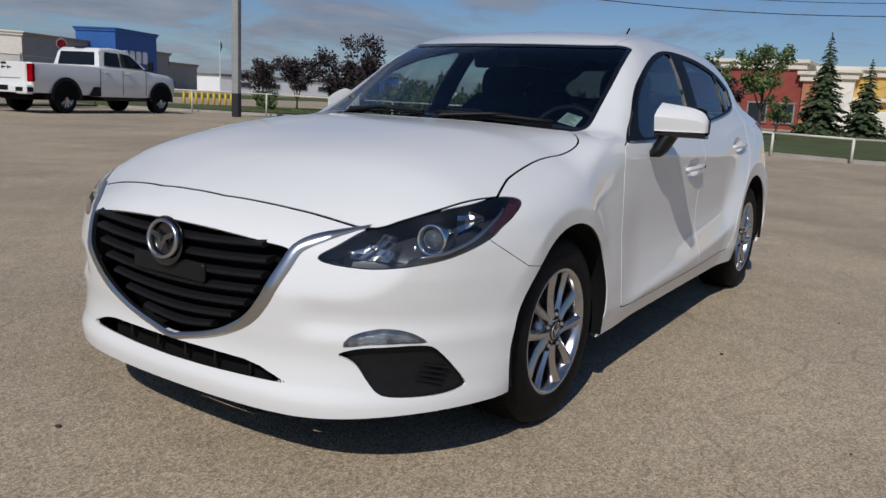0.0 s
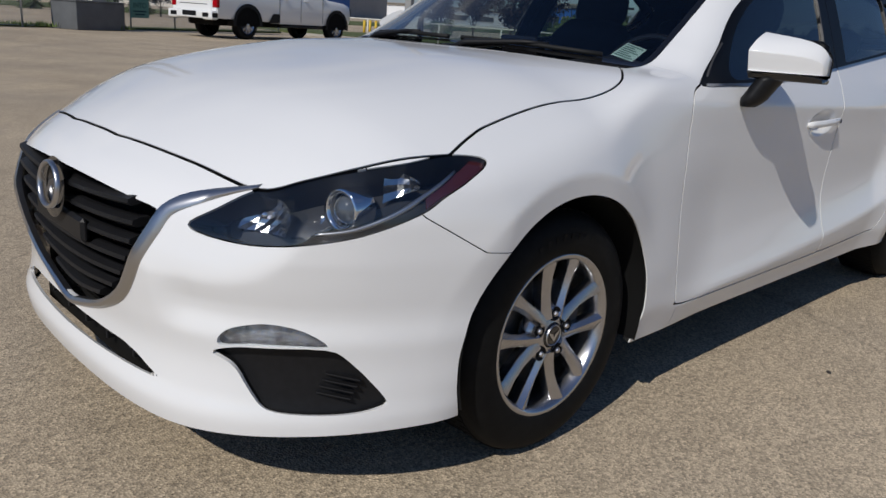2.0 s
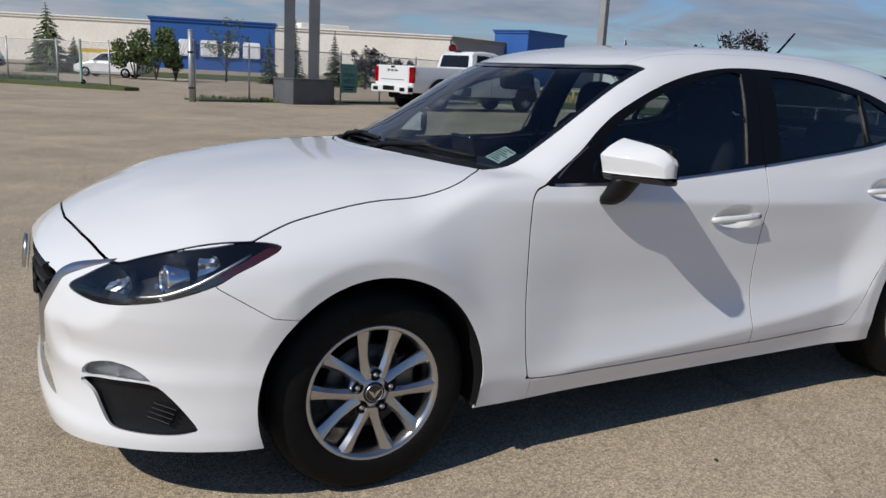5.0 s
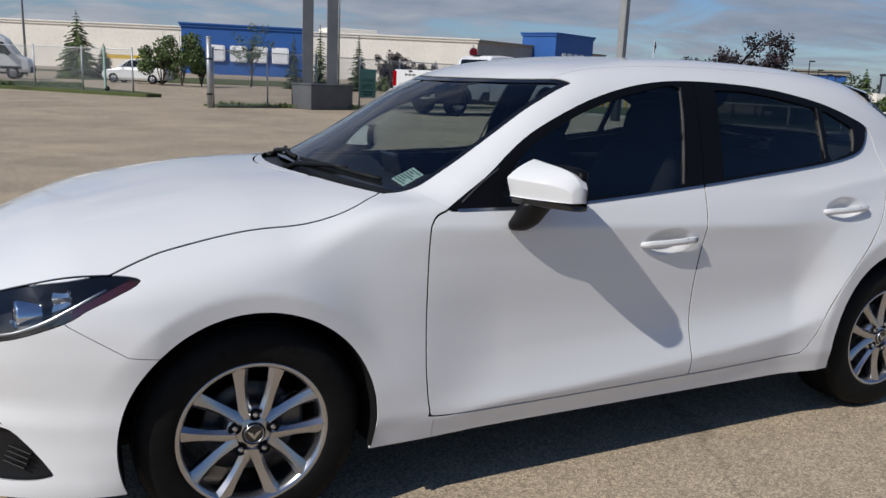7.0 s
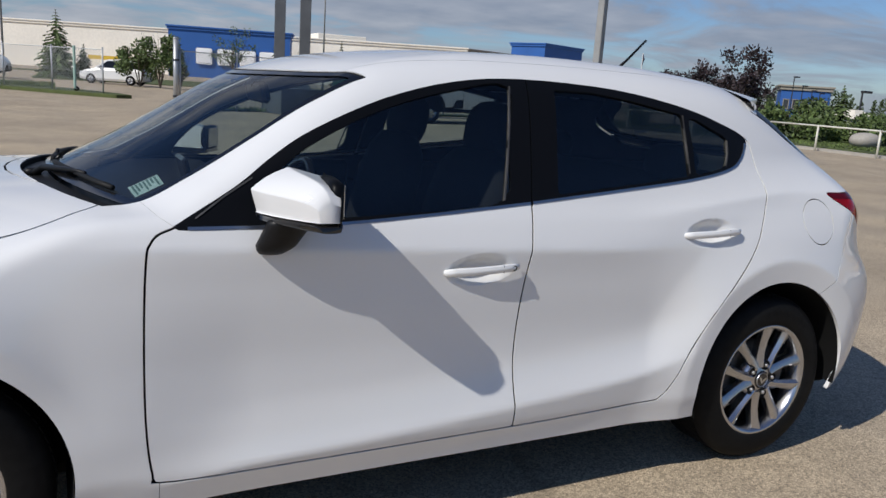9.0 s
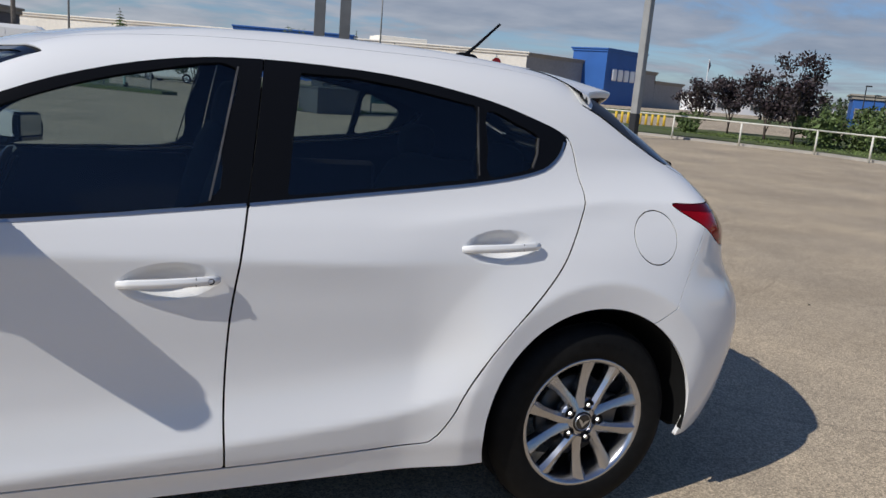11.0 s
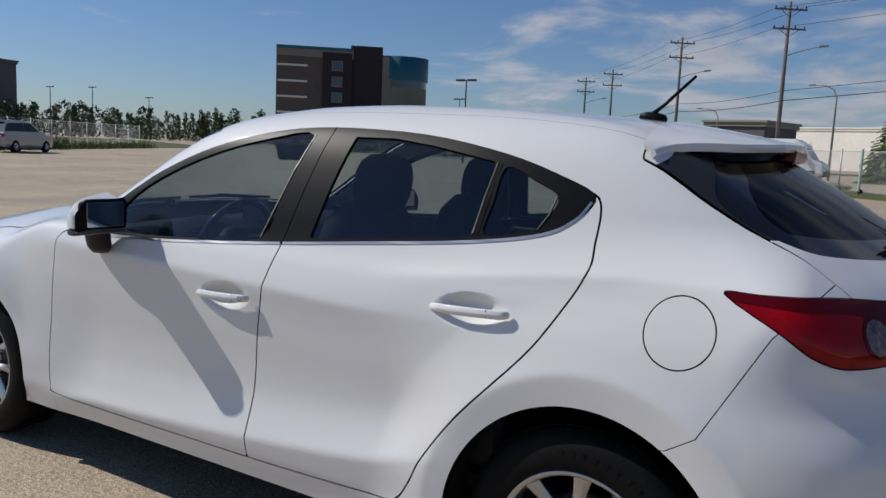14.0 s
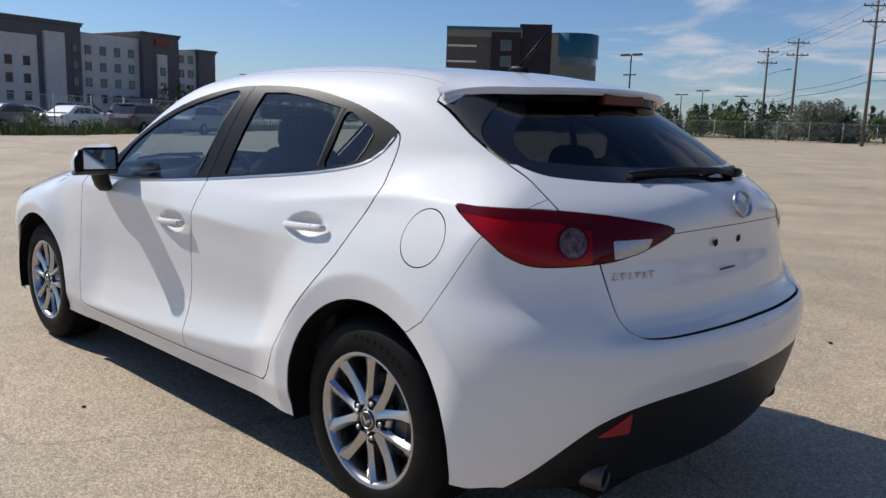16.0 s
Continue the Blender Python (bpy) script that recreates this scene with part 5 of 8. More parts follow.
# wheel wells and mud flaps
for x, r in ((FRONT_HUB, 0.355), (REAR_HUB + 0.004, 0.366)):
    for s in (-1, 1):
        bm = bmesh.new()
        arc = [math.radians(a) for a in np.linspace(-16 if x < 1 else -9, 197, 34)]
        ins = [bm.verts.new((x + r * math.cos(a), s * 0.56, 0.334 + r * math.sin(a))) for a in arc]
        outs = [bm.verts.new((x + (r + 0.003) * math.cos(a), s * 0.884, 0.334 + (r + 0.003) * math.sin(a))) for a in arc]
        for i in range(len(arc) - 1):
            bm.faces.new((ins[i], ins[i + 1], outs[i + 1], outs[i]))
        bm.faces.new(ins)
        bmesh.ops.recalc_face_normals(bm, faces=bm.faces)
        part("wheel_well", bm, M_UNDER, car, "black wheel arch liner", True)
# underbody
bm = bmesh.new()
box(bm, (3.9, 1.05, 0.16), (1.3, 0, 0.255), bevel=0.03)
under_floor = part("underbody", bm, M_UNDER, car, "black underbody")
# engine, grille, chin, nose and cross boxes are added unseen to block sun leaks
for nm, size, at in (("engine_tray", (1.10, 1.06, 0.42), (-0.17, 0, 0.47)), ("boot_floor", (0.52, 1.06, 0.30), (3.10, 0, 0.50)), ("floor_pan", (1.75, 1.62, 0.12), (1.37, 0, 0.275)),
                     ("radiator_panel", (0.04, 1.10, 0.44), (-0.70, 0, 0.45)), ("chin_panel", (0.25, 1.05, 0.05), (-0.66, 0, 0.225)), ("air_dam", (0.40, 1.24, 0.12), (-0.545, 0, 0.262)), ("splash_guard", (0.46, 0.72, 0.10), (-0.60, 0, 0.258)), ("rear_tray", (0.3, 1.25, 0.14), (3.24, 0, 0.30)),
                     ("cross_panel", (0.13, 1.64, 0.12), (0.44, 0, 0.295)), ("cross_panel", (0.09, 1.64, 0.12), (2.285, 0, 0.295)), ("cross_panel", (0.10, 1.60, 0.12), (3.13, 0, 0.305)), ("cross_panel", (0.10, 1.60, 0.12), (-0.43, 0, 0.30))):
    bm = bmesh.new()
    box(bm, size, at, bevel=0.015)
    part(nm, bm, M_UNDER, under_floor)

# ---- cabin ----
def seat(x, y, wide, rear=False):
    st = new("front_seat" if not rear else "rear_seat")
    st.parent = car
    tagged(st, "black cloth car seat")
    bm = bmesh.new()
    blob(bm, (0.54, wide, 0.20), (x - 0.20, y, 0.56), (0, 6, 0), power=4)
    part("seat_cushion", bm, M_CLOTH, st, "", True)
    bm = bmesh.new()
    hgt = 0.62 if not rear else 0.52
    blob(bm, (0.15, wide, hgt), (x + 0.10, y, 0.82 if not rear else 0.80), (0, 14 if not rear else 20, 0), power=3.6)
    part("seat_back", bm, M_CLOTH, st, "", True)
    for hy in ([y] if not rear else [y - wide * 0.33, y + wide * 0.33]):
        bm = bmesh.new()
        blob(bm, (0.125, 0.27 if not rear else 0.25, 0.215 if not rear else 0.15), (x + 0.205, hy, 1.175 if not rear else 1.085), (0, 10, 0), power=3.0)
        part("headrest", bm, M_CLOTH, st, "", True)
        bm = bmesh.new()
        for q in (-0.06, 0.06):
            tube(bm, [(x + 0.185, hy + q, 0.98), (x + 0.20, hy + q, 1.12)], 0.006, 6)
        part("headrest_posts", bm, M_STEEL, st)


seat(1.52, -0.37, 0.50), seat(1.52, 0.37, 0.50)
seat(2.32, 0.0, 1.26, True)
bm = bmesh.new()
rows = []
for i in range(21):
    y = -0.70 + 1.40 * i / 20
    hump = 0.045 * math.exp(-((y + 0.37) / 0.19) ** 2)
    rows.append([bm.verts.new((x + 0.25 * y * y, y, z + hump * k)) for x, z, k in ((0.33, 0.90, 0), (0.50, 0.945, 0), (0.66, 0.950, 0.4), (0.78, 0.945, 1), (0.83, 0.915, 1), (0.80, 0.78, 0), (0.86, 0.66, 0), (0.80, 0.5, 0), (0.4, 0.5, 0))])
for a, b in zip(rows[:-1], rows[1:]):
    for i in range(8):
        bm.faces.new((a[i], b[i], b[i + 1], a[i + 1]))
bmesh.ops.recalc_face_normals(bm, faces=bm.faces)
part("dashboard", bm, M_DASH, car, "dark dashboard", True).data.set_sharp_from_angle(angle=radians(50))
bm = bmesh.new()
m = pose(0.985, -0.37, 0.90, 0, -66, 0)
n = 40
ring = []
for k in range(n):
    a = k * math.tau / n
    ring.append([bm.verts.new(m @ Vector(((0.178 + 0.014 * math.cos(b)) * math.cos(a), (0.178 + 0.014 * math.cos(b)) * math.sin(a), 0.014 * math.sin(b)))) for b in (0, 1.05, 2.1, 3.14, 4.19, 5.24)])
for k in range(n):
    for i in range(6):
        bm.faces.new((ring[k][i], ring[(k + 1) % n][i], ring[(k + 1) % n][(i + 1) % 6], ring[k][(i + 1) % 6]))
wheel_ring = part("steering_wheel", bm, M_GLOSSBLACK, car, "black steering wheel", True)
bm = bmesh.new()
blob(bm, (0.13, 0.15, 0.06), (0, 0, 0), power=3)
for a in (0, 90, 180):
    box(bm, (0.03, 0.16, 0.016), (0.09 * math.cos(math.radians(a + 90)), 0.09 * math.sin(math.radians(a + 90)), 0), (0, 0, a))
bm.transform(m)
part("wheel_hub", bm, M_DASH, wheel_ring)
bm = bmesh.new()
box(bm, (0.03, 0.25, 0.075), (0.985, 0.0, 1.265), (0, -12, 0), bevel=0.012)
box(bm, (0.02, 0.02, 0.06), (0.97, 0.0, 1.31))
part("rear_view_mirror", bm, M_DASH, car, "black interior mirror")
bm = bmesh.new()
box(bm, (0.02, 0.17, 0.10), (0.74, 0.0, 0.985), (0, -15, 0), bevel=0.006)
part("dash_screen", bm, M_GLOSSBLACK, car, "black dash screen")
bm = bmesh.new()
box(bm, (0.5, 0.16, 0.3), (1.25, 0, 0.55), bevel=0.03)
part("centre_console", bm, M_DASH, car)
bm = bmesh.new()
box(bm, (2.5, 1.56, 0.04), (1.65, 0, 0.40))
part("cabin_floor", bm, M_LINER, car)
bm = bmesh.new()
box(bm, (0.75, 1.2, 0.03), (2.92, 0, 0.98), (0, 0, 0), bevel=0.008)
part("parcel_shelf", bm, M_LINER, car)
for s in (-1, 1):
    for x0, x1 in ((0.62, 1.60), (1.66, 2.45)):
        bm = bmesh.new()
        box(bm, (x1 - x0, 0.06, 0.50), ((x0 + x1) / 2, s * 0.775, 0.70), bevel=0.02)
        part("door_card", bm, M_DASH, car, "dark inner door panel")


# ---- the ground ----
def ground_material(name, base, spots, speck=0.34):
    """Worn asphalt with pale stones, faint patches and dark dots."""
    m = bpy.data.materials.new(name)
    m.use_nodes = True
    nt = m.node_tree
    p = nt.nodes["Principled BSDF"]
    p.inputs["Roughness"].default_value, p.inputs["Specular IOR Level"].default_value = 0.78, 0.5
    geo = nt.nodes.new("ShaderNodeNewGeometry")
    tone = None

    def noise_tone(scale, lo, hi, a=0.3, b=0.7, detail=3.0):
        n = nt.nodes.new("ShaderNodeTexNoise")
        n.inputs["Scale"].default_value, n.inputs["Detail"].default_value = scale, detail
        nt.links.new(geo.outputs["Position"], n.inputs["Vector"])
        r = nt.nodes.new("ShaderNodeMapRange")
        r.inputs["From Min"].default_value, r.inputs["From Max"].default_value = a, b
        r.inputs["To Min"].default_value, r.inputs["To Max"].default_value = lo, hi
        nt.links.new(n.outputs[0], r.inputs["Value"])
        return r.outputs[0], n

    for args in ((0.35, 0.84, 1.12), (1.7, 0.92, 1.08), (9, 0.93, 1.07), (60, 0.88, 1.12), (230, 1 - speck, 1 + speck)):
        t, _ = noise_tone(*args)
        tone = mul(nt, tone, t)
    vor = nt.nodes.new("ShaderNodeTexVoronoi")
    vor.inputs["Scale"].default_value = 150.0
    nt.links.new(geo.outputs["Position"], vor.inputs["Vector"])
    sep = nt.nodes.new("ShaderNodeSeparateColor")
    nt.links.new(vor.outputs["Color"], sep.inputs[0])
    st = nt.nodes.new("ShaderNodeMapRange")
    st.inputs["From Min"].default_value, st.inputs["From Max"].default_value = 0.0, 1.0
    st.inputs["To Min"].default_value, st.inputs["To Max"].default_value = 1 - 1.1 * speck, 1 + 1.5 * speck
    nt.links.new(sep.outputs[0], st.inputs["Value"])
    tone = mul(nt, tone, st.outputs[0])
    # a few oil dots
    dots = nt.nodes.new("ShaderNodeTexVoronoi")
    dots.inputs["Scale"].default_value = 1.1
    nt.links.new(geo.outputs["Position"], dots.inputs["Vector"])
    d = nt.nodes.new("ShaderNodeMapRange")
    d.inputs["From Min"].default_value, d.inputs["From Max"].default_value = 0.012, 0.03
    d.inputs["To Min"].default_value, d.inputs["To Max"].default_value = 0.5, 1.0
    nt.links.new(dots.outputs["Distance"], d.inputs["Value"])
    tone = mul(nt, tone, d.outputs[0])
    # thin cracks, broken up and wandering
    warp = nt.nodes.new("ShaderNodeTexNoise")
    warp.inputs["Scale"].default_value, warp.inputs["Detail"].default_value = 1.6, 6.0
    nt.links.new(geo.outputs["Position"], warp.inputs["Vector"])
    bend = nt.nodes.new("ShaderNodeVectorMath")
    bend.operation = "MULTIPLY_ADD"
    bend.inputs[1].default_value = (0.45, 0.45, 0.0)
    nt.links.new(warp.outputs["Color"], bend.inputs[0])
    nt.links.new(geo.outputs["Position"], bend.inputs[2])
    net = nt.nodes.new("ShaderNodeTexVoronoi")
    net.feature = "DISTANCE_TO_EDGE"
    net.inputs["Scale"].default_value = 0.33
    nt.links.new(bend.outputs[0], net.inputs["Vector"])
    cr = nt.nodes.new("ShaderNodeMapRange")
    cr.inputs["From Min"].default_value, cr.inputs["From Max"].default_value = 0.0005, 0.0028
    cr.inputs["To Min"].default_value, cr.inputs["To Max"].default_value = 0.78, 1.0
    nt.links.new(net.outputs["Distance"], cr.inputs["Value"])
    keep, _ = noise_tone(0.55, 0.0, 1.0, 0.50, 0.62)
    soften = nt.nodes.new("ShaderNodeMath")
    soften.operation = "MAXIMUM"
    nt.links.new(cr.outputs[0], soften.inputs[0])
    nt.links.new(keep, soften.inputs[1])
    tone = mul(nt, tone, soften.outputs[0])
    mixc = nt.nodes.new("ShaderNodeMixRGB")
    mixc.inputs[1].default_value, mixc.inputs[2].default_value = (*base, 1), (*spots, 1)
    t2, _ = noise_tone(0.8, 0.0, 1.0)
    nt.links.new(t2, mixc.inputs[0])
    sc = nt.nodes.new("ShaderNodeVectorMath")
    sc.operation = "SCALE"
    nt.links.new(mixc.outputs[0], sc.inputs[0])
    nt.links.new(tone, sc.inputs["Scale"])
    nt.links.new(sc.outputs[0], p.inputs["Base Color"])
    b = nt.nodes.new("ShaderNodeBump")
    b.inputs["Strength"].default_value, b.inputs["Distance"].default_value = 0.5, 0.004
    nt.links.new(vor.outputs["Distance"], b.inputs["Height"])
    nt.links.new(b.outputs[0], p.inputs["Normal"])
    return m


M_ASPHALT = ground_material("worn_asphalt", (0.402, 0.318, 0.216), (0.328, 0.266, 0.190))
M_GRASS = material("mown_grass", (0.080, 0.100, 0.030), 0.95, grain=(14, 0.35), stain=(0.6, 0.3), bump=(40, 0.8, 0.05))
M_CONCRETE = material("concrete", (0.36, 0.33, 0.29), 0.9, grain=(20, 0.12), stain=(1.2, 0.15), bump=(80, 0.3, 0.01))
M_GALV = material("galvanised_steel", (0.42, 0.43, 0.44), 0.45, 0.6, stain=(4, 0.12))
M_PIPE = material("cream_pipe_paint", (0.62, 0.60, 0.52), 0.6, stain=(6, 0.12))
M_POLE = material("grey_steel_pole", (0.30, 0.30, 0.29), 0.55, 0.2, stain=(2, 0.12))
M_WOOD = material("weathered_pole_wood", (0.14, 0.12, 0.10), 0.9, grain=(8, 0.25), stain=(1, 0.2))
M_DARKSTEEL = material("dark_steel", (0.03, 0.032, 0.036), 0.5, 0.3)
M_WIRE = material("cable", (0.02, 0.02, 0.022), 0.7)

# one wide sheet, finer near the cars, gently uneven
bm = bmesh.new()
steps = [-1500, -600, -250, -120, -60, -30, -16, -8, -4, -2, 0, 2, 4, 6, 8, 12, 16, 22, 30, 60, 120, 250, 600, 1500]
vs = [[bm.verts.new((x, y, 0.0)) for y in steps] for x in steps]
for i in range(len(steps) - 1):
    for j in range(len(steps) - 1):
        bm.faces.new((vs[i][j], vs[i + 1][j], vs[i + 1][j + 1], vs[i][j + 1]))
tagged(part("ground", bm, M_ASPHALT), "pale worn asphalt lot with small stones and oil dots", "ground", kind="structure")


def patch(name, outline, mat, label, height=0.06, kind="structure"):
    """A raised flat area with a real edge."""
    bm = bmesh.new()
    f = bm.faces.new([bm.verts.new((x, y, 0.0)) for x, y in outline])
    r = bmesh.ops.extrude_face_region(bm, geom=[f])
    for v in [g for g in r["geom"] if isinstance(g, bmesh.types.BMVert)]:
        v.co.z += height
    bmesh.ops.recalc_face_normals(bm, faces=bm.faces)
    return tagged(part(name, bm, mat), label, name.split("_")[0], kind=kind)


def blades(name, outline_box, count, seed, tall=0.14):
    """Loose grass tufts over a rectangle, as one piece of stuff."""
    rnd = random.Random(seed)
    verts, tris = [], []
    x0, y0, x1, y1, z = outline_box
    for _ in range(count):
        x, y, a, h = rnd.uniform(x0, x1), rnd.uniform(y0, y1), rnd.uniform(0, 6.28), tall * rnd.uniform(0.5, 1.5)
        w = 0.03
        n = len(verts)
        verts += [(x - w * math.cos(a), y - w * math.sin(a), z), (x + w * math.cos(a), y + w * math.sin(a), z), (x + rnd.uniform(-0.06, 0.06), y + rnd.uniform(-0.06, 0.06), z + h)]
        tris.append((n, n + 1, n + 2))
    ob = mesh_part(name, (np.array(verts), np.array(tris)), M_BLADE, None, smooth_shade=False)
    return tagged(ob, "tufts of green grass along the lot edge", "grass", kind="stuff")


M_BLADE = material("grass_blade", (0.10, 0.14, 0.035), 0.8, island_tone=0.35)

patch("grass_island", [(-6.4, 39.5), (-3.0, 37.0), (1.4, 32.6), (2.6, 31.6), (3.2, 32.0), (3.0, 33.4), (0.8, 38.0), (-3.0, 42.5), (-6.2, 42.5)], M_GRASS, "mown grass island beside the lane", 0.14)
blades("grass_tufts", (-3.6, 37.6, 0.4, 41.5, 0.14), 2500, 3)
patch("grass_verge", [(19.2, -30), (30, -30), (34, 30), (20.2, 36), (19.0, 29.5), (22.0, 22.9), (24.3, 18), (23.9, 13), (20.6, 2.3), (19.9, 0.2)], M_GRASS, "mown grass verge behind the pipe rail", 0.12)
blades("grass_tufts", (24.6, 8, 29, 28, 0.12), 5000, 4, 0.05)
patch("kerb_east", [(18.8, -30), (19.15, -30), (19.85, 0.2), (20.55, 2.3), (23.85, 13), (24.25, 18), (21.95, 22.9), (18.95, 29.5), (18.6, 29.4), (21.55, 22.7), (23.85, 17.9), (23.5, 13.1), (20.2, 2.4), (19.5, 0.3)], M_CONCRETE, "worn concrete kerb along the lot", 0.09)
patch("grass_strip", [(4.2, 24.5), (18.0, 29.6), (17.7, 30.6), (3.9, 25.5)], M_GRASS, "weedy grass strip under the wire fence", 0.07)
blades("grass_tufts", (4.4, 24.9, 9.5, 26.2, 0.05), 500, 5, 0.12)
patch("grass_field", [(-60, 2), (-36.5, 6), (-52, 28), (-64, 60), (-120, 90), (-130, 40)], M_GRASS, "rough grass beside the wire fence", 0.05)
patch("grass_far", [(-75, 84), (-20, 101), (10, 108), (10, 118), (-90, 122)], M_GRASS, "rough grass by the far fence", 0.05)
patch("grass_store", [(-1, 62), (60, 62), (120, 80), (120, 100), (-1, 88)], M_GRASS, "grass strip before the store", 0.05)
patch("grass_mall", [(34, -40), (52, -40), (52, 30), (34, 30)], M_GRASS, "mown grass before the mall", 0.10)


# ---- plants ----
M_BARK = material("bark", (0.09, 0.07, 0.055), 0.95, grain=(14, 0.3), bump=(40, 0.6, 0.02))
M_NEEDLE = material("spruce_needles", (0.055, 0.080, 0.032), 0.8, island_tone=0.4, stain=(0.8, 0.2))
M_NEEDLE_BLUE = material("blue_spruce_needles", (0.045, 0.065, 0.055), 0.8, island_tone=0.35)
M_LEAF = material("green_leaf", (0.085, 0.125, 0.034), 0.65, island_tone=0.45, stain=(0.8, 0.2))
M_PURPLE = material("purple_leaf", (0.032, 0.020, 0.022), 0.6, island_tone=0.5, stain=(0.8, 0.2))
M_SILVER = material("silver_leaf", (0.19, 0.21, 0.16), 0.7, island_tone=0.35)


def quads(rnd, centres, size, flat=0.0):
    """Small leaf-shaped faces, turned at random round given points."""
    v, t = [], []
    for c in centres:
        a = Vector((rnd.gauss(0, 1), rnd.gauss(0, 1), rnd.gauss(0, 1) * (1 - flat))).normalized()
        b = a.cross(Vector((rnd.gauss(0, 1), rnd.gauss(0, 1), rnd.gauss(0, 1)))).normalized()
        s = size * rnd.uniform(0.6, 1.4)
        n = len(v)
        c = Vector(c)
        v += [c - a * s, c + b * s * 0.55, c + a * s, c - b * s * 0.55]
        t += [(n, n + 1, n + 2), (n, n + 2, n + 3)]
    return np.array([p[:] for p in v]), np.array(t)


def conifer(name, at, height, spread, seed, mat=M_NEEDLE, label="tall dark green spruce tree on grass", group="spruce trees", dense=1.0):
    rnd = random.Random(seed)
    tree = thing(name, (*at, 0.0), label, "tree", group)
    bm = bmesh.new()
    tube(bm, [(0, 0, 0), (0.02, 0, height * 0.5), (0, 0, height * 0.98)], [height * 0.022, height * 0.013, height * 0.003], 7)
    part("trunk", bm, M_BARK, tree, smooth_shade=True)
    v, t, n = [], [], 0
    levels = int(height / 0.17 * dense) + 8
    for k in range(levels):
        f = k / (levels - 1)
        z = height * (0.07 + 0.92 * f)
        r = spread * (1 - f) ** 0.85 * rnd.uniform(0.82, 1.12) + 0.04
        for j in range(max(5, int(15 * (1 - f) + 6))):
            a = rnd.uniform(0, math.tau)
            rr = r * rnd.uniform(0.65, 1.1)
            tip = Vector((rr * math.cos(a), rr * math.sin(a), z - rr * 0.28 + rnd.uniform(-0.05, 0.05)))
            root = Vector((0, 0, z + 0.02))
            side = Vector((-math.sin(a), math.cos(a), 0))
            for q in range(5):
                u0 = 0.18 + 0.16 * q
                for s in (-1, 1):
                    p0 = root.lerp(tip, u0)
                    p1 = root.lerp(tip, min(u0 + 0.30, 1.0)) + side * s * (rr * 0.30 * (1.1 - u0) + 0.03) + Vector((0, 0, -0.03 * rr - rnd.uniform(0, 0.05)))
                    p2 = root.lerp(tip, u0 + 0.16) + Vector((0, 0, -0.16 * rr * rnd.random() - 0.02))
                    v += [p0[:], p1[:], p2[:]]
                    t.append((n, n + 1, n + 2))
                    n += 3
    mesh_part("crown", (np.array(v), np.array(t)), mat, tree, smooth_shade=False)
    return tree


def leafy(name, at, height, spread, seed, mat=M_LEAF, label="leafy green tree on grass", group="leafy trees", leaf=0.10, count=2600, low=0.30, stems=7):
    rnd = random.Random(seed)
    tree = thing(name, (*at, 0.0), label, "tree", group)
    bm = bmesh.new()
    tube(bm, [(0, 0, 0), (0.03 * height * rnd.uniform(-0.5, 0.5), 0.02, height * low), (0.0, 0.04, height * 0.75)], [height * 0.024, height * 0.017, height * 0.004], 7)
    clumps = []
    for k in range(stems):
        a = k * 2.4 + rnd.uniform(-0.4, 0.4)
        z0 = height * (low * 0.7 + 0.4 * k / stems)
        r = spread * rnd.uniform(0.5, 0.95)
        z1 = height * min(0.94, low + 0.25 + (0.68 - low) * rnd.random())
        tip = Vector((r * math.cos(a), r * math.sin(a), z1))
        tube(bm, [(0, 0, z0), tip * 0.5 + Vector((0, 0, z0 * 0.5)), tip], [height * 0.010, height * 0.007, height * 0.002], 5)
        for q in (0.55, 0.8, 1.0, 1.1):
            clumps.append(Vector((0, 0, z0)).lerp(tip, q) + Vector((rnd.gauss(0, 0.1), rnd.gauss(0, 0.1), rnd.gauss(0, 0.06))) * spread)
    for k in range(stems):
        clumps.append(Vector((rnd.gauss(0, 0.25) * spread, rnd.gauss(0, 0.25) * spread, height * rnd.uniform(low + 0.2, 0.99))))
    part("trunk", bm, M_BARK, tree, smooth_shade=True)
    pts = []
    for _ in range(count):
        c = rnd.choice(clumps)
        d = Vector((rnd.gauss(0, 1), rnd.gauss(0, 1), rnd.gauss(0, 0.8))).normalized() * (rnd.random() ** 0.5) * spread * 0.30
        pts.append(c + d)
    mesh_part("crown", quads(rnd, pts, leaf), mat, tree, smooth_shade=False)
    return tree


def bush(name, at, height, spread, seed, mat=M_LEAF, label="round green bush on grass", leaf=0.07, count=1500):
    rnd = random.Random(seed)
    b = thing(name, (*at, 0.0), label, "bush", "bushes")
    bm = bmesh.new()
    for k in range(7):
        a = k * 0.9
        tube(bm, [(0, 0, 0), (0.3 * spread * math.cos(a), 0.3 * spread * math.sin(a), height * 0.45), (0.7 * spread * math.cos(a), 0.7 * spread * math.sin(a), height * 0.8)], [0.03, 0.02, 0.006], 5)
    part("stems", bm, M_BARK, b)
    lobes = [(Vector((rnd.uniform(-0.7, 0.7) * spread, rnd.uniform(-0.7, 0.7) * spread, height * rnd.uniform(0.3, 0.72))), spread * rnd.uniform(0.3, 0.5)) for _ in range(9)]
    pts = []
    for _ in range(count):
        c, r = rnd.choice(lobes)
        d = Vector((rnd.gauss(0, 1), rnd.gauss(0, 1), rnd.gauss(0, 1))).normalized() * r * rnd.random() ** 0.4
        p = c + d
        p.z = max(0.03, p.z)
        pts.append(p)
    mesh_part("crown", quads(rnd, pts, leaf), mat, b, smooth_shade=False)
    return b


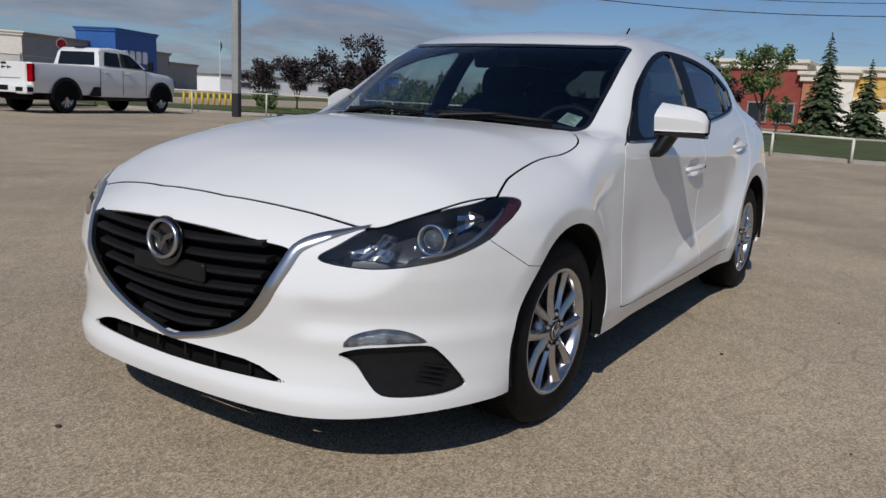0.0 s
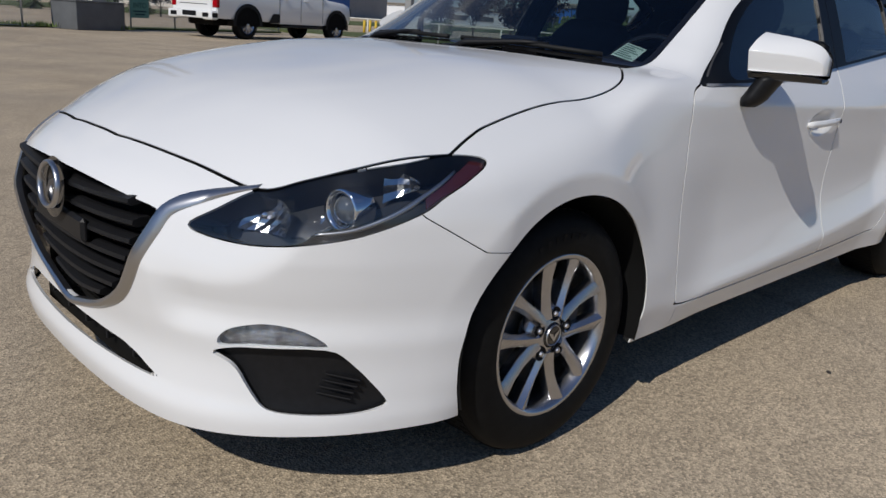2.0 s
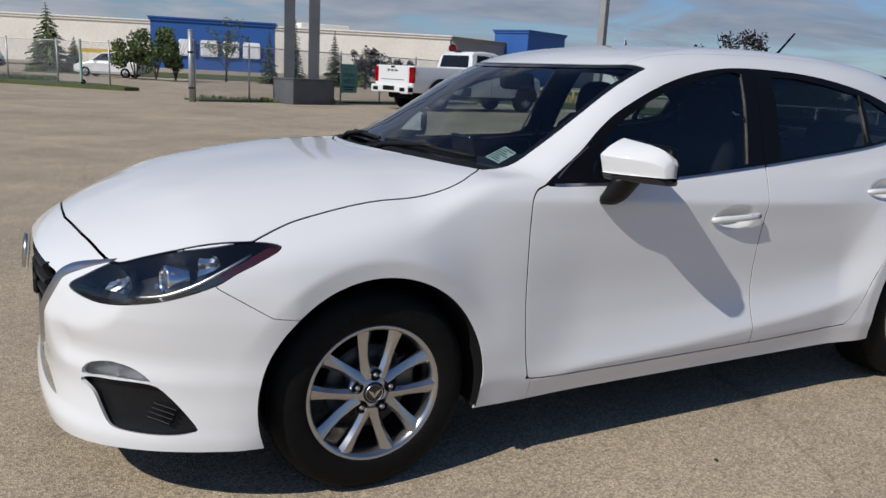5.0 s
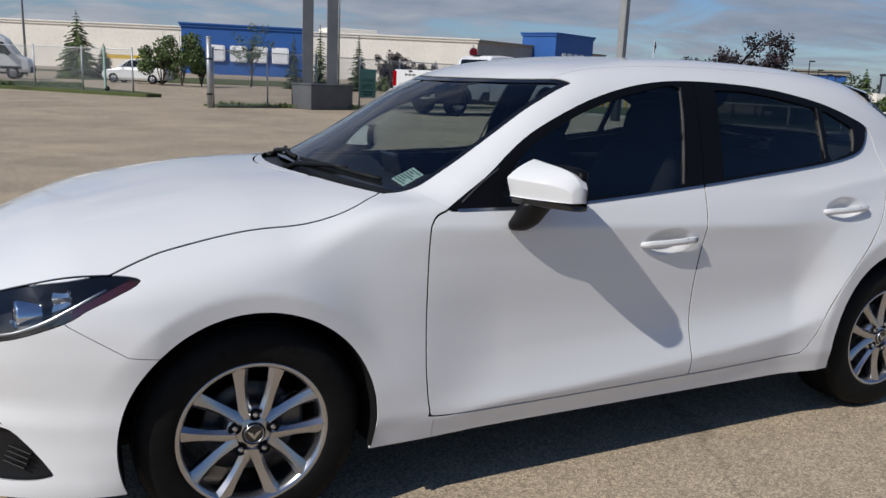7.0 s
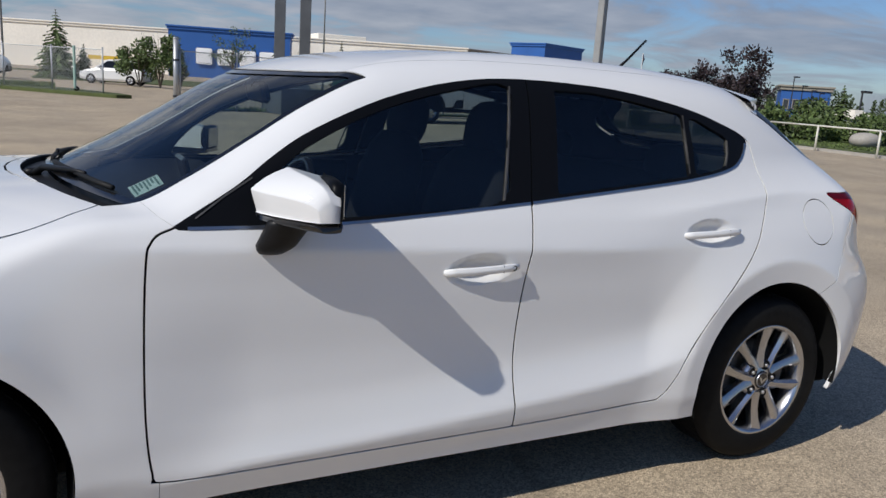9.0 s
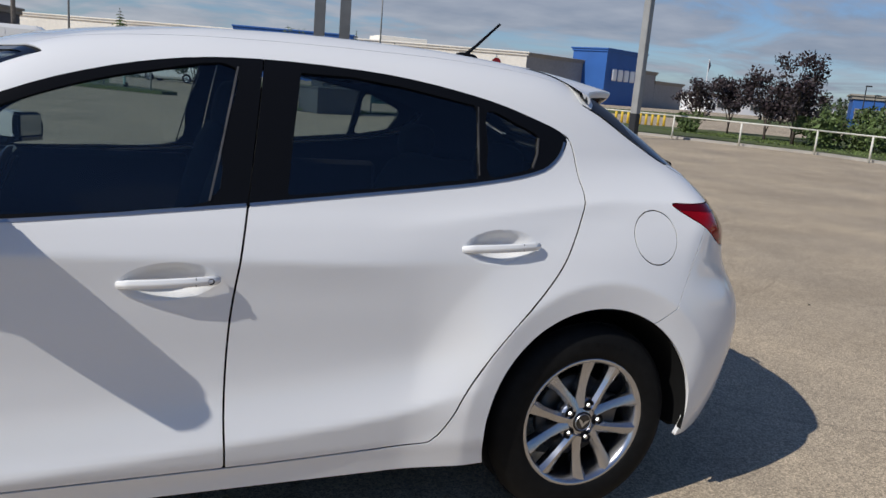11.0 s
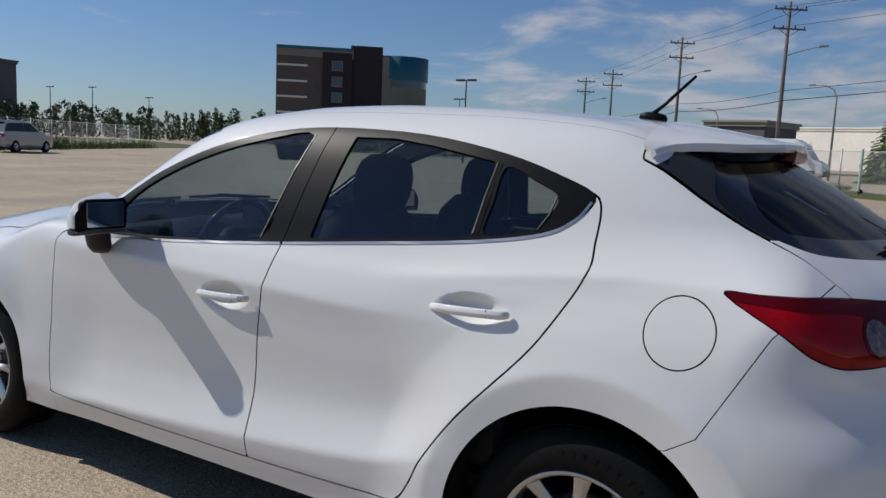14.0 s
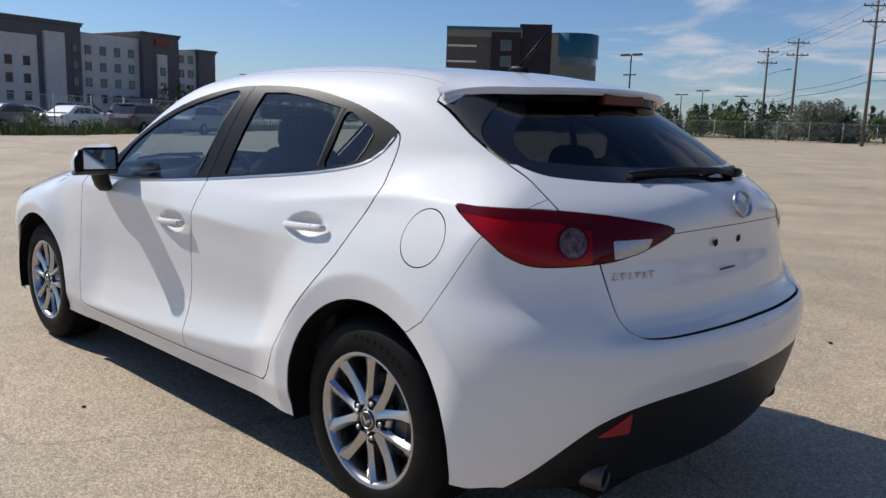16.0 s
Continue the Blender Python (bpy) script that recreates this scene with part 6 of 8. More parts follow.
# before the mall
conifer("spruce_tree", (41.5, 4.2), 5.3, 1.35, 11)
conifer("spruce_tree", (41.0, 2.2), 4.0, 1.15, 12)
conifer("spruce_tree", (44.5, 0.4), 3.2, 1.2, 13, M_NEEDLE_BLUE, "short blue-green spruce tree on grass")
leafy("leafy_tree", (37.5, 6.3), 4.2, 1.15, 14, leaf=0.085)
leafy("leafy_tree", (46.0, 10.6), 4.6, 1.1, 15, leaf=0.09)
leafy("leafy_tree", (31.0, 4.3), 1.9, 0.55, 16, leaf=0.06, count=900, label="small staked young tree on grass")
leafy("purple_tree", (40.5, 8.4), 2.7, 0.9, 17, M_PURPLE, "dark purple-leaved tree on grass", "purple trees", 0.08, 1400)
# beyond the rail
for i, (x, y, h, s) in enumerate(((26.4, 21.6, 3.7, 1.25), (27.6, 24.4, 2.9, 1.2), (29.2, 28.6, 2.8, 1.2), (31.3, 33.4, 2.8, 1.3), (31.8, 27.0, 2.5, 1.1))):
    leafy("purple_tree", (x, y), h, s, 20 + i, M_PURPLE, "dark purple-leaved tree behind the pipe rail", "purple trees", 0.075, 2600, 0.22, 8)
bush("bush", (25.6, 27.3), 1.1, 0.7, 30)
for i, (x, y, h, s) in enumerate(((27.2, 20.9, 1.6, 1.3), (28.6, 19.9, 1.4, 1.3), (30.2, 21.2, 2.1, 1.3), (30.4, 18.6, 1.3, 1.2), (32.5, 18.2, 1.6, 1.4))):
    bush("bush", (x, y), h, s, 31 + i, label="green hedge bush on grass", leaf=0.09, count=1800)
conifer("spruce_tree", (31.0, 20.4), 2.5, 0.9, 38, M_LEAF, "short bright green conifer on grass")
conifer("spruce_tree", (35.5, 17.6), 2.9, 1.1, 37, M_LEAF, "short bright green conifer on grass")
# before the store
conifer("spruce_tree", (0.65, 66), 5.2, 2.1, 40, M_LEAF, label="green conifer before the store", dense=0.55)
conifer("spruce_tree", (2.6, 68), 2.8, 1.2, 41, label="dark green conifer before the store")
for i, (x, y, h, s) in enumerate(((6.6, 52.0, 4.3, 1.7), (5.4, 52.5, 3.2, 1.4), (8.0, 53, 3.4, 1.3))):
    bush("bush", (x, y), h, s, 42 + i, label="large green bush beside the lane", leaf=0.10, count=2600)
leafy("birch_tree", (12.0, 56), 4.5, 1.4, 46, M_LEAF, "thin open birch before the store", "leafy trees", 0.07, 1300, 0.25, 9)
for i, (x, y, h, s) in enumerate(((14.9, 55, 3.9, 0.8), (17.2, 56, 4.8, 0.8), (19.6, 54, 4.1, 1.0), (23.4, 58, 3.0, 1.2))):
    conifer("spruce_tree", (x, y), h, s, 50 + i, M_LEAF if i % 2 else M_NEEDLE, label="narrow spruce before the store", dense=0.6)
for i, (x, y, h, s) in enumerate(((20.9, 51, 3.2, 1.0), (22.3, 52, 2.6, 1.0), (25.0, 53, 2.2, 1.0))):
    leafy("purple_tree", (x, y), h, s, 55 + i, M_PURPLE, "dark purple-leaved tree before the store", "purple trees", 0.085, 1700, 0.2)
# by the far fence
rnd_t = random.Random(60)
for i in range(26):
    a = math.radians(-38 + 31 * i / 25 + rnd_t.uniform(-0.5, 0.5))
    d = rnd_t.uniform(96, 116)
    x, y = 4 + d * math.sin(a), -2 + d * math.cos(a)
    if rnd_t.random() < 0.5:
        conifer("spruce_tree", (x, y), rnd_t.uniform(3.0, 4.8), rnd_t.uniform(1.0, 1.5), 61 + i, label="dark green spruce behind the far fence", dense=0.6)
    else:
        bush("bush", (x, y), rnd_t.uniform(2.4, 3.8), rnd_t.uniform(1.8, 2.6), 61 + i, label="tall green bush behind the far fence", leaf=0.13, count=2400)
for x, y, h in ((-26.8, 88, 5.2), (-24.6, 89, 4.4), (-29.5, 90, 3.4)):
    bush("silver_bush", (x, y), h, 2.6, int(h * 17), M_SILVER, "pale silver-leaved bush by the far fence", 0.12, 4200)


def woods(name, a0, a1, d0, d1, count, seed, tall):
    """A far belt of trees, too many to count."""
    rnd = random.Random(seed)
    v, t, n = [], [], 0
    for _ in range(count):
        a, d = math.radians(rnd.uniform(a0, a1)), rnd.uniform(d0, d1)
        x, y, h = 4 + d * math.sin(a), -2 + d * math.cos(a), tall * rnd.uniform(0.55, 1.1)
        pointed = rnd.random() < 0.6
        for k in range(170):
            f = rnd.random()
            z = h * (0.05 + 0.95 * f)
            r = h * (0.20 * (1 - f) + 0.01 if pointed else 0.28 * math.sqrt(max(0.02, 1 - (2 * f - 1) ** 2)))
            b = rnd.uniform(0, math.tau)
            c = Vector((x + r * math.cos(b) * rnd.random() ** 0.4, y + r * math.sin(b) * rnd.random() ** 0.4, z))
            s = h * 0.042
            p = [c + Vector((rnd.gauss(0, s), rnd.gauss(0, s), rnd.gauss(0, s))) for _ in range(3)]
            v += [q[:] for q in p]
            t.append((n, n + 1, n + 2))
            n += 3
    ob = mesh_part(name, (np.array(v), np.array(t)), M_NEEDLE, None, smooth_shade=False)
    tagged(ob, "dark green belt of far woods", "woods", kind="stuff")


woods("far_woods", -64, -24, 150, 200, 300, 70, 6.0)
woods("far_woods", -26, -8, 130, 170, 110, 71, 5.5)
woods("far_woods", 46, 74, 120, 170, 120, 72, 4.2)


# ---- fences, rails, poles ----
def chain_fence(name, a, b, height, spacing, mesh_step, label, z0=0.0, wire=0.0035, barbed=True):
    """A wire fence from a to b: posts, rails and a crossed wire mesh."""
    fence = thing(name, (a[0], a[1], z0), label, "fence", "wire fences")
    d = Vector((b[0] - a[0], b[1] - a[1], 0))
    length = d.length
    u = d.normalized()
    n = max(1, round(length / spacing))
    for k in range(n + 1):
        bm = bmesh.new()
        p = u * (length * k / n)
        tube(bm, [p, p + Vector((0, 0, height + 0.06))], 0.032, 8)
        blob(bm, (0.075, 0.075, 0.05), p + Vector((0, 0, height + 0.07)), seg=8, rings=6)
        part("post", bm, M_GALV, fence, smooth_shade=True)
    for z, r in ((height, 0.018), (0.06, 0.010)):
        bm = bmesh.new()
        tube(bm, [Vector((0, 0, z)), u * length + Vector((0, 0, z))], r, 6)
        part("rail", bm, M_GALV, fence)
    if barbed:
        bm = bmesh.new()
        tube(bm, [Vector((0, 0, height * 0.52)), u * length + Vector((0, 0, height * 0.52))], 0.005, 4)
        part("tension_wire", bm, M_GALV, fence)
    bm = bmesh.new()
    k = -height
    while k < length:
        for s in (0, 1):
            x0, x1 = (k, k + height) if s == 0 else (k + height, k)
            z_a, z_b = 0.06, height
            lo, hi = max(min(x0, x1), 0), min(max(x0, x1), length)
            if hi - lo < 0.05:
                continue
            fa = (lo - min(x0, x1)) / height
            fb = (hi - min(x0, x1)) / height
            za, zb = (z_a + (z_b - z_a) * fa, z_a + (z_b - z_a) * fb) if s == 0 else (z_b - (z_b - z_a) * fa, z_b - (z_b - z_a) * fb)
            tube(bm, [u * lo + Vector((0, 0, za)), u * hi + Vector((0, 0, zb))], wire, 3, cap=False)
        k += mesh_step
    ob = part("wire_mesh", bm, M_GALV, fence, "crossed galvanised wire mesh")
    ob["kind"] = "stuff"
    return fence


def gate_post(at, height=2.05, r=0.085):
    g = thing("gate_post", (*at, 0), "thick galvanised steel gate post at the lane", "post")
    bm = bmesh.new()
    tube(bm, [(0, 0, 0), (0, 0, height)], r, 14)
    part("shaft", bm, M_GALV, g, smooth_shade=True)
    bm = bmesh.new()
    blob(bm, (2.1 * r, 2.1 * r, 0.08), (0, 0, height))
    part("cap", bm, M_GALV, g, smooth_shade=True)
    for z in (0.45, 1.6):
        bm = bmesh.new()
        lathe(bm, [(r + 0.002, z - 0.03), (r + 0.02, z - 0.02), (r + 0.02, z + 0.02), (r + 0.002, z + 0.03)], 14, axis="z")
        part("hinge_band", bm, M_DARKSTEEL, g)
    return g


gate_post((3.91, 24.2), 2.28)
chain_fence("wire_fence", (4.05, 24.3), (18.0, 29.8), 1.90, 2.3, 0.11, "galvanised chain-link fence along the lot edge", wire=0.0048)
chain_fence("wire_fence", (-5.4, 40.6), (2.2, 33.2), 1.90, 2.6, 0.15, "galvanised chain-link fence on the grass island", wire=0.006)
chain_fence("wire_fence", (-34.5, 4.0), (-36.0, 12.0), 1.9, 2.7, 0.20, "galvanised chain-link fence before parked cars", wire=0.004)
chain_fence("wire_fence", (-36.0, 12.0), (-58.0, 44.0), 1.9, 2.9, 0.30, "galvanised chain-link fence before parked cars", wire=0.004)
chain_fence("wire_fence", (-58.0, 66.0), (-16.0, 84.0), 2.0, 3.0, 0.35, "galvanised chain-link fence at the far end of the lot", wire=0.006)

# gate leaf post wrapped in green at the island's tip
g = thing("marker_post", (1.15, 33.9, 0.14), "slim post wrapped in pale green with a small wheel", "post")
bm = bmesh.new()
tube(bm, [(0, 0, 0.1), (0, 0, 1.85)], 0.055, 10)
part("shaft", bm, material("pale_green_wrap", (0.35, 0.50, 0.42), 0.7, stain=(6, 0.15)), g)
bm = bmesh.new()
lathe(bm, [(0.02, -0.03), (0.10, -0.03), (0.10, 0.03), (0.02, 0.03)], 18, close=True)
bm.transform(pose(0.06, -0.02, 0.10))
part("wheel", bm, M_RUBBER, g)


def pipe_rail(points):
    """A pipe rail through (x, y, height) points on round posts."""
    o = Vector((points[0][0], points[0][1], 0))
    r = thing("pipe_rail", o, "cream painted steel pipe rail along the lot", "rail")
    for a, b in zip(points[:-1], points[1:]):
        va, vb = Vector((a[0], a[1], 0)) - o, Vector((b[0], b[1], 0)) - o
        n = max(1, round((vb - va).length / 2.7))
        bm = bmesh.new()
        tube(bm, [va + Vector((0, 0, a[2])), vb + Vector((0, 0, b[2]))], 0.028, 8)
        part("top_pipe", bm, M_PIPE, r, smooth_shade=True)
        for k in range(n):
            p = va.lerp(vb, k / n)
            bm = bmesh.new()
            tube(bm, [p, p + Vector((0, 0, a[2] + (b[2] - a[2]) * k / n))], 0.034, 8)
            part("post", bm, M_PIPE, r, smooth_shade=True)


pipe_rail([(17.5, -22.0, 0.6), (19.3, 0.3, 0.6), (19.95, 2.3, 0.62), (23.2, 13.0, 0.85), (23.6, 17.8, 0.85), (21.2, 22.6, 0.9), (18.4, 28.6, 0.9)])


def light_pole(at, height=9.0, side=0.30, label="tall square grey steel light pole on a footing"):
    p = thing("light_pole", (*at, 0), label, "pole")
    bm = bmesh.new()
    box(bm, (side, side, height), (0, 0, height / 2), (0, 0, 20), bevel=0.02)
    part("shaft", bm, M_POLE, p)
    bm = bmesh.new()
    box(bm, (side * 1.04, side * 1.04, 0.9), (0, 0, 0.45 + 0.002), (0, 0, 20), bevel=0.02)
    part("base_sleeve", bm, M_DARKSTEEL, p, "dark steel sleeve")
    bm = bmesh.new()
    tube(bm, [(side * 0.62, 0, 0), (side * 0.62, 0, height * 0.28)], 0.03, 6)
    part("conduit", bm, M_GALV, p)
    return p


light_pole((18.5, 21.4), 9.0, 0.27)

# twin-post sign with an enclosure round its foot
sign = thing("pylon_sign", (8.1, 25.6, 0), "tall twin-post pylon sign with a grey enclosure at its foot", "sign")
for dx in (-0.45, 0.45):
    bm = bmesh.new()
    box(bm, (0.38, 0.38, 9.0), (dx, -0.1 * dx, 4.5), (0, 0, -14), bevel=0.012)
    part("post", bm, material("pylon_grey", (0.12, 0.125, 0.13), 0.45, 0.3, stain=(1.5, 0.15)) if dx < 0 else bpy.data.materials["pylon_grey"], sign)
bm = bmesh.new()
box(bm, (2.0, 1.1, 0.86), (0.0, -0.35, 0.43), (0, 0, 24), bevel=0.015)
part("enclosure", bm, material("grey_enclosure", (0.10, 0.105, 0.11), 0.6, stain=(2, 0.15)), sign)
bm = bmesh.new()
box(bm, (2.06, 1.16, 0.05), (0.0, -0.35, 0.885), (0, 0, 24), bevel=0.01)
part("lid", bm, bpy.data.materials["grey_enclosure"], sign)

# cloth banner on the fence
ban = thing("banner", (10.35, 26.62, 0.42), "pale green cloth banner tied to the wire fence", "banner", turn=22)
bm = bmesh.new()
box(bm, (0.86, 0.02, 1.10), (0, 0, 0.55), bevel=0.004)
part("cloth", bm, material("banner_green", (0.16, 0.33, 0.25), 0.8, stain=(3, 0.15)), ban)
M_BANNERTEXT = material("banner_ink", (0.02, 0.06, 0.06), 0.8)
for word, z, size in (("SPRING", 0.62, 0.19), ("INTO", 0.34, 0.26)):
    cu = bpy.data.curves.new("word", "FONT")
    cu.body, cu.size, cu.align_x, cu.extrude = word, size, "CENTER", 0.002
    cu.materials.append(M_BANNERTEXT)
    ob = new("word", cu)
    ob.parent = ban
    ob.matrix_basis = pose(0, -0.0135, z, 90, 0, 0)
for k in range(2):
    bm = bmesh.new()
    box(bm, (0.60 - 0.15 * k, 0.006, 0.05), (0, -0.0125, 0.22 - 0.10 * k), bevel=0.001)
    part("text_bar", bm, M_BANNERTEXT, ban)


def utility_pole(at, height, arm=1.0, lamp=0, turn=0.0, arms=2):
    p = thing("utility_pole", (*at, 0), "tall weathered wooden utility pole with cross-arms", "pole", "utility poles", turn)
    bm = bmesh.new()
    tube(bm, [(0, 0, 0), (0, 0, height * 0.5), (0, 0, height)], [0.17, 0.14, 0.10], 10)
    part("shaft", bm, M_WOOD, p, smooth_shade=True)
    for k in range(arms):
        z = height - 0.55 - 1.35 * k
        bm = bmesh.new()
        box(bm, (2.4 * arm, 0.10, 0.12), (0, -0.14, z), bevel=0.01)
        part("cross_arm", bm, M_WOOD, p)
        for s in (-1, 1):
            bm = bmesh.new()
            tube(bm, [(0, -0.14, z - 0.55), (s * 0.7 * arm, -0.14, z - 0.05)], 0.022, 5)
            part("brace", bm, M_WOOD, p)
            for q in (0.45, 1.1):
                bm = bmesh.new()
                lathe(bm, [(0.02, 0.05), (0.06, 0.09), (0.045, 0.15), (0.055, 0.19), (0.02, 0.24)], 8, axis="z")
                bm.transform(pose(s * q * arm, -0.14, z))
                part("insulator", bm, M_DARKSTEEL, p)
    if lamp:
        z = height * 0.70
        bm = bmesh.new()
        tube(bm, [(0, 0, z), (0.9, -0.2, z + 0.35), (2.2, -0.4, z + 0.72)], 0.035, 6)
        part("lamp_arm", bm, M_GALV, p)
        bm = bmesh.new()
        blob(bm, (0.75, 0.26, 0.17), (2.5, -0.45, z + 0.76), (0, -8, -10), power=3)
        part("lamp_head", bm, M_POLE, p, smooth_shade=True)
    return p


POLES = [(-5.9, 58.5), (-17.4, 73.5), (-30.3, 91.0), (-36.5, 98.0)]
for (x, y), h, lamp in zip(POLES, (12.6, 12.6, 11.6, 11.4), (1, 1, 0, 1)):
    utility_pole((x, y), h, 1.0, lamp, 35)


def cable(points, sag, r=0.02):
    pts = []
    for a, b in zip(points[:-1], points[1:]):
        a, b = Vector(a), Vector(b)
        for k in range(10):
            f = k / 10
            p = a.lerp(b, f)
            p.z -= sag * 4 * f * (1 - f)
            pts.append(p)
    pts.append(Vector(points[-1]))
    bm = bmesh.new()
    tube(bm, pts, r, 4)
    return tagged(part("power_cable", bm, M_WIRE), "thin dark overhead power cable", "cable", "power cables")


for dx, z0, z1, z2, r in ((-1.0, 12.2, 14.0, 14.0, 0.014), (1.0, 12.2, 14.0, 14.0, 0.014), (-1.0, 10.8, 13.0, 13.0, 0.014), (0.1, 6.4, 9.6, 8.95, 0.020), (0.1, 5.7, 8.9, 8.1, 0.028)):
    cable([(-36.5 + dx, 98, z0 - 1), (-30.3 + dx, 91, z0 - 0.6), (-17.4 + dx, 73.5, z0), (-5.9 + dx, 58.5, z0), (27.7 + dx, 47, z1), (48.3 + dx, 19.6, z2), (60 + dx, 3.9, z2), (72, -14, z2)], 0.25, r)


def street_lamp(at, height, turn, label="tall curved grey street lamp"):
    s = thing("street_lamp", (*at, 0), label, "street lamp", "street lamps", turn)
    bm = bmesh.new()
    tube(bm, [(0, 0, 0), (0, 0, height * 0.75), (0, 0, height * 0.87), (-0.25, 0, height * 0.96), (-0.8, 0, height), (-1.6, 0, height * 1.01)], [0.10, 0.075, 0.07, 0.06, 0.05, 0.04], 8)
    part("mast", bm, M_POLE, s, smooth_shade=True)
    bm = bmesh.new()
    blob(bm, (0.6, 0.24, 0.14), (-1.85, 0, height * 1.01), power=3)
    part("lamp_head", bm, M_POLE, s, smooth_shade=True)


street_lamp((-3.0, 66), 7.4, 0)
street_lamp((24.2, 73), 10.2, 0)
street_lamp((-14.5, 78), 6.2, 0)


def lot_lamp(at, height, heads=2):
    s = thing("lot_lamp", (*at, 0), "dark square-headed parking lot lamp", "street lamp", "lot lamps")
    bm = bmesh.new()
    tube(bm, [(0, 0, 0), (0, 0, height)], [0.09, 0.06], 6)
    part("mast", bm, M_DARKSTEEL, s)
    for q in ((-0.55, 0.55) if heads == 2 else (0.4,)):
        bm = bmesh.new()
        box(bm, (0.8, 0.35, 0.16), (q, 0, height), bevel=0.03)
        part("lamp_head", bm, M_DARKSTEEL, s)


for a, d, h in ((-30.9, 66, 6.9), (-31.0, 110, 8.0), (-27.4, 120, 5.9), (-26.0, 118, 6.4), (-56.0, 150, 8.8), (-58.5, 150, 8.4), (-52.5, 150, 7.6), (-23.5, 125, 6.0)):
    lot_lamp((4 + d * math.sin(math.radians(a)), -2 + d * math.cos(math.radians(a))), h)
for a, d, h in ((49.7, 110, 5.4), (50.3, 112, 4.4), (50.9, 118, 4.0), (51.4, 124, 3.8), (53.7, 60, 2.8)):
    lot_lamp((0.8 + d * math.sin(math.radians(a)), -2.8 + d * math.cos(math.radians(a))), h, 1)

# red stop sign beyond the fence
stop = thing("stop_sign", (17.0, 30.5, 0), "red octagonal road sign on a steel post", "sign", turn=-14)
bm = bmesh.new()
tube(bm, [(0, 0.04, 0), (0, 0.04, 2.9)], 0.03, 8)
part("post", bm, M_GALV, stop)
for nm, r, y, mt in (("white_edge", 0.23, 0.0, "white_enamel"), ("red_face", 0.205, -0.008, "red_enamel")):
    bm = bmesh.new()
    f = bm.faces.new([bm.verts.new((r * math.cos(math.radians(22.5 + 45 * k)), y, 2.56 + r * math.sin(math.radians(22.5 + 45 * k)))) for k in range(8)])
    bmesh.ops.solidify(bm, geom=[f], thickness=0.006)
    part(nm, bm, material(mt, (0.75, 0.75, 0.74) if r > 0.22 else (0.35, 0.02, 0.03), 0.45), stop)
# flag pole, yellow guard posts
fl = thing("flag_pole", (130, 152, 0), "white flag pole with a furled dark flag", "flag pole")
bm = bmesh.new()
tube(bm, [(0, 0, 0), (0, 0, 12.5)], [0.14, 0.08], 8)
part("mast", bm, material("white_metal", (0.7, 0.7, 0.7), 0.5), fl)
bm = bmesh.new()
tube(bm, [(0.1, 0, 12.2), (0.3, 0, 11.0), (0.2, 0, 9.6)], [0.12, 0.35, 0.1], 6)
part("flag", bm, material("dark_cloth", (0.03, 0.03, 0.06), 0.9), fl)
M_YELLOW = material("yellow_paint", (0.60, 0.40, 0.03), 0.6, stain=(4, 0.1))
post = None
for k in range(9):
    at = pose(27.2 + 0.33 * k, 35.5 - 0.12 * k, 0)
    if post is None:
        post = thing("guard_post", (27.2, 35.5, 0), "short yellow steel guard post", "post", "yellow guard posts")
        bm = bmesh.new()
        tube(bm, [(0, 0, 0), (0, 0, 0.72)], 0.075, 8)
        part("shaft", bm, M_YELLOW, post, smooth_shade=True)
        bm = bmesh.new()
        blob(bm, (0.15, 0.15, 0.1), (0, 0, 0.72), seg=8, rings=6)
        part("cap", bm, M_YELLOW, post, smooth_shade=True)
    else:
        copy_thing(post, at)

# ---- buildings ----
M_STUCCO = material("cream_wall", (0.80, 0.75, 0.66), 0.9, grain=(2, 0.05), stain=(0.15, 0.06))
# grey that includes the shade on front walls facing away from the sun
M_SHADEWALL = material("shaded_grey_wall", (0.30, 0.29, 0.28), 0.9, grain=(2, 0.06), stain=(0.15, 0.08))
M_BLUE = material("blue_cladding", (0.020, 0.10, 0.34), 0.6, stain=(0.3, 0.06))
M_TRIM = material("taupe_trim", (0.28, 0.25, 0.21), 0.8, stain=(0.4, 0.08))
M_WHITESIGN = material("white_sign", (0.85, 0.85, 0.85), 0.5)
M_PANEGLASS = material("dark_window_glass", (0.03, 0.035, 0.045), 0.08, coat=1.0)
M_RED = bpy.data.materials["red_lens"]
M_BRICKRED = material("red_stucco", (0.26, 0.055, 0.04), 0.85, grain=(3, 0.08), stain=(0.3, 0.1))
M_OCHRE = material("yellow_stucco", (0.62, 0.40, 0.11), 0.85, grain=(3, 0.06), stain=(0.3, 0.08))
M_SALMON = material("salmon_stucco", (0.45, 0.19, 0.11), 0.85, grain=(3, 0.06), stain=(0.3, 0.08))
M_BROWN = material("brown_cladding", (0.13, 0.098, 0.08), 0.85, grain=(1, 0.08), stain=(0.2, 0.1))
M_BROWNDARK = material("dark_brown_cladding", (0.035, 0.022, 0.024), 0.8, grain=(1, 0.08))
M_TAN = material("tan_cladding", (0.26, 0.215, 0.165), 0.85, grain=(1, 0.06), stain=(0.2, 0.08))
M_TEAL = material("teal_cladding", (0.02, 0.12, 0.16), 0.5, stain=(0.3, 0.08))
M_HOTELPALE = material("pale_hotel_wall", (0.58, 0.55, 0.52), 0.9, grain=(1, 0.05), stain=(0.2, 0.06))
M_HOTELDARK = material("charcoal_hotel_wall", (0.125, 0.115, 0.12), 0.9, grain=(1, 0.06), stain=(0.2, 0.06))


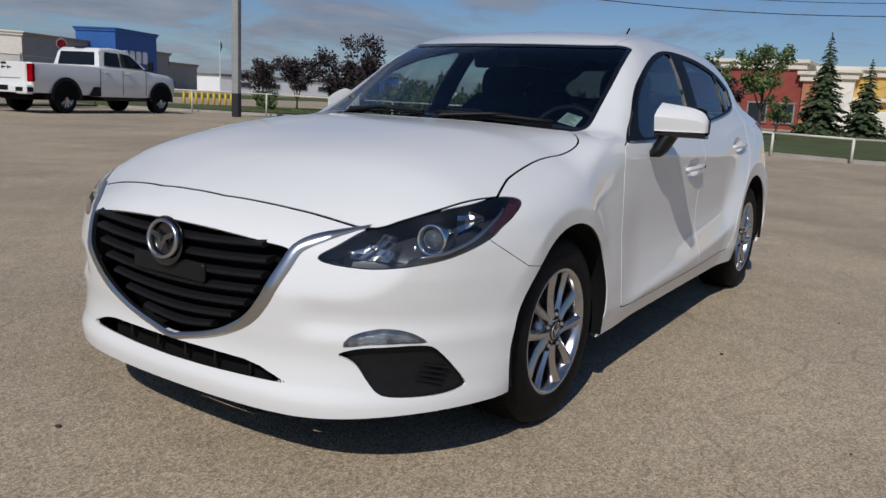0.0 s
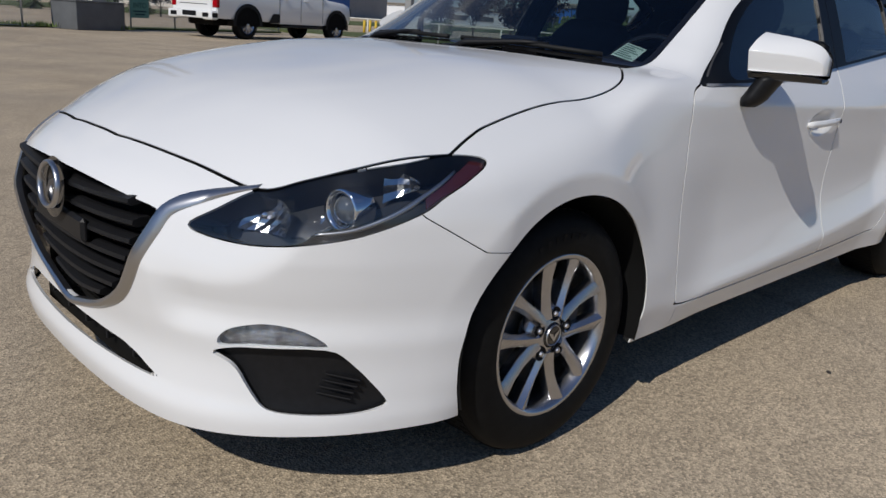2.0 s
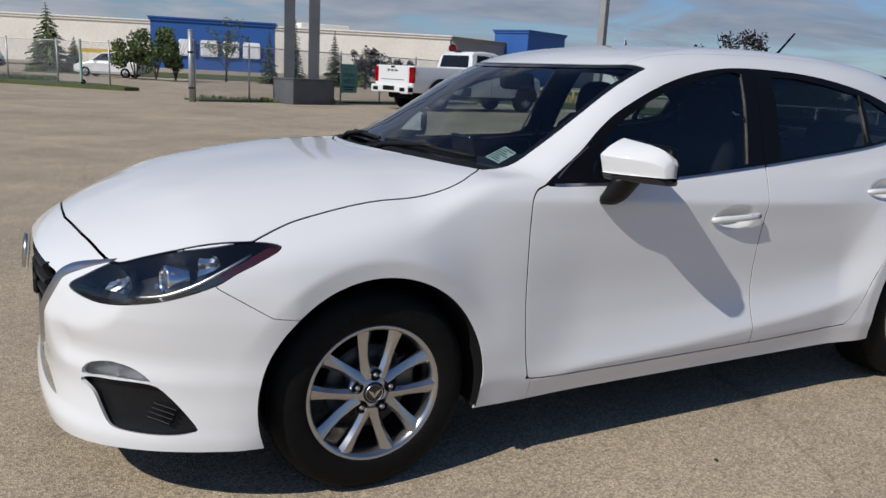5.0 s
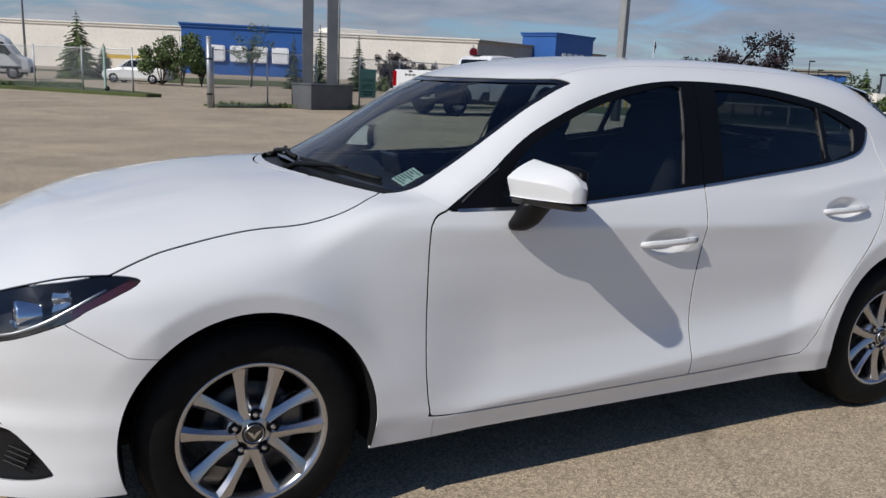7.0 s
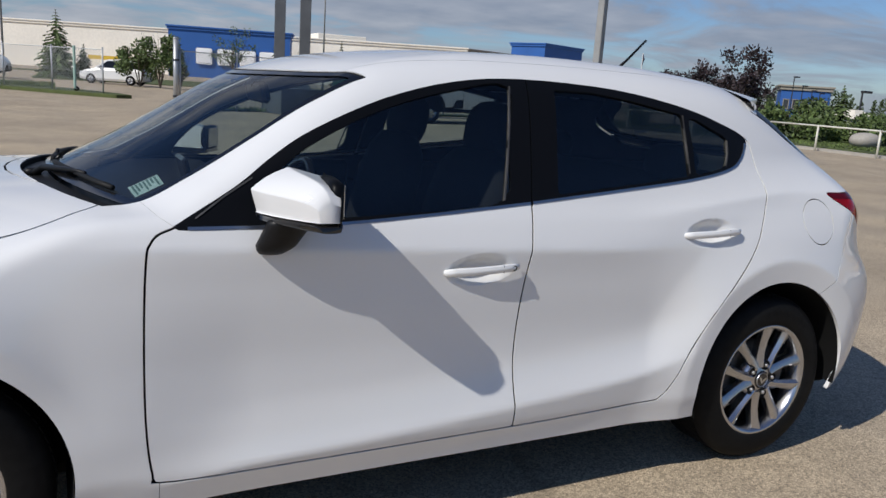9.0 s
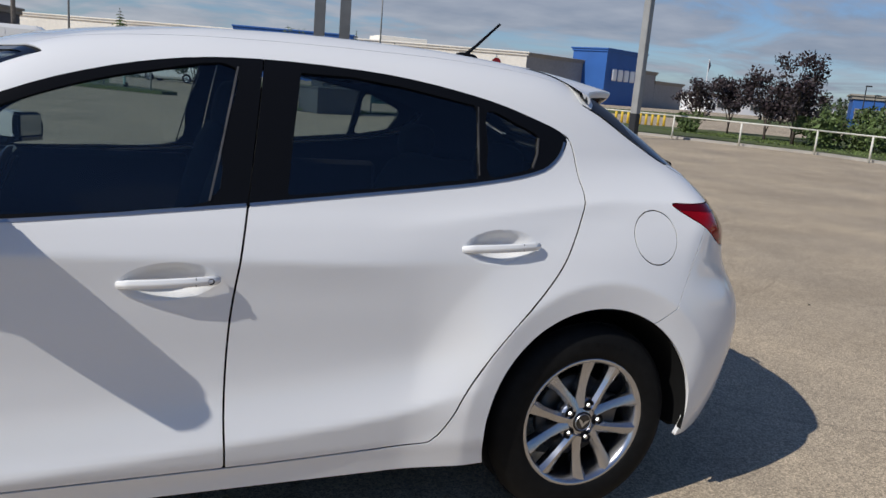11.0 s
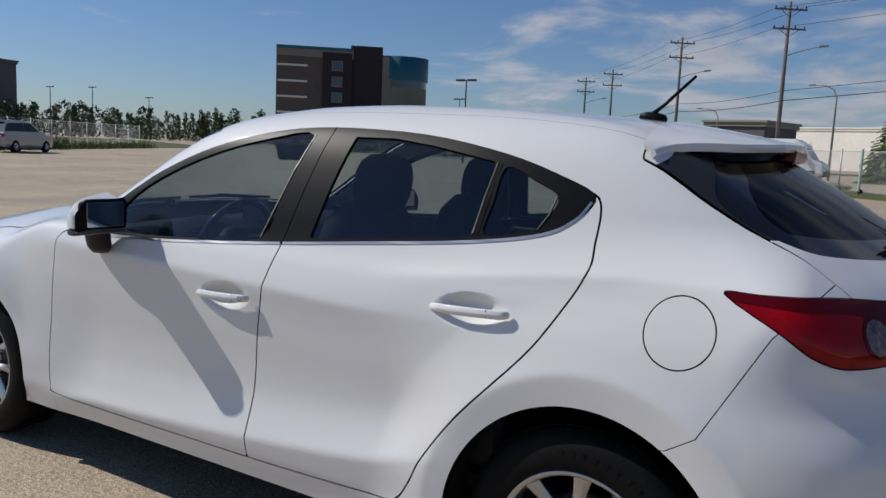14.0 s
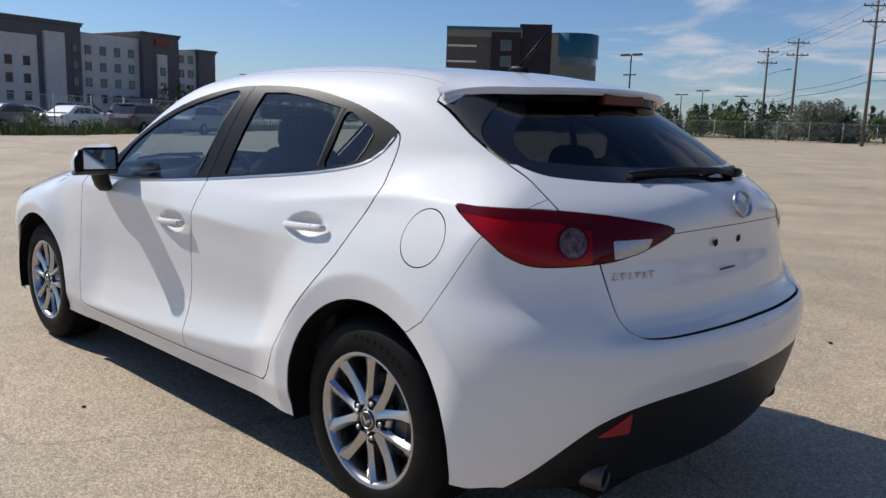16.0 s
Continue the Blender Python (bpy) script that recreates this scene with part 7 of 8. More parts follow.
def block(parent, name, a, b, deep, z0, z1, mat, cornice=None, label=""):
    """A wall block whose front runs from a to b (x, y, seen from its right hand), with a cornice along its top."""
    a, b = Vector((*a, 0)), Vector((*b, 0))
    u = (b - a).normalized()
    turn = math.degrees(math.atan2(u.y, u.x))
    n = Vector((-u.y, u.x, 0))
    c = (a + b) / 2 + n * deep / 2
    bm = bmesh.new()
    box(bm, ((b - a).length, deep, z1 - z0), (c.x, c.y, (z0 + z1) / 2), (0, 0, turn))
    ob = part(name, bm, mat, parent, label)
    if cornice:
        for k, (h, out) in enumerate(((0.55, 0.25), (0.30, 0.45))):
            bm = bmesh.new()
            z = z1 - 0.25 + 0.35 * k
            box(bm, ((b - a).length + 2 * out, deep + 2 * out, h), (c.x, c.y, z), (0, 0, turn), bevel=0.04)
            part("cornice", bm, cornice, parent)
    return ob


def windows(parent, a, b, zs, fractions, w, h, glassmat=M_PANEGLASS, framemat=M_TRIM):
    """Separate windows with frame and sill along a front from a to b."""
    a, b = Vector((*a, 0)), Vector((*b, 0))
    u = (b - a).normalized()
    turn = math.degrees(math.atan2(u.y, u.x))
    n = Vector((u.y, -u.x, 0))
    for z in zs:
        for f in fractions:
            p = a.lerp(b, f) + n * 0.06
            bm = bmesh.new()
            for sx, sz, ox, oz in ((w + 0.2, 0.12, 0, h / 2), (w + 0.2, 0.12, 0, -h / 2), (0.12, h, -w / 2, 0), (0.12, h, w / 2, 0)):
                q = p + u * ox
                box(bm, (sx, 0.16, sz), (q.x, q.y, z + oz), (0, 0, turn))
            fr = part("window", bm, framemat, parent)
            bm = bmesh.new()
            box(bm, (w, 0.05, h), (p.x, p.y, z), (0, 0, turn))
            part("pane", bm, glassmat, fr)


# the blue and cream store
store = thing("store_building", (0, 0, 0), "long cream big-box store with blue entrance blocks", "store")
block(store, "wall", (-40, 205), (77.4, 144.6), 50, 0, 9.2, M_STUCCO, M_STUCCO)
block(store, "sign_block", (19.9, 155.3), (41.2, 148.2), 6, 0, 9.1, M_BLUE, M_BLUE, "blue clad sign block")
for k, (x, w) in enumerate(((26.0, 3.0), (29.8, 3.2), (33.6, 3.0), (37.2, 3.2))):
    bm = bmesh.new()
    box(bm, (w, 0.3, 3.0), (x, 152.9 - 0.333 * (x - 26.0), 4.0), (0, 0, -18.4), bevel=0.25)
    box(bm, (w * 0.4, 0.34, 1.1), (x, 152.9 - 0.333 * (x - 26.0), 4.5), (0, 0, -18.4), bevel=0.1)
    part("sign_shape", bm, M_WHITESIGN, store, "white sign shape")
bm = bmesh.new()
box(bm, (9, 0.3, 0.8), (11, 176.5, 2.6), (0, 0, -27))
part("yellow_band", bm, M_YELLOW, store, "yellow wall band")
bm = bmesh.new()
box(bm, (11, 8, 1.6), (57, 168, 10.0), bevel=0.1)
part("roof_unit", bm, M_STUCCO, store)
block(store, "front_wall", (77.6, 144.8), (97.0, 153.0), 40, 0, 9.1, M_SHADEWALL, M_TRIM)
tower_a, tower_b = (98.1, 146.8), (113.0, 153.5)
block(store, "entrance_tower", tower_a, tower_b, 9, 0, 11.9, M_BLUE, M_BLUE, "blue clad entrance tower")
block(store, "front_wall", (113.2, 154.0), (118.5, 156.3), 30, 0, 8.2, M_SHADEWALL, M_TRIM)
block(store, "front_wall", (118.6, 156.4), (131.0, 161.8), 30, 0, 6.2, M_SHADEWALL, M_TRIM)
for k in range(4):
    p = Vector(tower_a).lerp(Vector(tower_b), 0.20 + 0.155 * k) + Vector((0.1, -0.22))
    bm = bmesh.new()
    box(bm, (1.9, 0.4, 2.6), (p.x, p.y, 6.6), (0, 0, 24.2), bevel=0.2)
    box(bm, (0.7, 0.5, 0.9), (p.x, p.y, 7.1), (0, 0, 24.2), bevel=0.1)
    part("sign_shape", bm, M_WHITESIGN, store, "white sign shape")

# low white building and far sheds
for nm, a, b, deep, h, mat, lab in (("low_building", (150, 175), (210, 172), 30, 4.8, M_WHITESIGN, "low white building far behind the lot"),
                                   ("grey_shed", (-20.5, 99), (-13.2, 97), 9, 5.9, M_HOTELDARK, "flat grey shed behind the street"),
                                   ("brick_shop", (102, 85), (107, 80), 8, 4.8, M_BLUE, "low blue shop with a red front far off")):
    bl = thing(nm, (0, 0, 0), lab, "building")
    block(bl, "wall", a, b, deep, 0, h, mat, M_TRIM)
    windows(bl, a, b, (h * 0.45,), [0.12 + 0.19 * i for i in range(5)], 0.11 * math.dist(a, b), 1.4)

# the red and yellow mall
mall = thing("mall_building", (0, 0, 0), "red and yellow stucco shopping mall with cream cornices", "mall")
M_CREAM = material("cream_cornice", (0.70, 0.65, 0.55), 0.8, stain=(0.5, 0.06))
block(mall, "red_wall", (66.5, 18.5), (66.5, 9.4), 20, 0, 5.3, M_BRICKRED, M_CREAM)
block(mall, "salmon_pier", (66.2, 9.3), (66.2, 8.0), 20, 0, 4.4, M_SALMON, M_CREAM)
block(mall, "cream_bay", (66.0, 7.9), (66.0, 5.6), 20, 0, 4.6, M_STUCCO, M_CREAM)
block(mall, "yellow_wall", (66.8, 8.1), (66.8, -26), 20, 0, 4.85, M_OCHRE, M_CREAM)
bm = bmesh.new()
box(bm, (0.35, 33.2, 1.75), (66.62, -9.1, 0.9), bevel=0.05)
part("wall_base", bm, M_STUCCO, mall, "cream wall base")
bm = bmesh.new()
box(bm, (0.5, 33.4, 0.3), (66.55, -9.1, 2.6), bevel=0.05)
part("ledge", bm, M_CREAM, mall)
windows(mall, (66.5, 18.5), (66.5, 9.4), (1.3,), (0.15, 0.4, 0.65, 0.88), 1.5, 1.6)
for y in (7.2, 3.0):
    bm = bmesh.new()
    box(bm, (0.5, 0.25, 0.5), (65.7, y, 3.6), bevel=0.05)
    tube(bm, [(65.7, y, 3.8), (66.3, y, 4.2)], 0.05, 6)
    part("wall_lamp", bm, M_DARKSTEEL, mall)

# brown hotel with a teal corner
hotel = thing("brown_hotel", (0, 0, 0), "brown clad six-storey hotel with teal corner", "hotel")
H0, H1 = Vector((-90.0, 95.0)), Vector((-74.2, 108.1))


def ha(f, out=0.0):
    u = (H1 - H0).normalized()
    p = H0.lerp(H1, f) + Vector((u.y, -u.x)) * out
    return (p.x, p.y)


block(hotel, "wall", ha(0), ha(0.37), 16, 0, 16.2, M_BROWN)
block(hotel, "dark_bay", ha(0.37, 0.25), ha(0.61, 0.25), 16, 0, 16.1, M_BROWNDARK)
block(hotel, "stair_tower", ha(0.60, -0.2), ha(0.86, -0.2), 11, 0, 17.5, M_BROWNDARK)
block(hotel, "tan_wing", ha(0.86), ha(0.99), 14, 0, 16.0, M_TAN)
block(hotel, "tan_band", ha(0, 0.22), ha(0.62, 0.22), 0.9, 15.2, 16.4, M_TAN, label="pale cladding band")
block(hotel, "blue_edge", ha(0, 0.34), ha(0.62, 0.34), 1.0, 16.4, 16.9, M_TEAL, label="blue roof edge")
for z in (13.7, 11.1, 8.5, 5.9):
    block(hotel, "pale_bar", ha(0.01, 0.2), ha(0.25, 0.2), 0.3, z - 0.12, z + 0.2, M_STUCCO, label="pale bar on the wall")
windows(hotel, ha(0.37, 0.25), ha(0.61, 0.25), (13.9, 11.3, 8.7, 6.1), (0.5,), 1.7, 1.6, M_PANEGLASS, M_TAN)
c = Vector(ha(1.02, -4.5))
for nm, prof, mt, lab in (("round_corner", [(4.8, 0.0), (4.8, 11.0)], M_TAN, "round tan corner"), ("glass_band", [(4.85, 11.0), (4.85, 12.3)], M_PANEGLASS, ""), ("teal_crown", [(5.0, 12.3), (5.0, 16.2), (0.1, 16.2)], M_TEAL, "round teal crown")):
    bm = bmesh.new()
    lathe(bm, prof, 40, axis="z")
    bm.transform(pose(c.x, c.y, 0))
    part(nm, bm, mt, hotel, lab, True)

# long grey hotel
inn = thing("grey_hotel", (0, 0, 0), "long grey five-storey hotel with charcoal towers", "hotel")
I0, I1 = Vector((-146.0, 8.0)), Vector((-166.0, 97.0))


def ia(f, out=0.0):
    u = (I1 - I0).normalized()
    p = I0.lerp(I1, f) + Vector((u.y, -u.x)) * out
    return (p.x, p.y)


def inn_rows(a, b, n, top):
    windows(inn, a, b, [z for z in (3.4, 6.6, 9.8, 13.0, 16.0) if z < top - 1.2], [(i + 0.5) / n for i in range(n)], 1.15, 1.6, M_PANEGLASS, M_HOTELDARK)


for nm, f0, f1, out, h, mat, cor in (("pale_wing", 0.0, 0.36, 0, 15.6, M_HOTELPALE, None), ("charcoal_block", 0.36, 0.587, 1.0, 17.6, M_HOTELDARK, M_HOTELDARK), ("pale_pier", 0.50, 0.545, 1.7, 15.6, M_HOTELPALE, None), ("pale_panel", 0.40, 0.485, 1.4, 14.6, M_HOTELPALE, None),
                                    ("pale_wing", 0.587, 0.742, 0, 16.3, M_HOTELPALE, None), ("charcoal_tower", 0.742, 0.846, 1.2, 17.6, M_HOTELDARK, M_HOTELDARK), ("pale_panel", 0.78, 0.808, 1.6, 13.4, M_HOTELPALE, None),
                                    ("pale_wing", 0.846, 0.91, 0, 15.0, M_HOTELPALE, None), ("charcoal_end", 0.91, 0.965, 0.8, 15.2, M_HOTELDARK, M_HOTELDARK)):
    block(inn, nm, ia(f0, out), ia(f1, out), 18, 0, h, mat, cor)
inn_rows(ia(0.02), ia(0.34), 9, 15.6)
inn_rows(ia(0.405, 1.4), ia(0.48, 1.4), 2, 14)
inn_rows(ia(0.56, 1.0), ia(0.585, 1.0), 1, 15)
inn_rows(ia(0.592), ia(0.738), 4, 16.3)
inn_rows(ia(0.782, 1.6), ia(0.806, 1.6), 1, 12)
inn_rows(ia(0.85), ia(0.906), 2, 15.0)
block(inn, "entrance_canopy", ia(0.66, 6), ia(0.80, 6), 5, 2.6, 4.0, M_HOTELDARK, label="charcoal entrance canopy")
block(inn, "red_sign", ia(0.775, 1.7), ia(0.815, 1.7), 0.3, 15.2, 16.4, M_BRICKRED, label="small red sign block")


# ---- other vehicles ----
M_VANWHITE = material("plain_white_paint", (0.76, 0.76, 0.75), 0.3, coat=0.8, stain=(1.0, 0.02))
M_DARKGLASS = material("vehicle_glass", (0.009, 0.011, 0.013), 0.05, spec=0.35)
M_CARGREY = material("dark_grey_paint", (0.07, 0.072, 0.078), 0.3, coat=0.8)
M_CARSILVER = material("silver_paint", (0.36, 0.37, 0.38), 0.3, 0.4, coat=0.8)


def loft(bm, sections):
    """Skin over cross-sections with equal counts, closed at both ends."""
    rows = [[bm.verts.new(p) for p in s] for s in sections]
    n = len(rows[0])
    for a, b in zip(rows[:-1], rows[1:]):
        for i in range(n):
            bm.faces.new((a[i], a[(i + 1) % n], b[(i + 1) % n], b[i]))
    bm.faces.new(list(reversed(rows[0]))), bm.faces.new(rows[-1])
    bmesh.ops.recalc_face_normals(bm, faces=bm.faces)


def ring(x, half, z0, z1, shoulder=0.85, tuck=0.9):
    """A body section at x: sill, flank, shoulder and top."""
    m = z0 + (z1 - z0) * shoulder
    return [(x, -half * tuck, z0), (x, -half, z0 + 0.15), (x, -half, m), (x, -half * 0.93, z1), (x, half * 0.93, z1), (x, half, m), (x, half, z0 + 0.15), (x, half * tuck, z0)]


def simple_wheel(parent, x, y, r, wide=0.24, spokes=8, rimmat=M_ALLOY):
    w = new("wheel")
    w.parent = parent
    s = 1 if y > 0 else -1
    w.matrix_basis = pose(x, y, r, 0, 0, 0 if s < 0 else 180)
    bm = bmesh.new()
    lathe(bm, [(r * 0.6, 0.01), (r * 0.72, 0.02), (r * 0.92, 0.01), (r, -0.03), (r, -wide + 0.03), (r * 0.9, -wide), (r * 0.6, -wide)], 36, sign=-1, close=True)
    part("tyre", bm, M_RUBBER, w, "black tyre", True)
    bm = bmesh.new()
    lathe(bm, [(r * 0.61, 0.012), (r * 0.56, 0.004), (r * 0.52, -0.06), (0.01, -0.07)], 36, sign=-1)
    part("rim", bm, rimmat, w, "", True)
    bm = bmesh.new()
    for k in range(spokes):
        a = k * math.tau / spokes
        vs = box(bm, (r * 0.44, 0.03, r * 0.12), (r * 0.34, -0.0, 0), bevel=0.006)
        q = pose(0, 0, 0, 0, math.degrees(-a), 0)
        for v in vs:
            v.co = q @ v.co
    lathe(bm, [(0.001, 0.03), (r * 0.14, 0.025), (r * 0.17, -0.02)], 16, sign=-1)
    part("spokes", bm, rimmat, w)
    return w


def panel(parent, name, pts, mat, thick=0.02, label=""):
    """A thin shaped panel over given corners, folded a little inwards."""
    bm = bmesh.new()
    f = bm.faces.new([bm.verts.new(p) for p in pts])
    bm.normal_update()
    n = f.normal.copy()
    r = bmesh.ops.extrude_face_region(bm, geom=[f])
    for v in [g for g in r["geom"] if isinstance(g, bmesh.types.BMVert)]:
        v.co -= n * thick
    bmesh.ops.recalc_face_normals(bm, faces=bm.faces)
    return part(name, bm, mat, parent, label)


def arches(bm_body, parent, xs, half, r, z):
    for x in xs:
        for s in (-1, 1):
            bm = bmesh.new()
            arc = [math.radians(a) for a in range(-8, 189, 14)]
            o = [bm.verts.new((x + (r + 0.09) * math.cos(a), s * (half + 0.03), z + (r + 0.09) * math.sin(a))) for a in arc]
            i = [bm.verts.new((x + (r - 0.01) * math.cos(a), s * (half + 0.035), z + (r - 0.01) * math.sin(a))) for a in arc]
            d = [bm.verts.new((x + (r - 0.01) * math.cos(a), s * (half - 0.35), z + (r - 0.01) * math.sin(a))) for a in arc]
            for k in range(len(arc) - 1):
                bm.faces.new((o[k], o[k + 1], i[k + 1], i[k]))
                bm.faces.new((i[k], i[k + 1], d[k + 1], d[k]))
            part("wheel_arch", bm, M_BLACK, parent, "black wheel arch moulding")
            # flat dark sheet over the opening, painting in the shade inside the arch
            bm = bmesh.new()
            rr = r - 0.005
            f = [bm.verts.new((x + rr * math.cos(a), s * (half + 0.012), z + rr * math.sin(a))) for a in arc]
            bm.faces.new(f)
            part("arch_shadow_liner", bm, M_UNDER, parent)


# the white crew-cab pickup; x runs forwards from the rear axle
truck = thing("pickup_truck", (0, 0, 0), "white crew-cab pickup truck with black wheel arches", "truck")
HALF = 0.98


def slab(x, half, z0, z1, round_top=0.07, tuck=0.05):
    """A truck section: tucked sill, upright flank, rounded upper edge."""
    side = [(half - tuck, z0), (half, z0 + 0.12), (half + 0.012, (z0 + z1) / 2), (half, z1 - round_top - 0.05), (half - 0.022, z1 - round_top * 0.4), (half - 0.06, z1)]
    return [(x, -h, z) for h, z in side] + [(x, h, z) for h, z in reversed(side)]


bm = bmesh.new()
loft(bm, [slab(-1.20, HALF - 0.03, 0.62, 1.37), slab(-1.16, HALF, 0.58, 1.41), slab(1.34, HALF, 0.54, 1.42)])
part("cargo_bed", bm, M_VANWHITE, truck, "white cargo bed", True).data.set_sharp_from_angle(angle=radians(35))
bm = bmesh.new()
loft(bm, [slab(1.37, HALF, 0.50, 1.42), slab(3.40, HALF, 0.50, 1.38), slab(3.75, HALF, 0.54, 1.34), slab(4.55, HALF, 0.56, 1.27, 0.12), slab(4.85, HALF - 0.04, 0.60, 1.18, 0.12), slab(4.98, HALF - 0.14, 0.66, 1.08, 0.12)])
cab = part("cab_body", bm, M_VANWHITE, truck, "white cab and bonnet", True)
cab.data.set_sharp_from_angle(angle=radians(35))


def cab_ring(x, z1, top, low=1.34):
    side = [(0.93, low), (0.93 - (z1 - low) * 0.20, low + (z1 - low) * 0.75), (top + 0.03, z1 - 0.05), (top - 0.05, z1)]
    return [(x, -h, z) for h, z in side] + [(x, h, z) for h, z in reversed(side)]


bm = bmesh.new()
loft(bm, [cab_ring(1.40, 1.44, 0.86), cab_ring(1.50, 1.90, 0.76), cab_ring(1.60, 1.985, 0.74), cab_ring(2.1, 2.02, 0.74), cab_ring(2.65, 1.99, 0.74), cab_ring(2.85, 1.93, 0.75), cab_ring(3.52, 1.42, 0.86)])
part("cab_roof", bm, M_VANWHITE, truck, "white cab roof", True).data.set_sharp_from_angle(angle=radians(28))
panel(truck, "rear_window", [(1.398, -0.72, 1.46), (1.398, 0.72, 1.46), (1.478, 0.66, 1.86), (1.478, -0.66, 1.86)], M_DARKGLASS, -0.02, "dark rear cab window")
panel(truck, "windscreen", [(3.50, -0.78, 1.47), (3.50, 0.78, 1.47), (2.93, 0.68, 1.90), (2.93, -0.68, 1.90)], M_DARKGLASS, 0.02, "dark windscreen")
for s in (-1, 1):
    def cab_y(z):
        return s * (0.93 - (z - 1.34) * 0.225 + 0.006)
    for nm, xs in (("rear_side_window", ((1.60, 1.46), (2.28, 1.44), (2.28, 1.86), (1.72, 1.88))), ("front_side_window", ((2.36, 1.44), (3.34, 1.42), (3.05, 1.66), (2.78, 1.84), (2.36, 1.87)))):
        panel(truck, nm, [(x, cab_y(z), z) for x, z in xs], M_DARKGLASS, 0.015 * s, "dark side window")
    for x in (1.355, 2.32, 3.38):
        bm = bmesh.new()
        box(bm, (0.010, 0.01, 0.76), (x, s * (HALF + 0.009), 0.97))
        part("door_seam", bm, M_SEAL, truck)
    for x in (1.62, 2.56):
        bm = bmesh.new()
        box(bm, (0.20, 0.03, 0.04), (x, s * (HALF + 0.018), 1.25), bevel=0.01)
        part("door_handle", bm, M_VANWHITE, truck)
    bm = bmesh.new()
    box(bm, (0.10, 0.20, 0.30), (3.36, s * (HALF + 0.22), 1.53), bevel=0.03)
    tow = part("tow_mirror", bm, M_BLACK, truck, "black towing mirror")
    bm = bmesh.new()
    box(bm, (0.05, 0.24, 0.05), (3.38, s * (HALF + 0.05), 1.40))
    part("mirror_arm", bm, M_BLACK, tow)
    bm = bmesh.new()
    box(bm, (0.13, 0.20, 0.50), (-1.15, s * (HALF - 0.085), 1.12), bevel=0.02)
    part("tail_lamp", bm, M_RED, truck, "red tail lamp")
    bm = bmesh.new()
    box(bm, (2.0, 0.16, 0.06), (2.45, s * (HALF - 0.06), 0.43), bevel=0.02)
    part("side_step", bm, M_BLACK, truck, "black side step")
    bm = bmesh.new()
    box(bm, (0.26, 0.42, 0.26), (-1.26, s * 0.76, 0.66), bevel=0.05, seg=2)
    corner = part("bumper_corner", bm, M_VANWHITE, truck, "white bumper corner")
    bm = bmesh.new()
    box(bm, (0.20, 0.03, 0.13), (-1.26, s * 0.965, 0.66), bevel=0.01)
    part("corner_step", bm, M_BLACK, corner, "black bumper step")
    bm = bmesh.new()
    box(bm, (0.03, 0.26, 0.12), (-1.385, s * 0.70, 0.66), bevel=0.01)
    part("step_pad", bm, M_BLACK, corner)
    panel(truck, "bed_step_plate", [(0.86, s * (HALF + 0.016), 0.52), (1.34, s * (HALF + 0.016), 0.52), (1.34, s * (HALF + 0.016), 0.80), (1.06, s * (HALF + 0.016), 0.80)], M_BLACK, 0.01 * s, "black bed step")
    bm = bmesh.new()
    box(bm, (0.16, 0.34, 0.30), (4.88, s * 0.76, 1.00), bevel=0.05)
    part("headlamp", bm, M_LAMPGREY, truck)
bm = bmesh.new()
box(bm, (0.06, 1.56, 0.66), (-1.20, 0, 1.08), bevel=0.03, seg=2)
tg = part("tailgate", bm, M_VANWHITE, truck, "white tailgate with dark bars")
for y in (0.20, 0.0, -0.20):
    bm = bmesh.new()
    box(bm, (0.02, 0.15, 0.035), (-1.232, y, 1.25), bevel=0.006)
    box(bm, (0.02, 0.05, 0.085), (-1.231, y + 0.05, 1.25), bevel=0.006)
    part("badge_bar", bm, M_DARKSTEEL, tg)
bm = bmesh.new()
box(bm, (0.02, 0.20, 0.06), (-1.232, 0.0, 1.36), bevel=0.015)
part("tailgate_handle", bm, M_BLACK, tg)
# crease drawn as a dark bar, its shade put into the colour
bm = bmesh.new()
box(bm, (0.02, 1.20, 0.015), (-1.232, 0.0, 0.96), bevel=0.004)
part("tailgate_crease", bm, M_SEAL, tg)
bm = bmesh.new()
box(bm, (0.22, 1.16, 0.20), (-1.28, 0, 0.66), bevel=0.03, seg=2)
rb = part("rear_bumper", bm, M_VANWHITE, truck, "white rear bumper with black steps")
bm = bmesh.new()
box(bm, (0.03, 0.62, 0.15), (-1.385, 0, 0.68), bevel=0.02)
part("plate_recess", bm, M_BLACK, rb)
bm = bmesh.new()
box(bm, (5.4, 1.1, 0.22), (1.75, 0, 0.48), bevel=0.03)
part("chassis", bm, M_UNDER, truck)
bm = bmesh.new()
box(bm, (0.20, 0.36, 0.035), (1.62, 0, 2.0), bevel=0.01)
part("roof_brake_lamp", bm, M_BLACK, truck)
arches(None, truck, (0.0, 4.1), HALF, 0.50, 0.46)
for x in (0.0, 4.1):
    for s in (-1, 1):
        simple_wheel(truck, x, s * 0.97, 0.415, 0.28, 10)
truck.matrix_basis = Matrix.Translation((12.2, 22.3, 0)) @ pose(0, 0, 0, 0, 0, 14) @ Matrix.Scale(1.1, 4) @ Matrix.Translation((0, 0.97, 0))


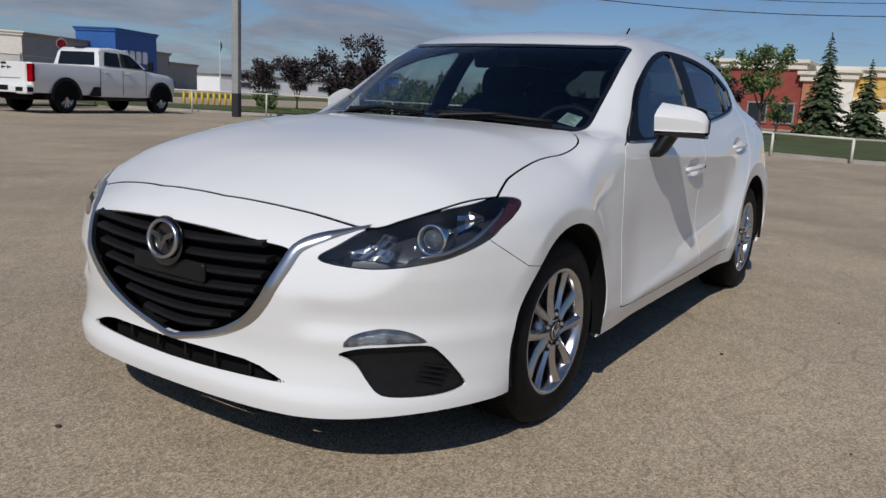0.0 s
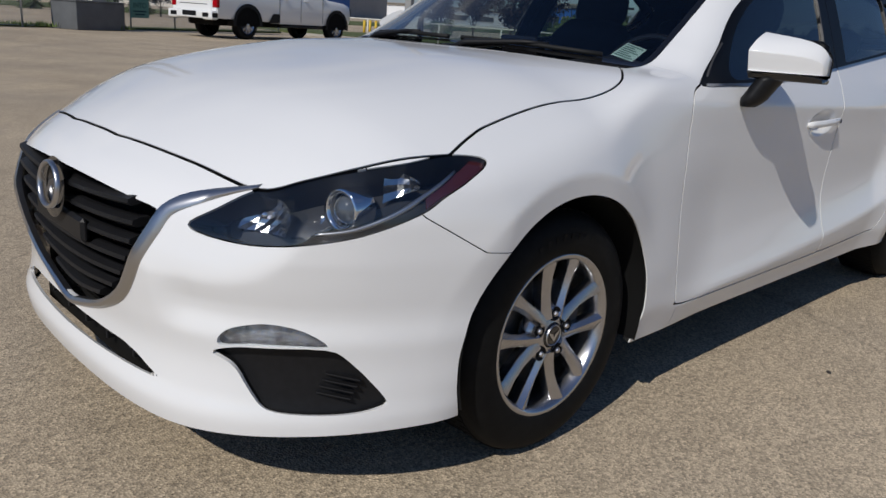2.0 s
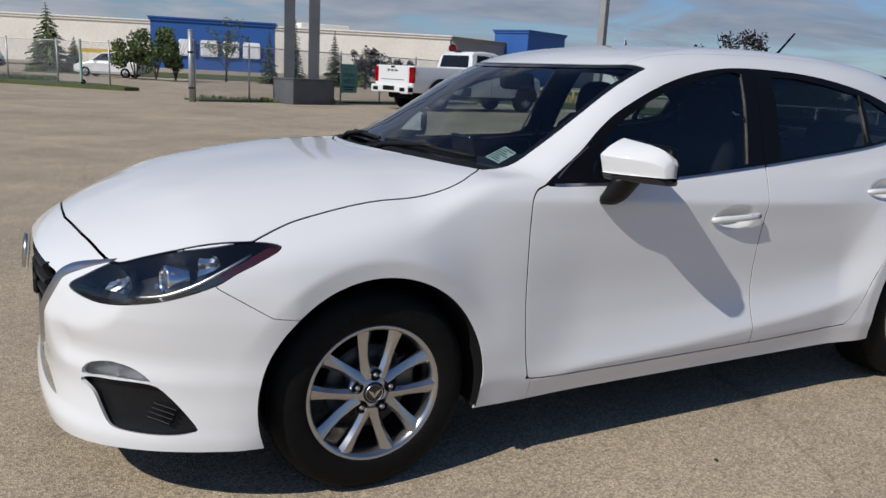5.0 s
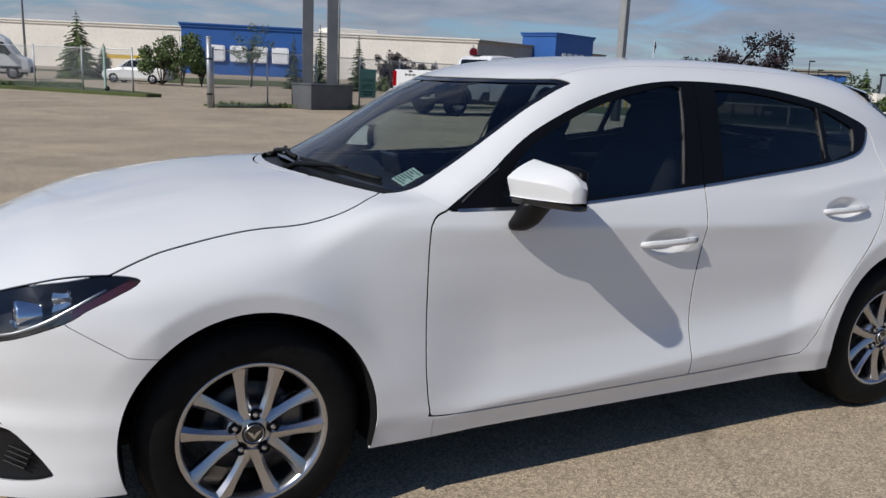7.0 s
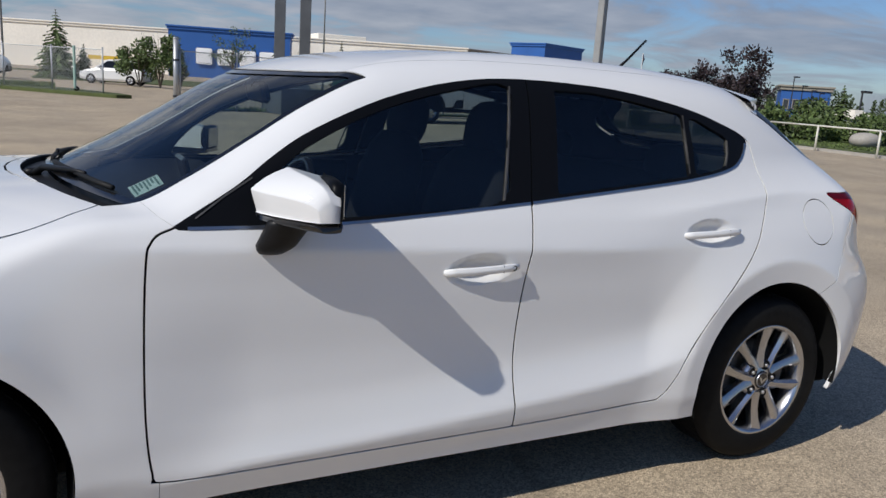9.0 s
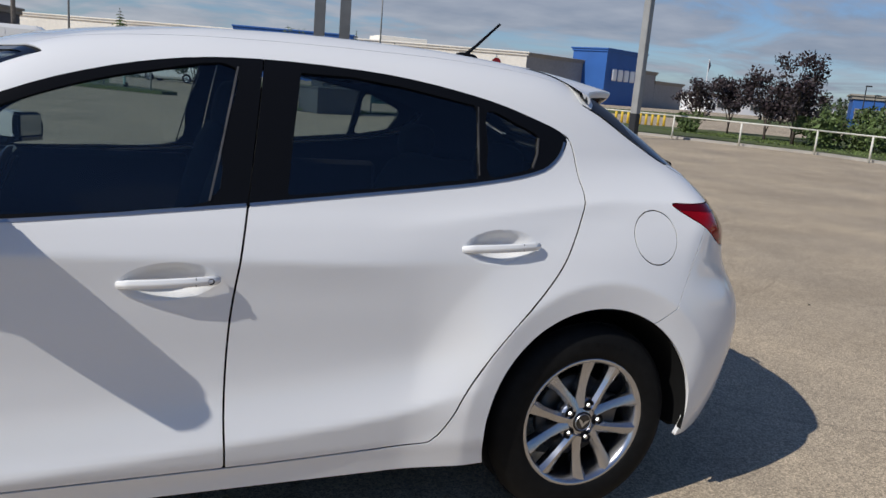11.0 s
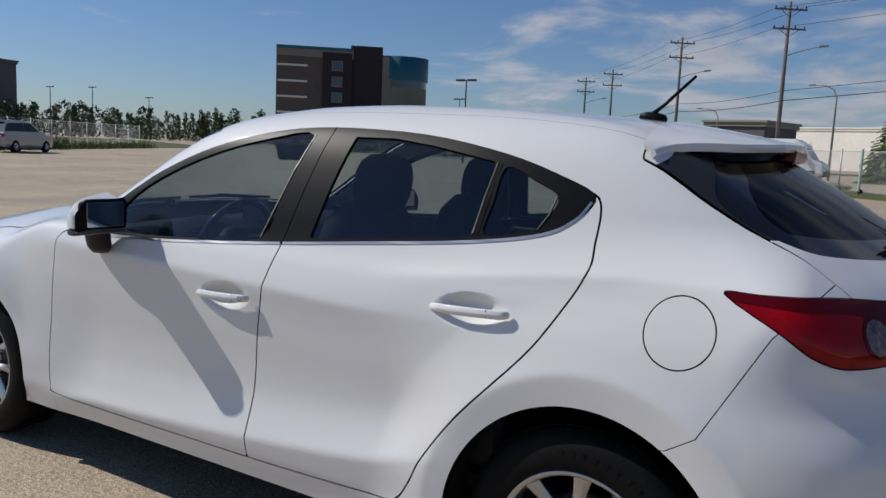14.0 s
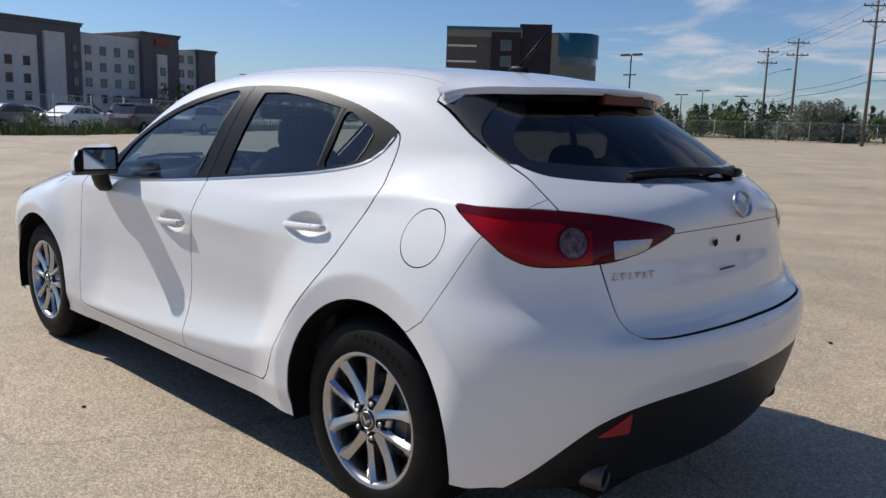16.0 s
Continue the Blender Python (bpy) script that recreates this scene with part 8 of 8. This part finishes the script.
def road_car(name, at, turn, paint, label, kind="sedan", group="parked cars"):
    """A plain parked car: body, cabin, panes, lamps and wheels."""
    c = thing(name, (0, 0, 0), label, "car", group)
    L, half = 4.5, 0.88
    hood, tall = (0.95, 1.45) if kind == "sedan" else (1.05, 1.68)
    bm = bmesh.new()
    loft(bm, [ring(-L / 2, half * 0.8, 0.40, 0.85), ring(-L / 2 + 0.15, half * 0.96, 0.28, hood), ring(-1.2, half, 0.22, hood), ring(0.9, half, 0.22, hood - 0.02), ring(L / 2 - 0.5, half * 0.97, 0.24, hood - 0.16), ring(L / 2 - 0.08, half * 0.85, 0.30, 0.72)])
    part("body", bm, paint, c)
    back = -2.0 if kind == "suv" else -1.75
    bm = bmesh.new()
    loft(bm, [[(x, -h0, hood - 0.05), (x, h0, hood - 0.05), (x, h1, z1), (x, -h1, z1)] for x, h0, h1, z1 in ((back, 0.80, 0.70, hood), (back + (0.25 if kind == "suv" else 0.75), 0.80, 0.62, tall - 0.06), (-0.5, 0.80, 0.60, tall), (0.25, 0.80, 0.62, tall - 0.04), (1.15, 0.80, 0.74, hood))])
    part("cabin", bm, paint, c)
    b2 = back + (0.25 if kind == "suv" else 0.75)
    for s in (-1, 1):
        def y(z):
            return s * (0.80 - (z - hood) * 0.20 / (tall - hood) + 0.012)
        panel(c, "side_window", [(x, y(z), z) for x, z in ((b2 - 0.35, hood + 0.06), (-0.45, hood + 0.06), (-0.45, tall - 0.12), (b2 + 0.1, tall - 0.16))], M_DARKGLASS, 0.012 * s)
        panel(c, "side_window", [(x, y(z), z) for x, z in ((-0.38, hood + 0.06), (0.85, hood + 0.06), (0.25, tall - 0.14), (-0.38, tall - 0.12))], M_DARKGLASS, 0.012 * s)
        bm = bmesh.new()
        box(bm, (0.16, 0.34, 0.18), (-L / 2 + 0.12, s * 0.62, hood - 0.16), bevel=0.03)
        part("tail_lamp", bm, M_RED, c, "red tail lamp")
        bm = bmesh.new()
        box(bm, (0.14, 0.14, 0.10), (0.75, s * 0.95, hood + 0.07), bevel=0.03)
        part("door_mirror", bm, paint, c)
        for x in (-1.35, 1.35):
            simple_wheel(c, x, s * 0.885, 0.33, 0.2, 5)
    e = 0.5 * (0.70 + 0.62)
    panel(c, "rear_window", [(back + 0.06, -0.64, hood + 0.04), (back + 0.06, 0.64, hood + 0.04), (b2 - 0.03, 0.56, tall - 0.10), (b2 - 0.03, -0.56, tall - 0.10)], M_DARKGLASS, -0.02)
    panel(c, "windscreen", [(1.10, -0.68, hood + 0.04), (1.10, 0.68, hood + 0.04), (0.32, 0.56, tall - 0.08), (0.32, -0.56, tall - 0.08)], M_DARKGLASS, 0.02)
    bm = bmesh.new()
    box(bm, (3.6, 1.4, 0.2), (0, 0, 0.30), bevel=0.03)
    part("underside", bm, M_UNDER, c)
    c.matrix_basis = pose(*at, 0, 0, turn)
    return c


def cargo_van(name, at, turn, label, paint=M_VANWHITE):
    c = thing(name, (0, 0, 0), label, "van", "cargo vans")
    bm = bmesh.new()
    loft(bm, [ring(-2.75, 0.96, 0.45, 2.45, 0.9), ring(-2.7, 1.0, 0.40, 2.5, 0.9), ring(0.9, 1.0, 0.38, 2.5, 0.9), ring(1.45, 1.0, 0.38, 2.2, 0.85), ring(2.05, 0.98, 0.38, 1.35), ring(2.6, 0.92, 0.42, 1.12), ring(2.8, 0.7, 0.5, 0.85)])
    part("body", bm, paint, c)
    panel(c, "windscreen", [(2.06, -0.82, 1.38), (2.06, 0.82, 1.38), (1.50, 0.80, 2.12), (1.50, -0.80, 2.12)], M_DARKGLASS, 0.03, "dark windscreen")
    for s in (-1, 1):
        panel(c, "side_window", [(0.75, s * 1.008, 1.35), (1.75, s * 1.008, 1.35), (1.35, s * 1.008, 1.98), (0.75, s * 1.008, 1.98)], M_DARKGLASS, 0.012 * s)
        bm = bmesh.new()
        box(bm, (0.14, 0.18, 0.36), (1.55, s * 1.12, 1.45), bevel=0.03)
        part("door_mirror", bm, M_BLACK, c)
        bm = bmesh.new()
        box(bm, (4.9, 0.02, 0.16), (-0.2, s * 1.005, 0.62), bevel=0.004)
        part("side_moulding", bm, M_BLACK, c)
        for x in (-0.75, 0.68):
            bm = bmesh.new()
            box(bm, (0.012, 0.01, 1.8), (x, s * 1.002, 1.3))
            part("door_seam", bm, M_SEAL, c)
        bm = bmesh.new()
        box(bm, (0.2, 0.34, 0.30), (2.52, s * 0.68, 0.96), bevel=0.05)
        part("headlamp", bm, M_LAMPGREY, c)
        for x in (-1.75, 1.75):
            simple_wheel(c, x, s * 0.99, 0.36, 0.22, 5)
    bm = bmesh.new()
    box(bm, (0.25, 1.6, 0.40), (2.72, 0, 0.56), bevel=0.08)
    part("front_bumper", bm, M_BLACK, c)
    bm = bmesh.new()
    box(bm, (4.8, 1.5, 0.2), (0, 0, 0.36), bevel=0.03)
    part("underside", bm, M_UNDER, c)
    c.matrix_basis = pose(*at, 0, 0, turn) @ Matrix.Diagonal((1.07, 1.08, 1.17, 1))


cargo_van("cargo_van", (-5.2, 57.0, 0), -5, "white high-roof cargo van parked by the street")
road_car("parked_suv", (4.2, 56.0, 0), 152, M_VANWHITE, "white compact sport utility car parked on the lane", "suv")
rnd_c = random.Random(5)
k = 0
for d, n0, n1 in ((49, -77, -60), (57, -79, -60)):
    a = n0
    while a < n1:
        r = math.radians(a)
        x, y = 4.4 + d * math.sin(r), -2.3 + d * math.cos(r)
        kind = "suv" if (k * 7) % 5 in (1, 3) else "sedan"
        paint, col = ((M_VANWHITE, "white"), (M_CARGREY, "dark grey"), (M_VANWHITE, "white"), (M_CARGREY, "dark grey"), (M_CARSILVER, "silver"))[k % 5]
        road_car("parked_car", (x, y, 0), 110 + rnd_c.uniform(-14, 14), paint, f"{col} {'sport utility car' if kind == 'suv' else 'sedan'} parked behind the wire fence", kind)
        a += math.degrees(3.4 / d)
        k += 1
# weeds by the fence
for i in range(7):
    f = i / 6
    bush("bush", (-35.0 - 10 * f, 8 + 20 * f), 0.9 + 0.3 * (i % 2), 0.7, 90 + i, label="low green weeds by the fence", leaf=0.07, count=420)
rnd_w = random.Random(17)
wv, wt_ = [], []
for _ in range(5200):
    f = rnd_w.random()
    p = Vector((-34.3, 3.0)).lerp(Vector((-36.0, 12.0)), f * 3) if f < 0.333 else Vector((-36.0, 12.0)).lerp(Vector((-58.0, 44.0)), (f - 0.333) * 1.5)
    x, y, h, a = p.x + rnd_w.gauss(0.9, 0.5), p.y + rnd_w.gauss(0, 0.4), rnd_w.uniform(0.15, 0.6) * (0.5 + rnd_w.random()), rnd_w.uniform(0, 6.28)
    n = len(wv)
    wv += [(x - 0.05 * math.cos(a), y - 0.05 * math.sin(a), 0), (x + 0.05 * math.cos(a), y + 0.05 * math.sin(a), 0), (x + rnd_w.gauss(0, 0.12), y + rnd_w.gauss(0, 0.12), h)]
    wt_.append((n, n + 1, n + 2))
tagged(mesh_part("weeds", (np.array(wv), np.array(wt_)), M_BLADE, None, smooth_shade=False), "tall yellow-green weeds along the wire fence", "weeds", kind="stuff")

# garden hut and bench beyond the rail
hut = thing("garden_hut", (33.5, 21.6, 0.0), "small white hut with a low roof on grass", "hut")
bm = bmesh.new()
box(bm, (1.3, 1.1, 1.0), (0, 0, 0.6), bevel=0.02)
part("wall", bm, M_PIPE, hut)
bm = bmesh.new()
box(bm, (1.6, 1.4, 0.4), (0, 0, 1.30), taper=0.3)
part("roof", bm, M_CREAM, hut)
bm = bmesh.new()
blob(bm, (1.3, 0.9, 0.6), (27.6, 16.6, 0.36), power=2.3)
tagged(part("boulder", bm, M_CONCRETE, None, "", True), "grey boulder on the grass verge", "rock")


# a few loose stones and crumbs on the asphalt
M_STONE = material("dark_stone", (0.035, 0.030, 0.026), 0.9, grain=(60, 0.3))
for x, y, d in ((1.19, -1.14, 0.020), (-1.06, 0.325, 0.022), (3.01, 2.49, 0.030), (4.6, 1.9, 0.018), (5.3, 3.1, 0.026), (4.2, -0.9, 0.014), (0.4, -1.75, 0.012), (2.2, -1.5, 0.013), (-0.5, -1.6, 0.012), (5.9, 1.2, 0.020)):
    bm = bmesh.new()
    blob(bm, (d, d * 0.7, d * 0.5), (x, y, d * 0.2), (0, 0, 57 * x), power=2.2, seg=8, rings=6)
    tagged(part("loose_stone", bm, M_STONE), "small dark loose stone lying on the asphalt", "stone", "loose stones")
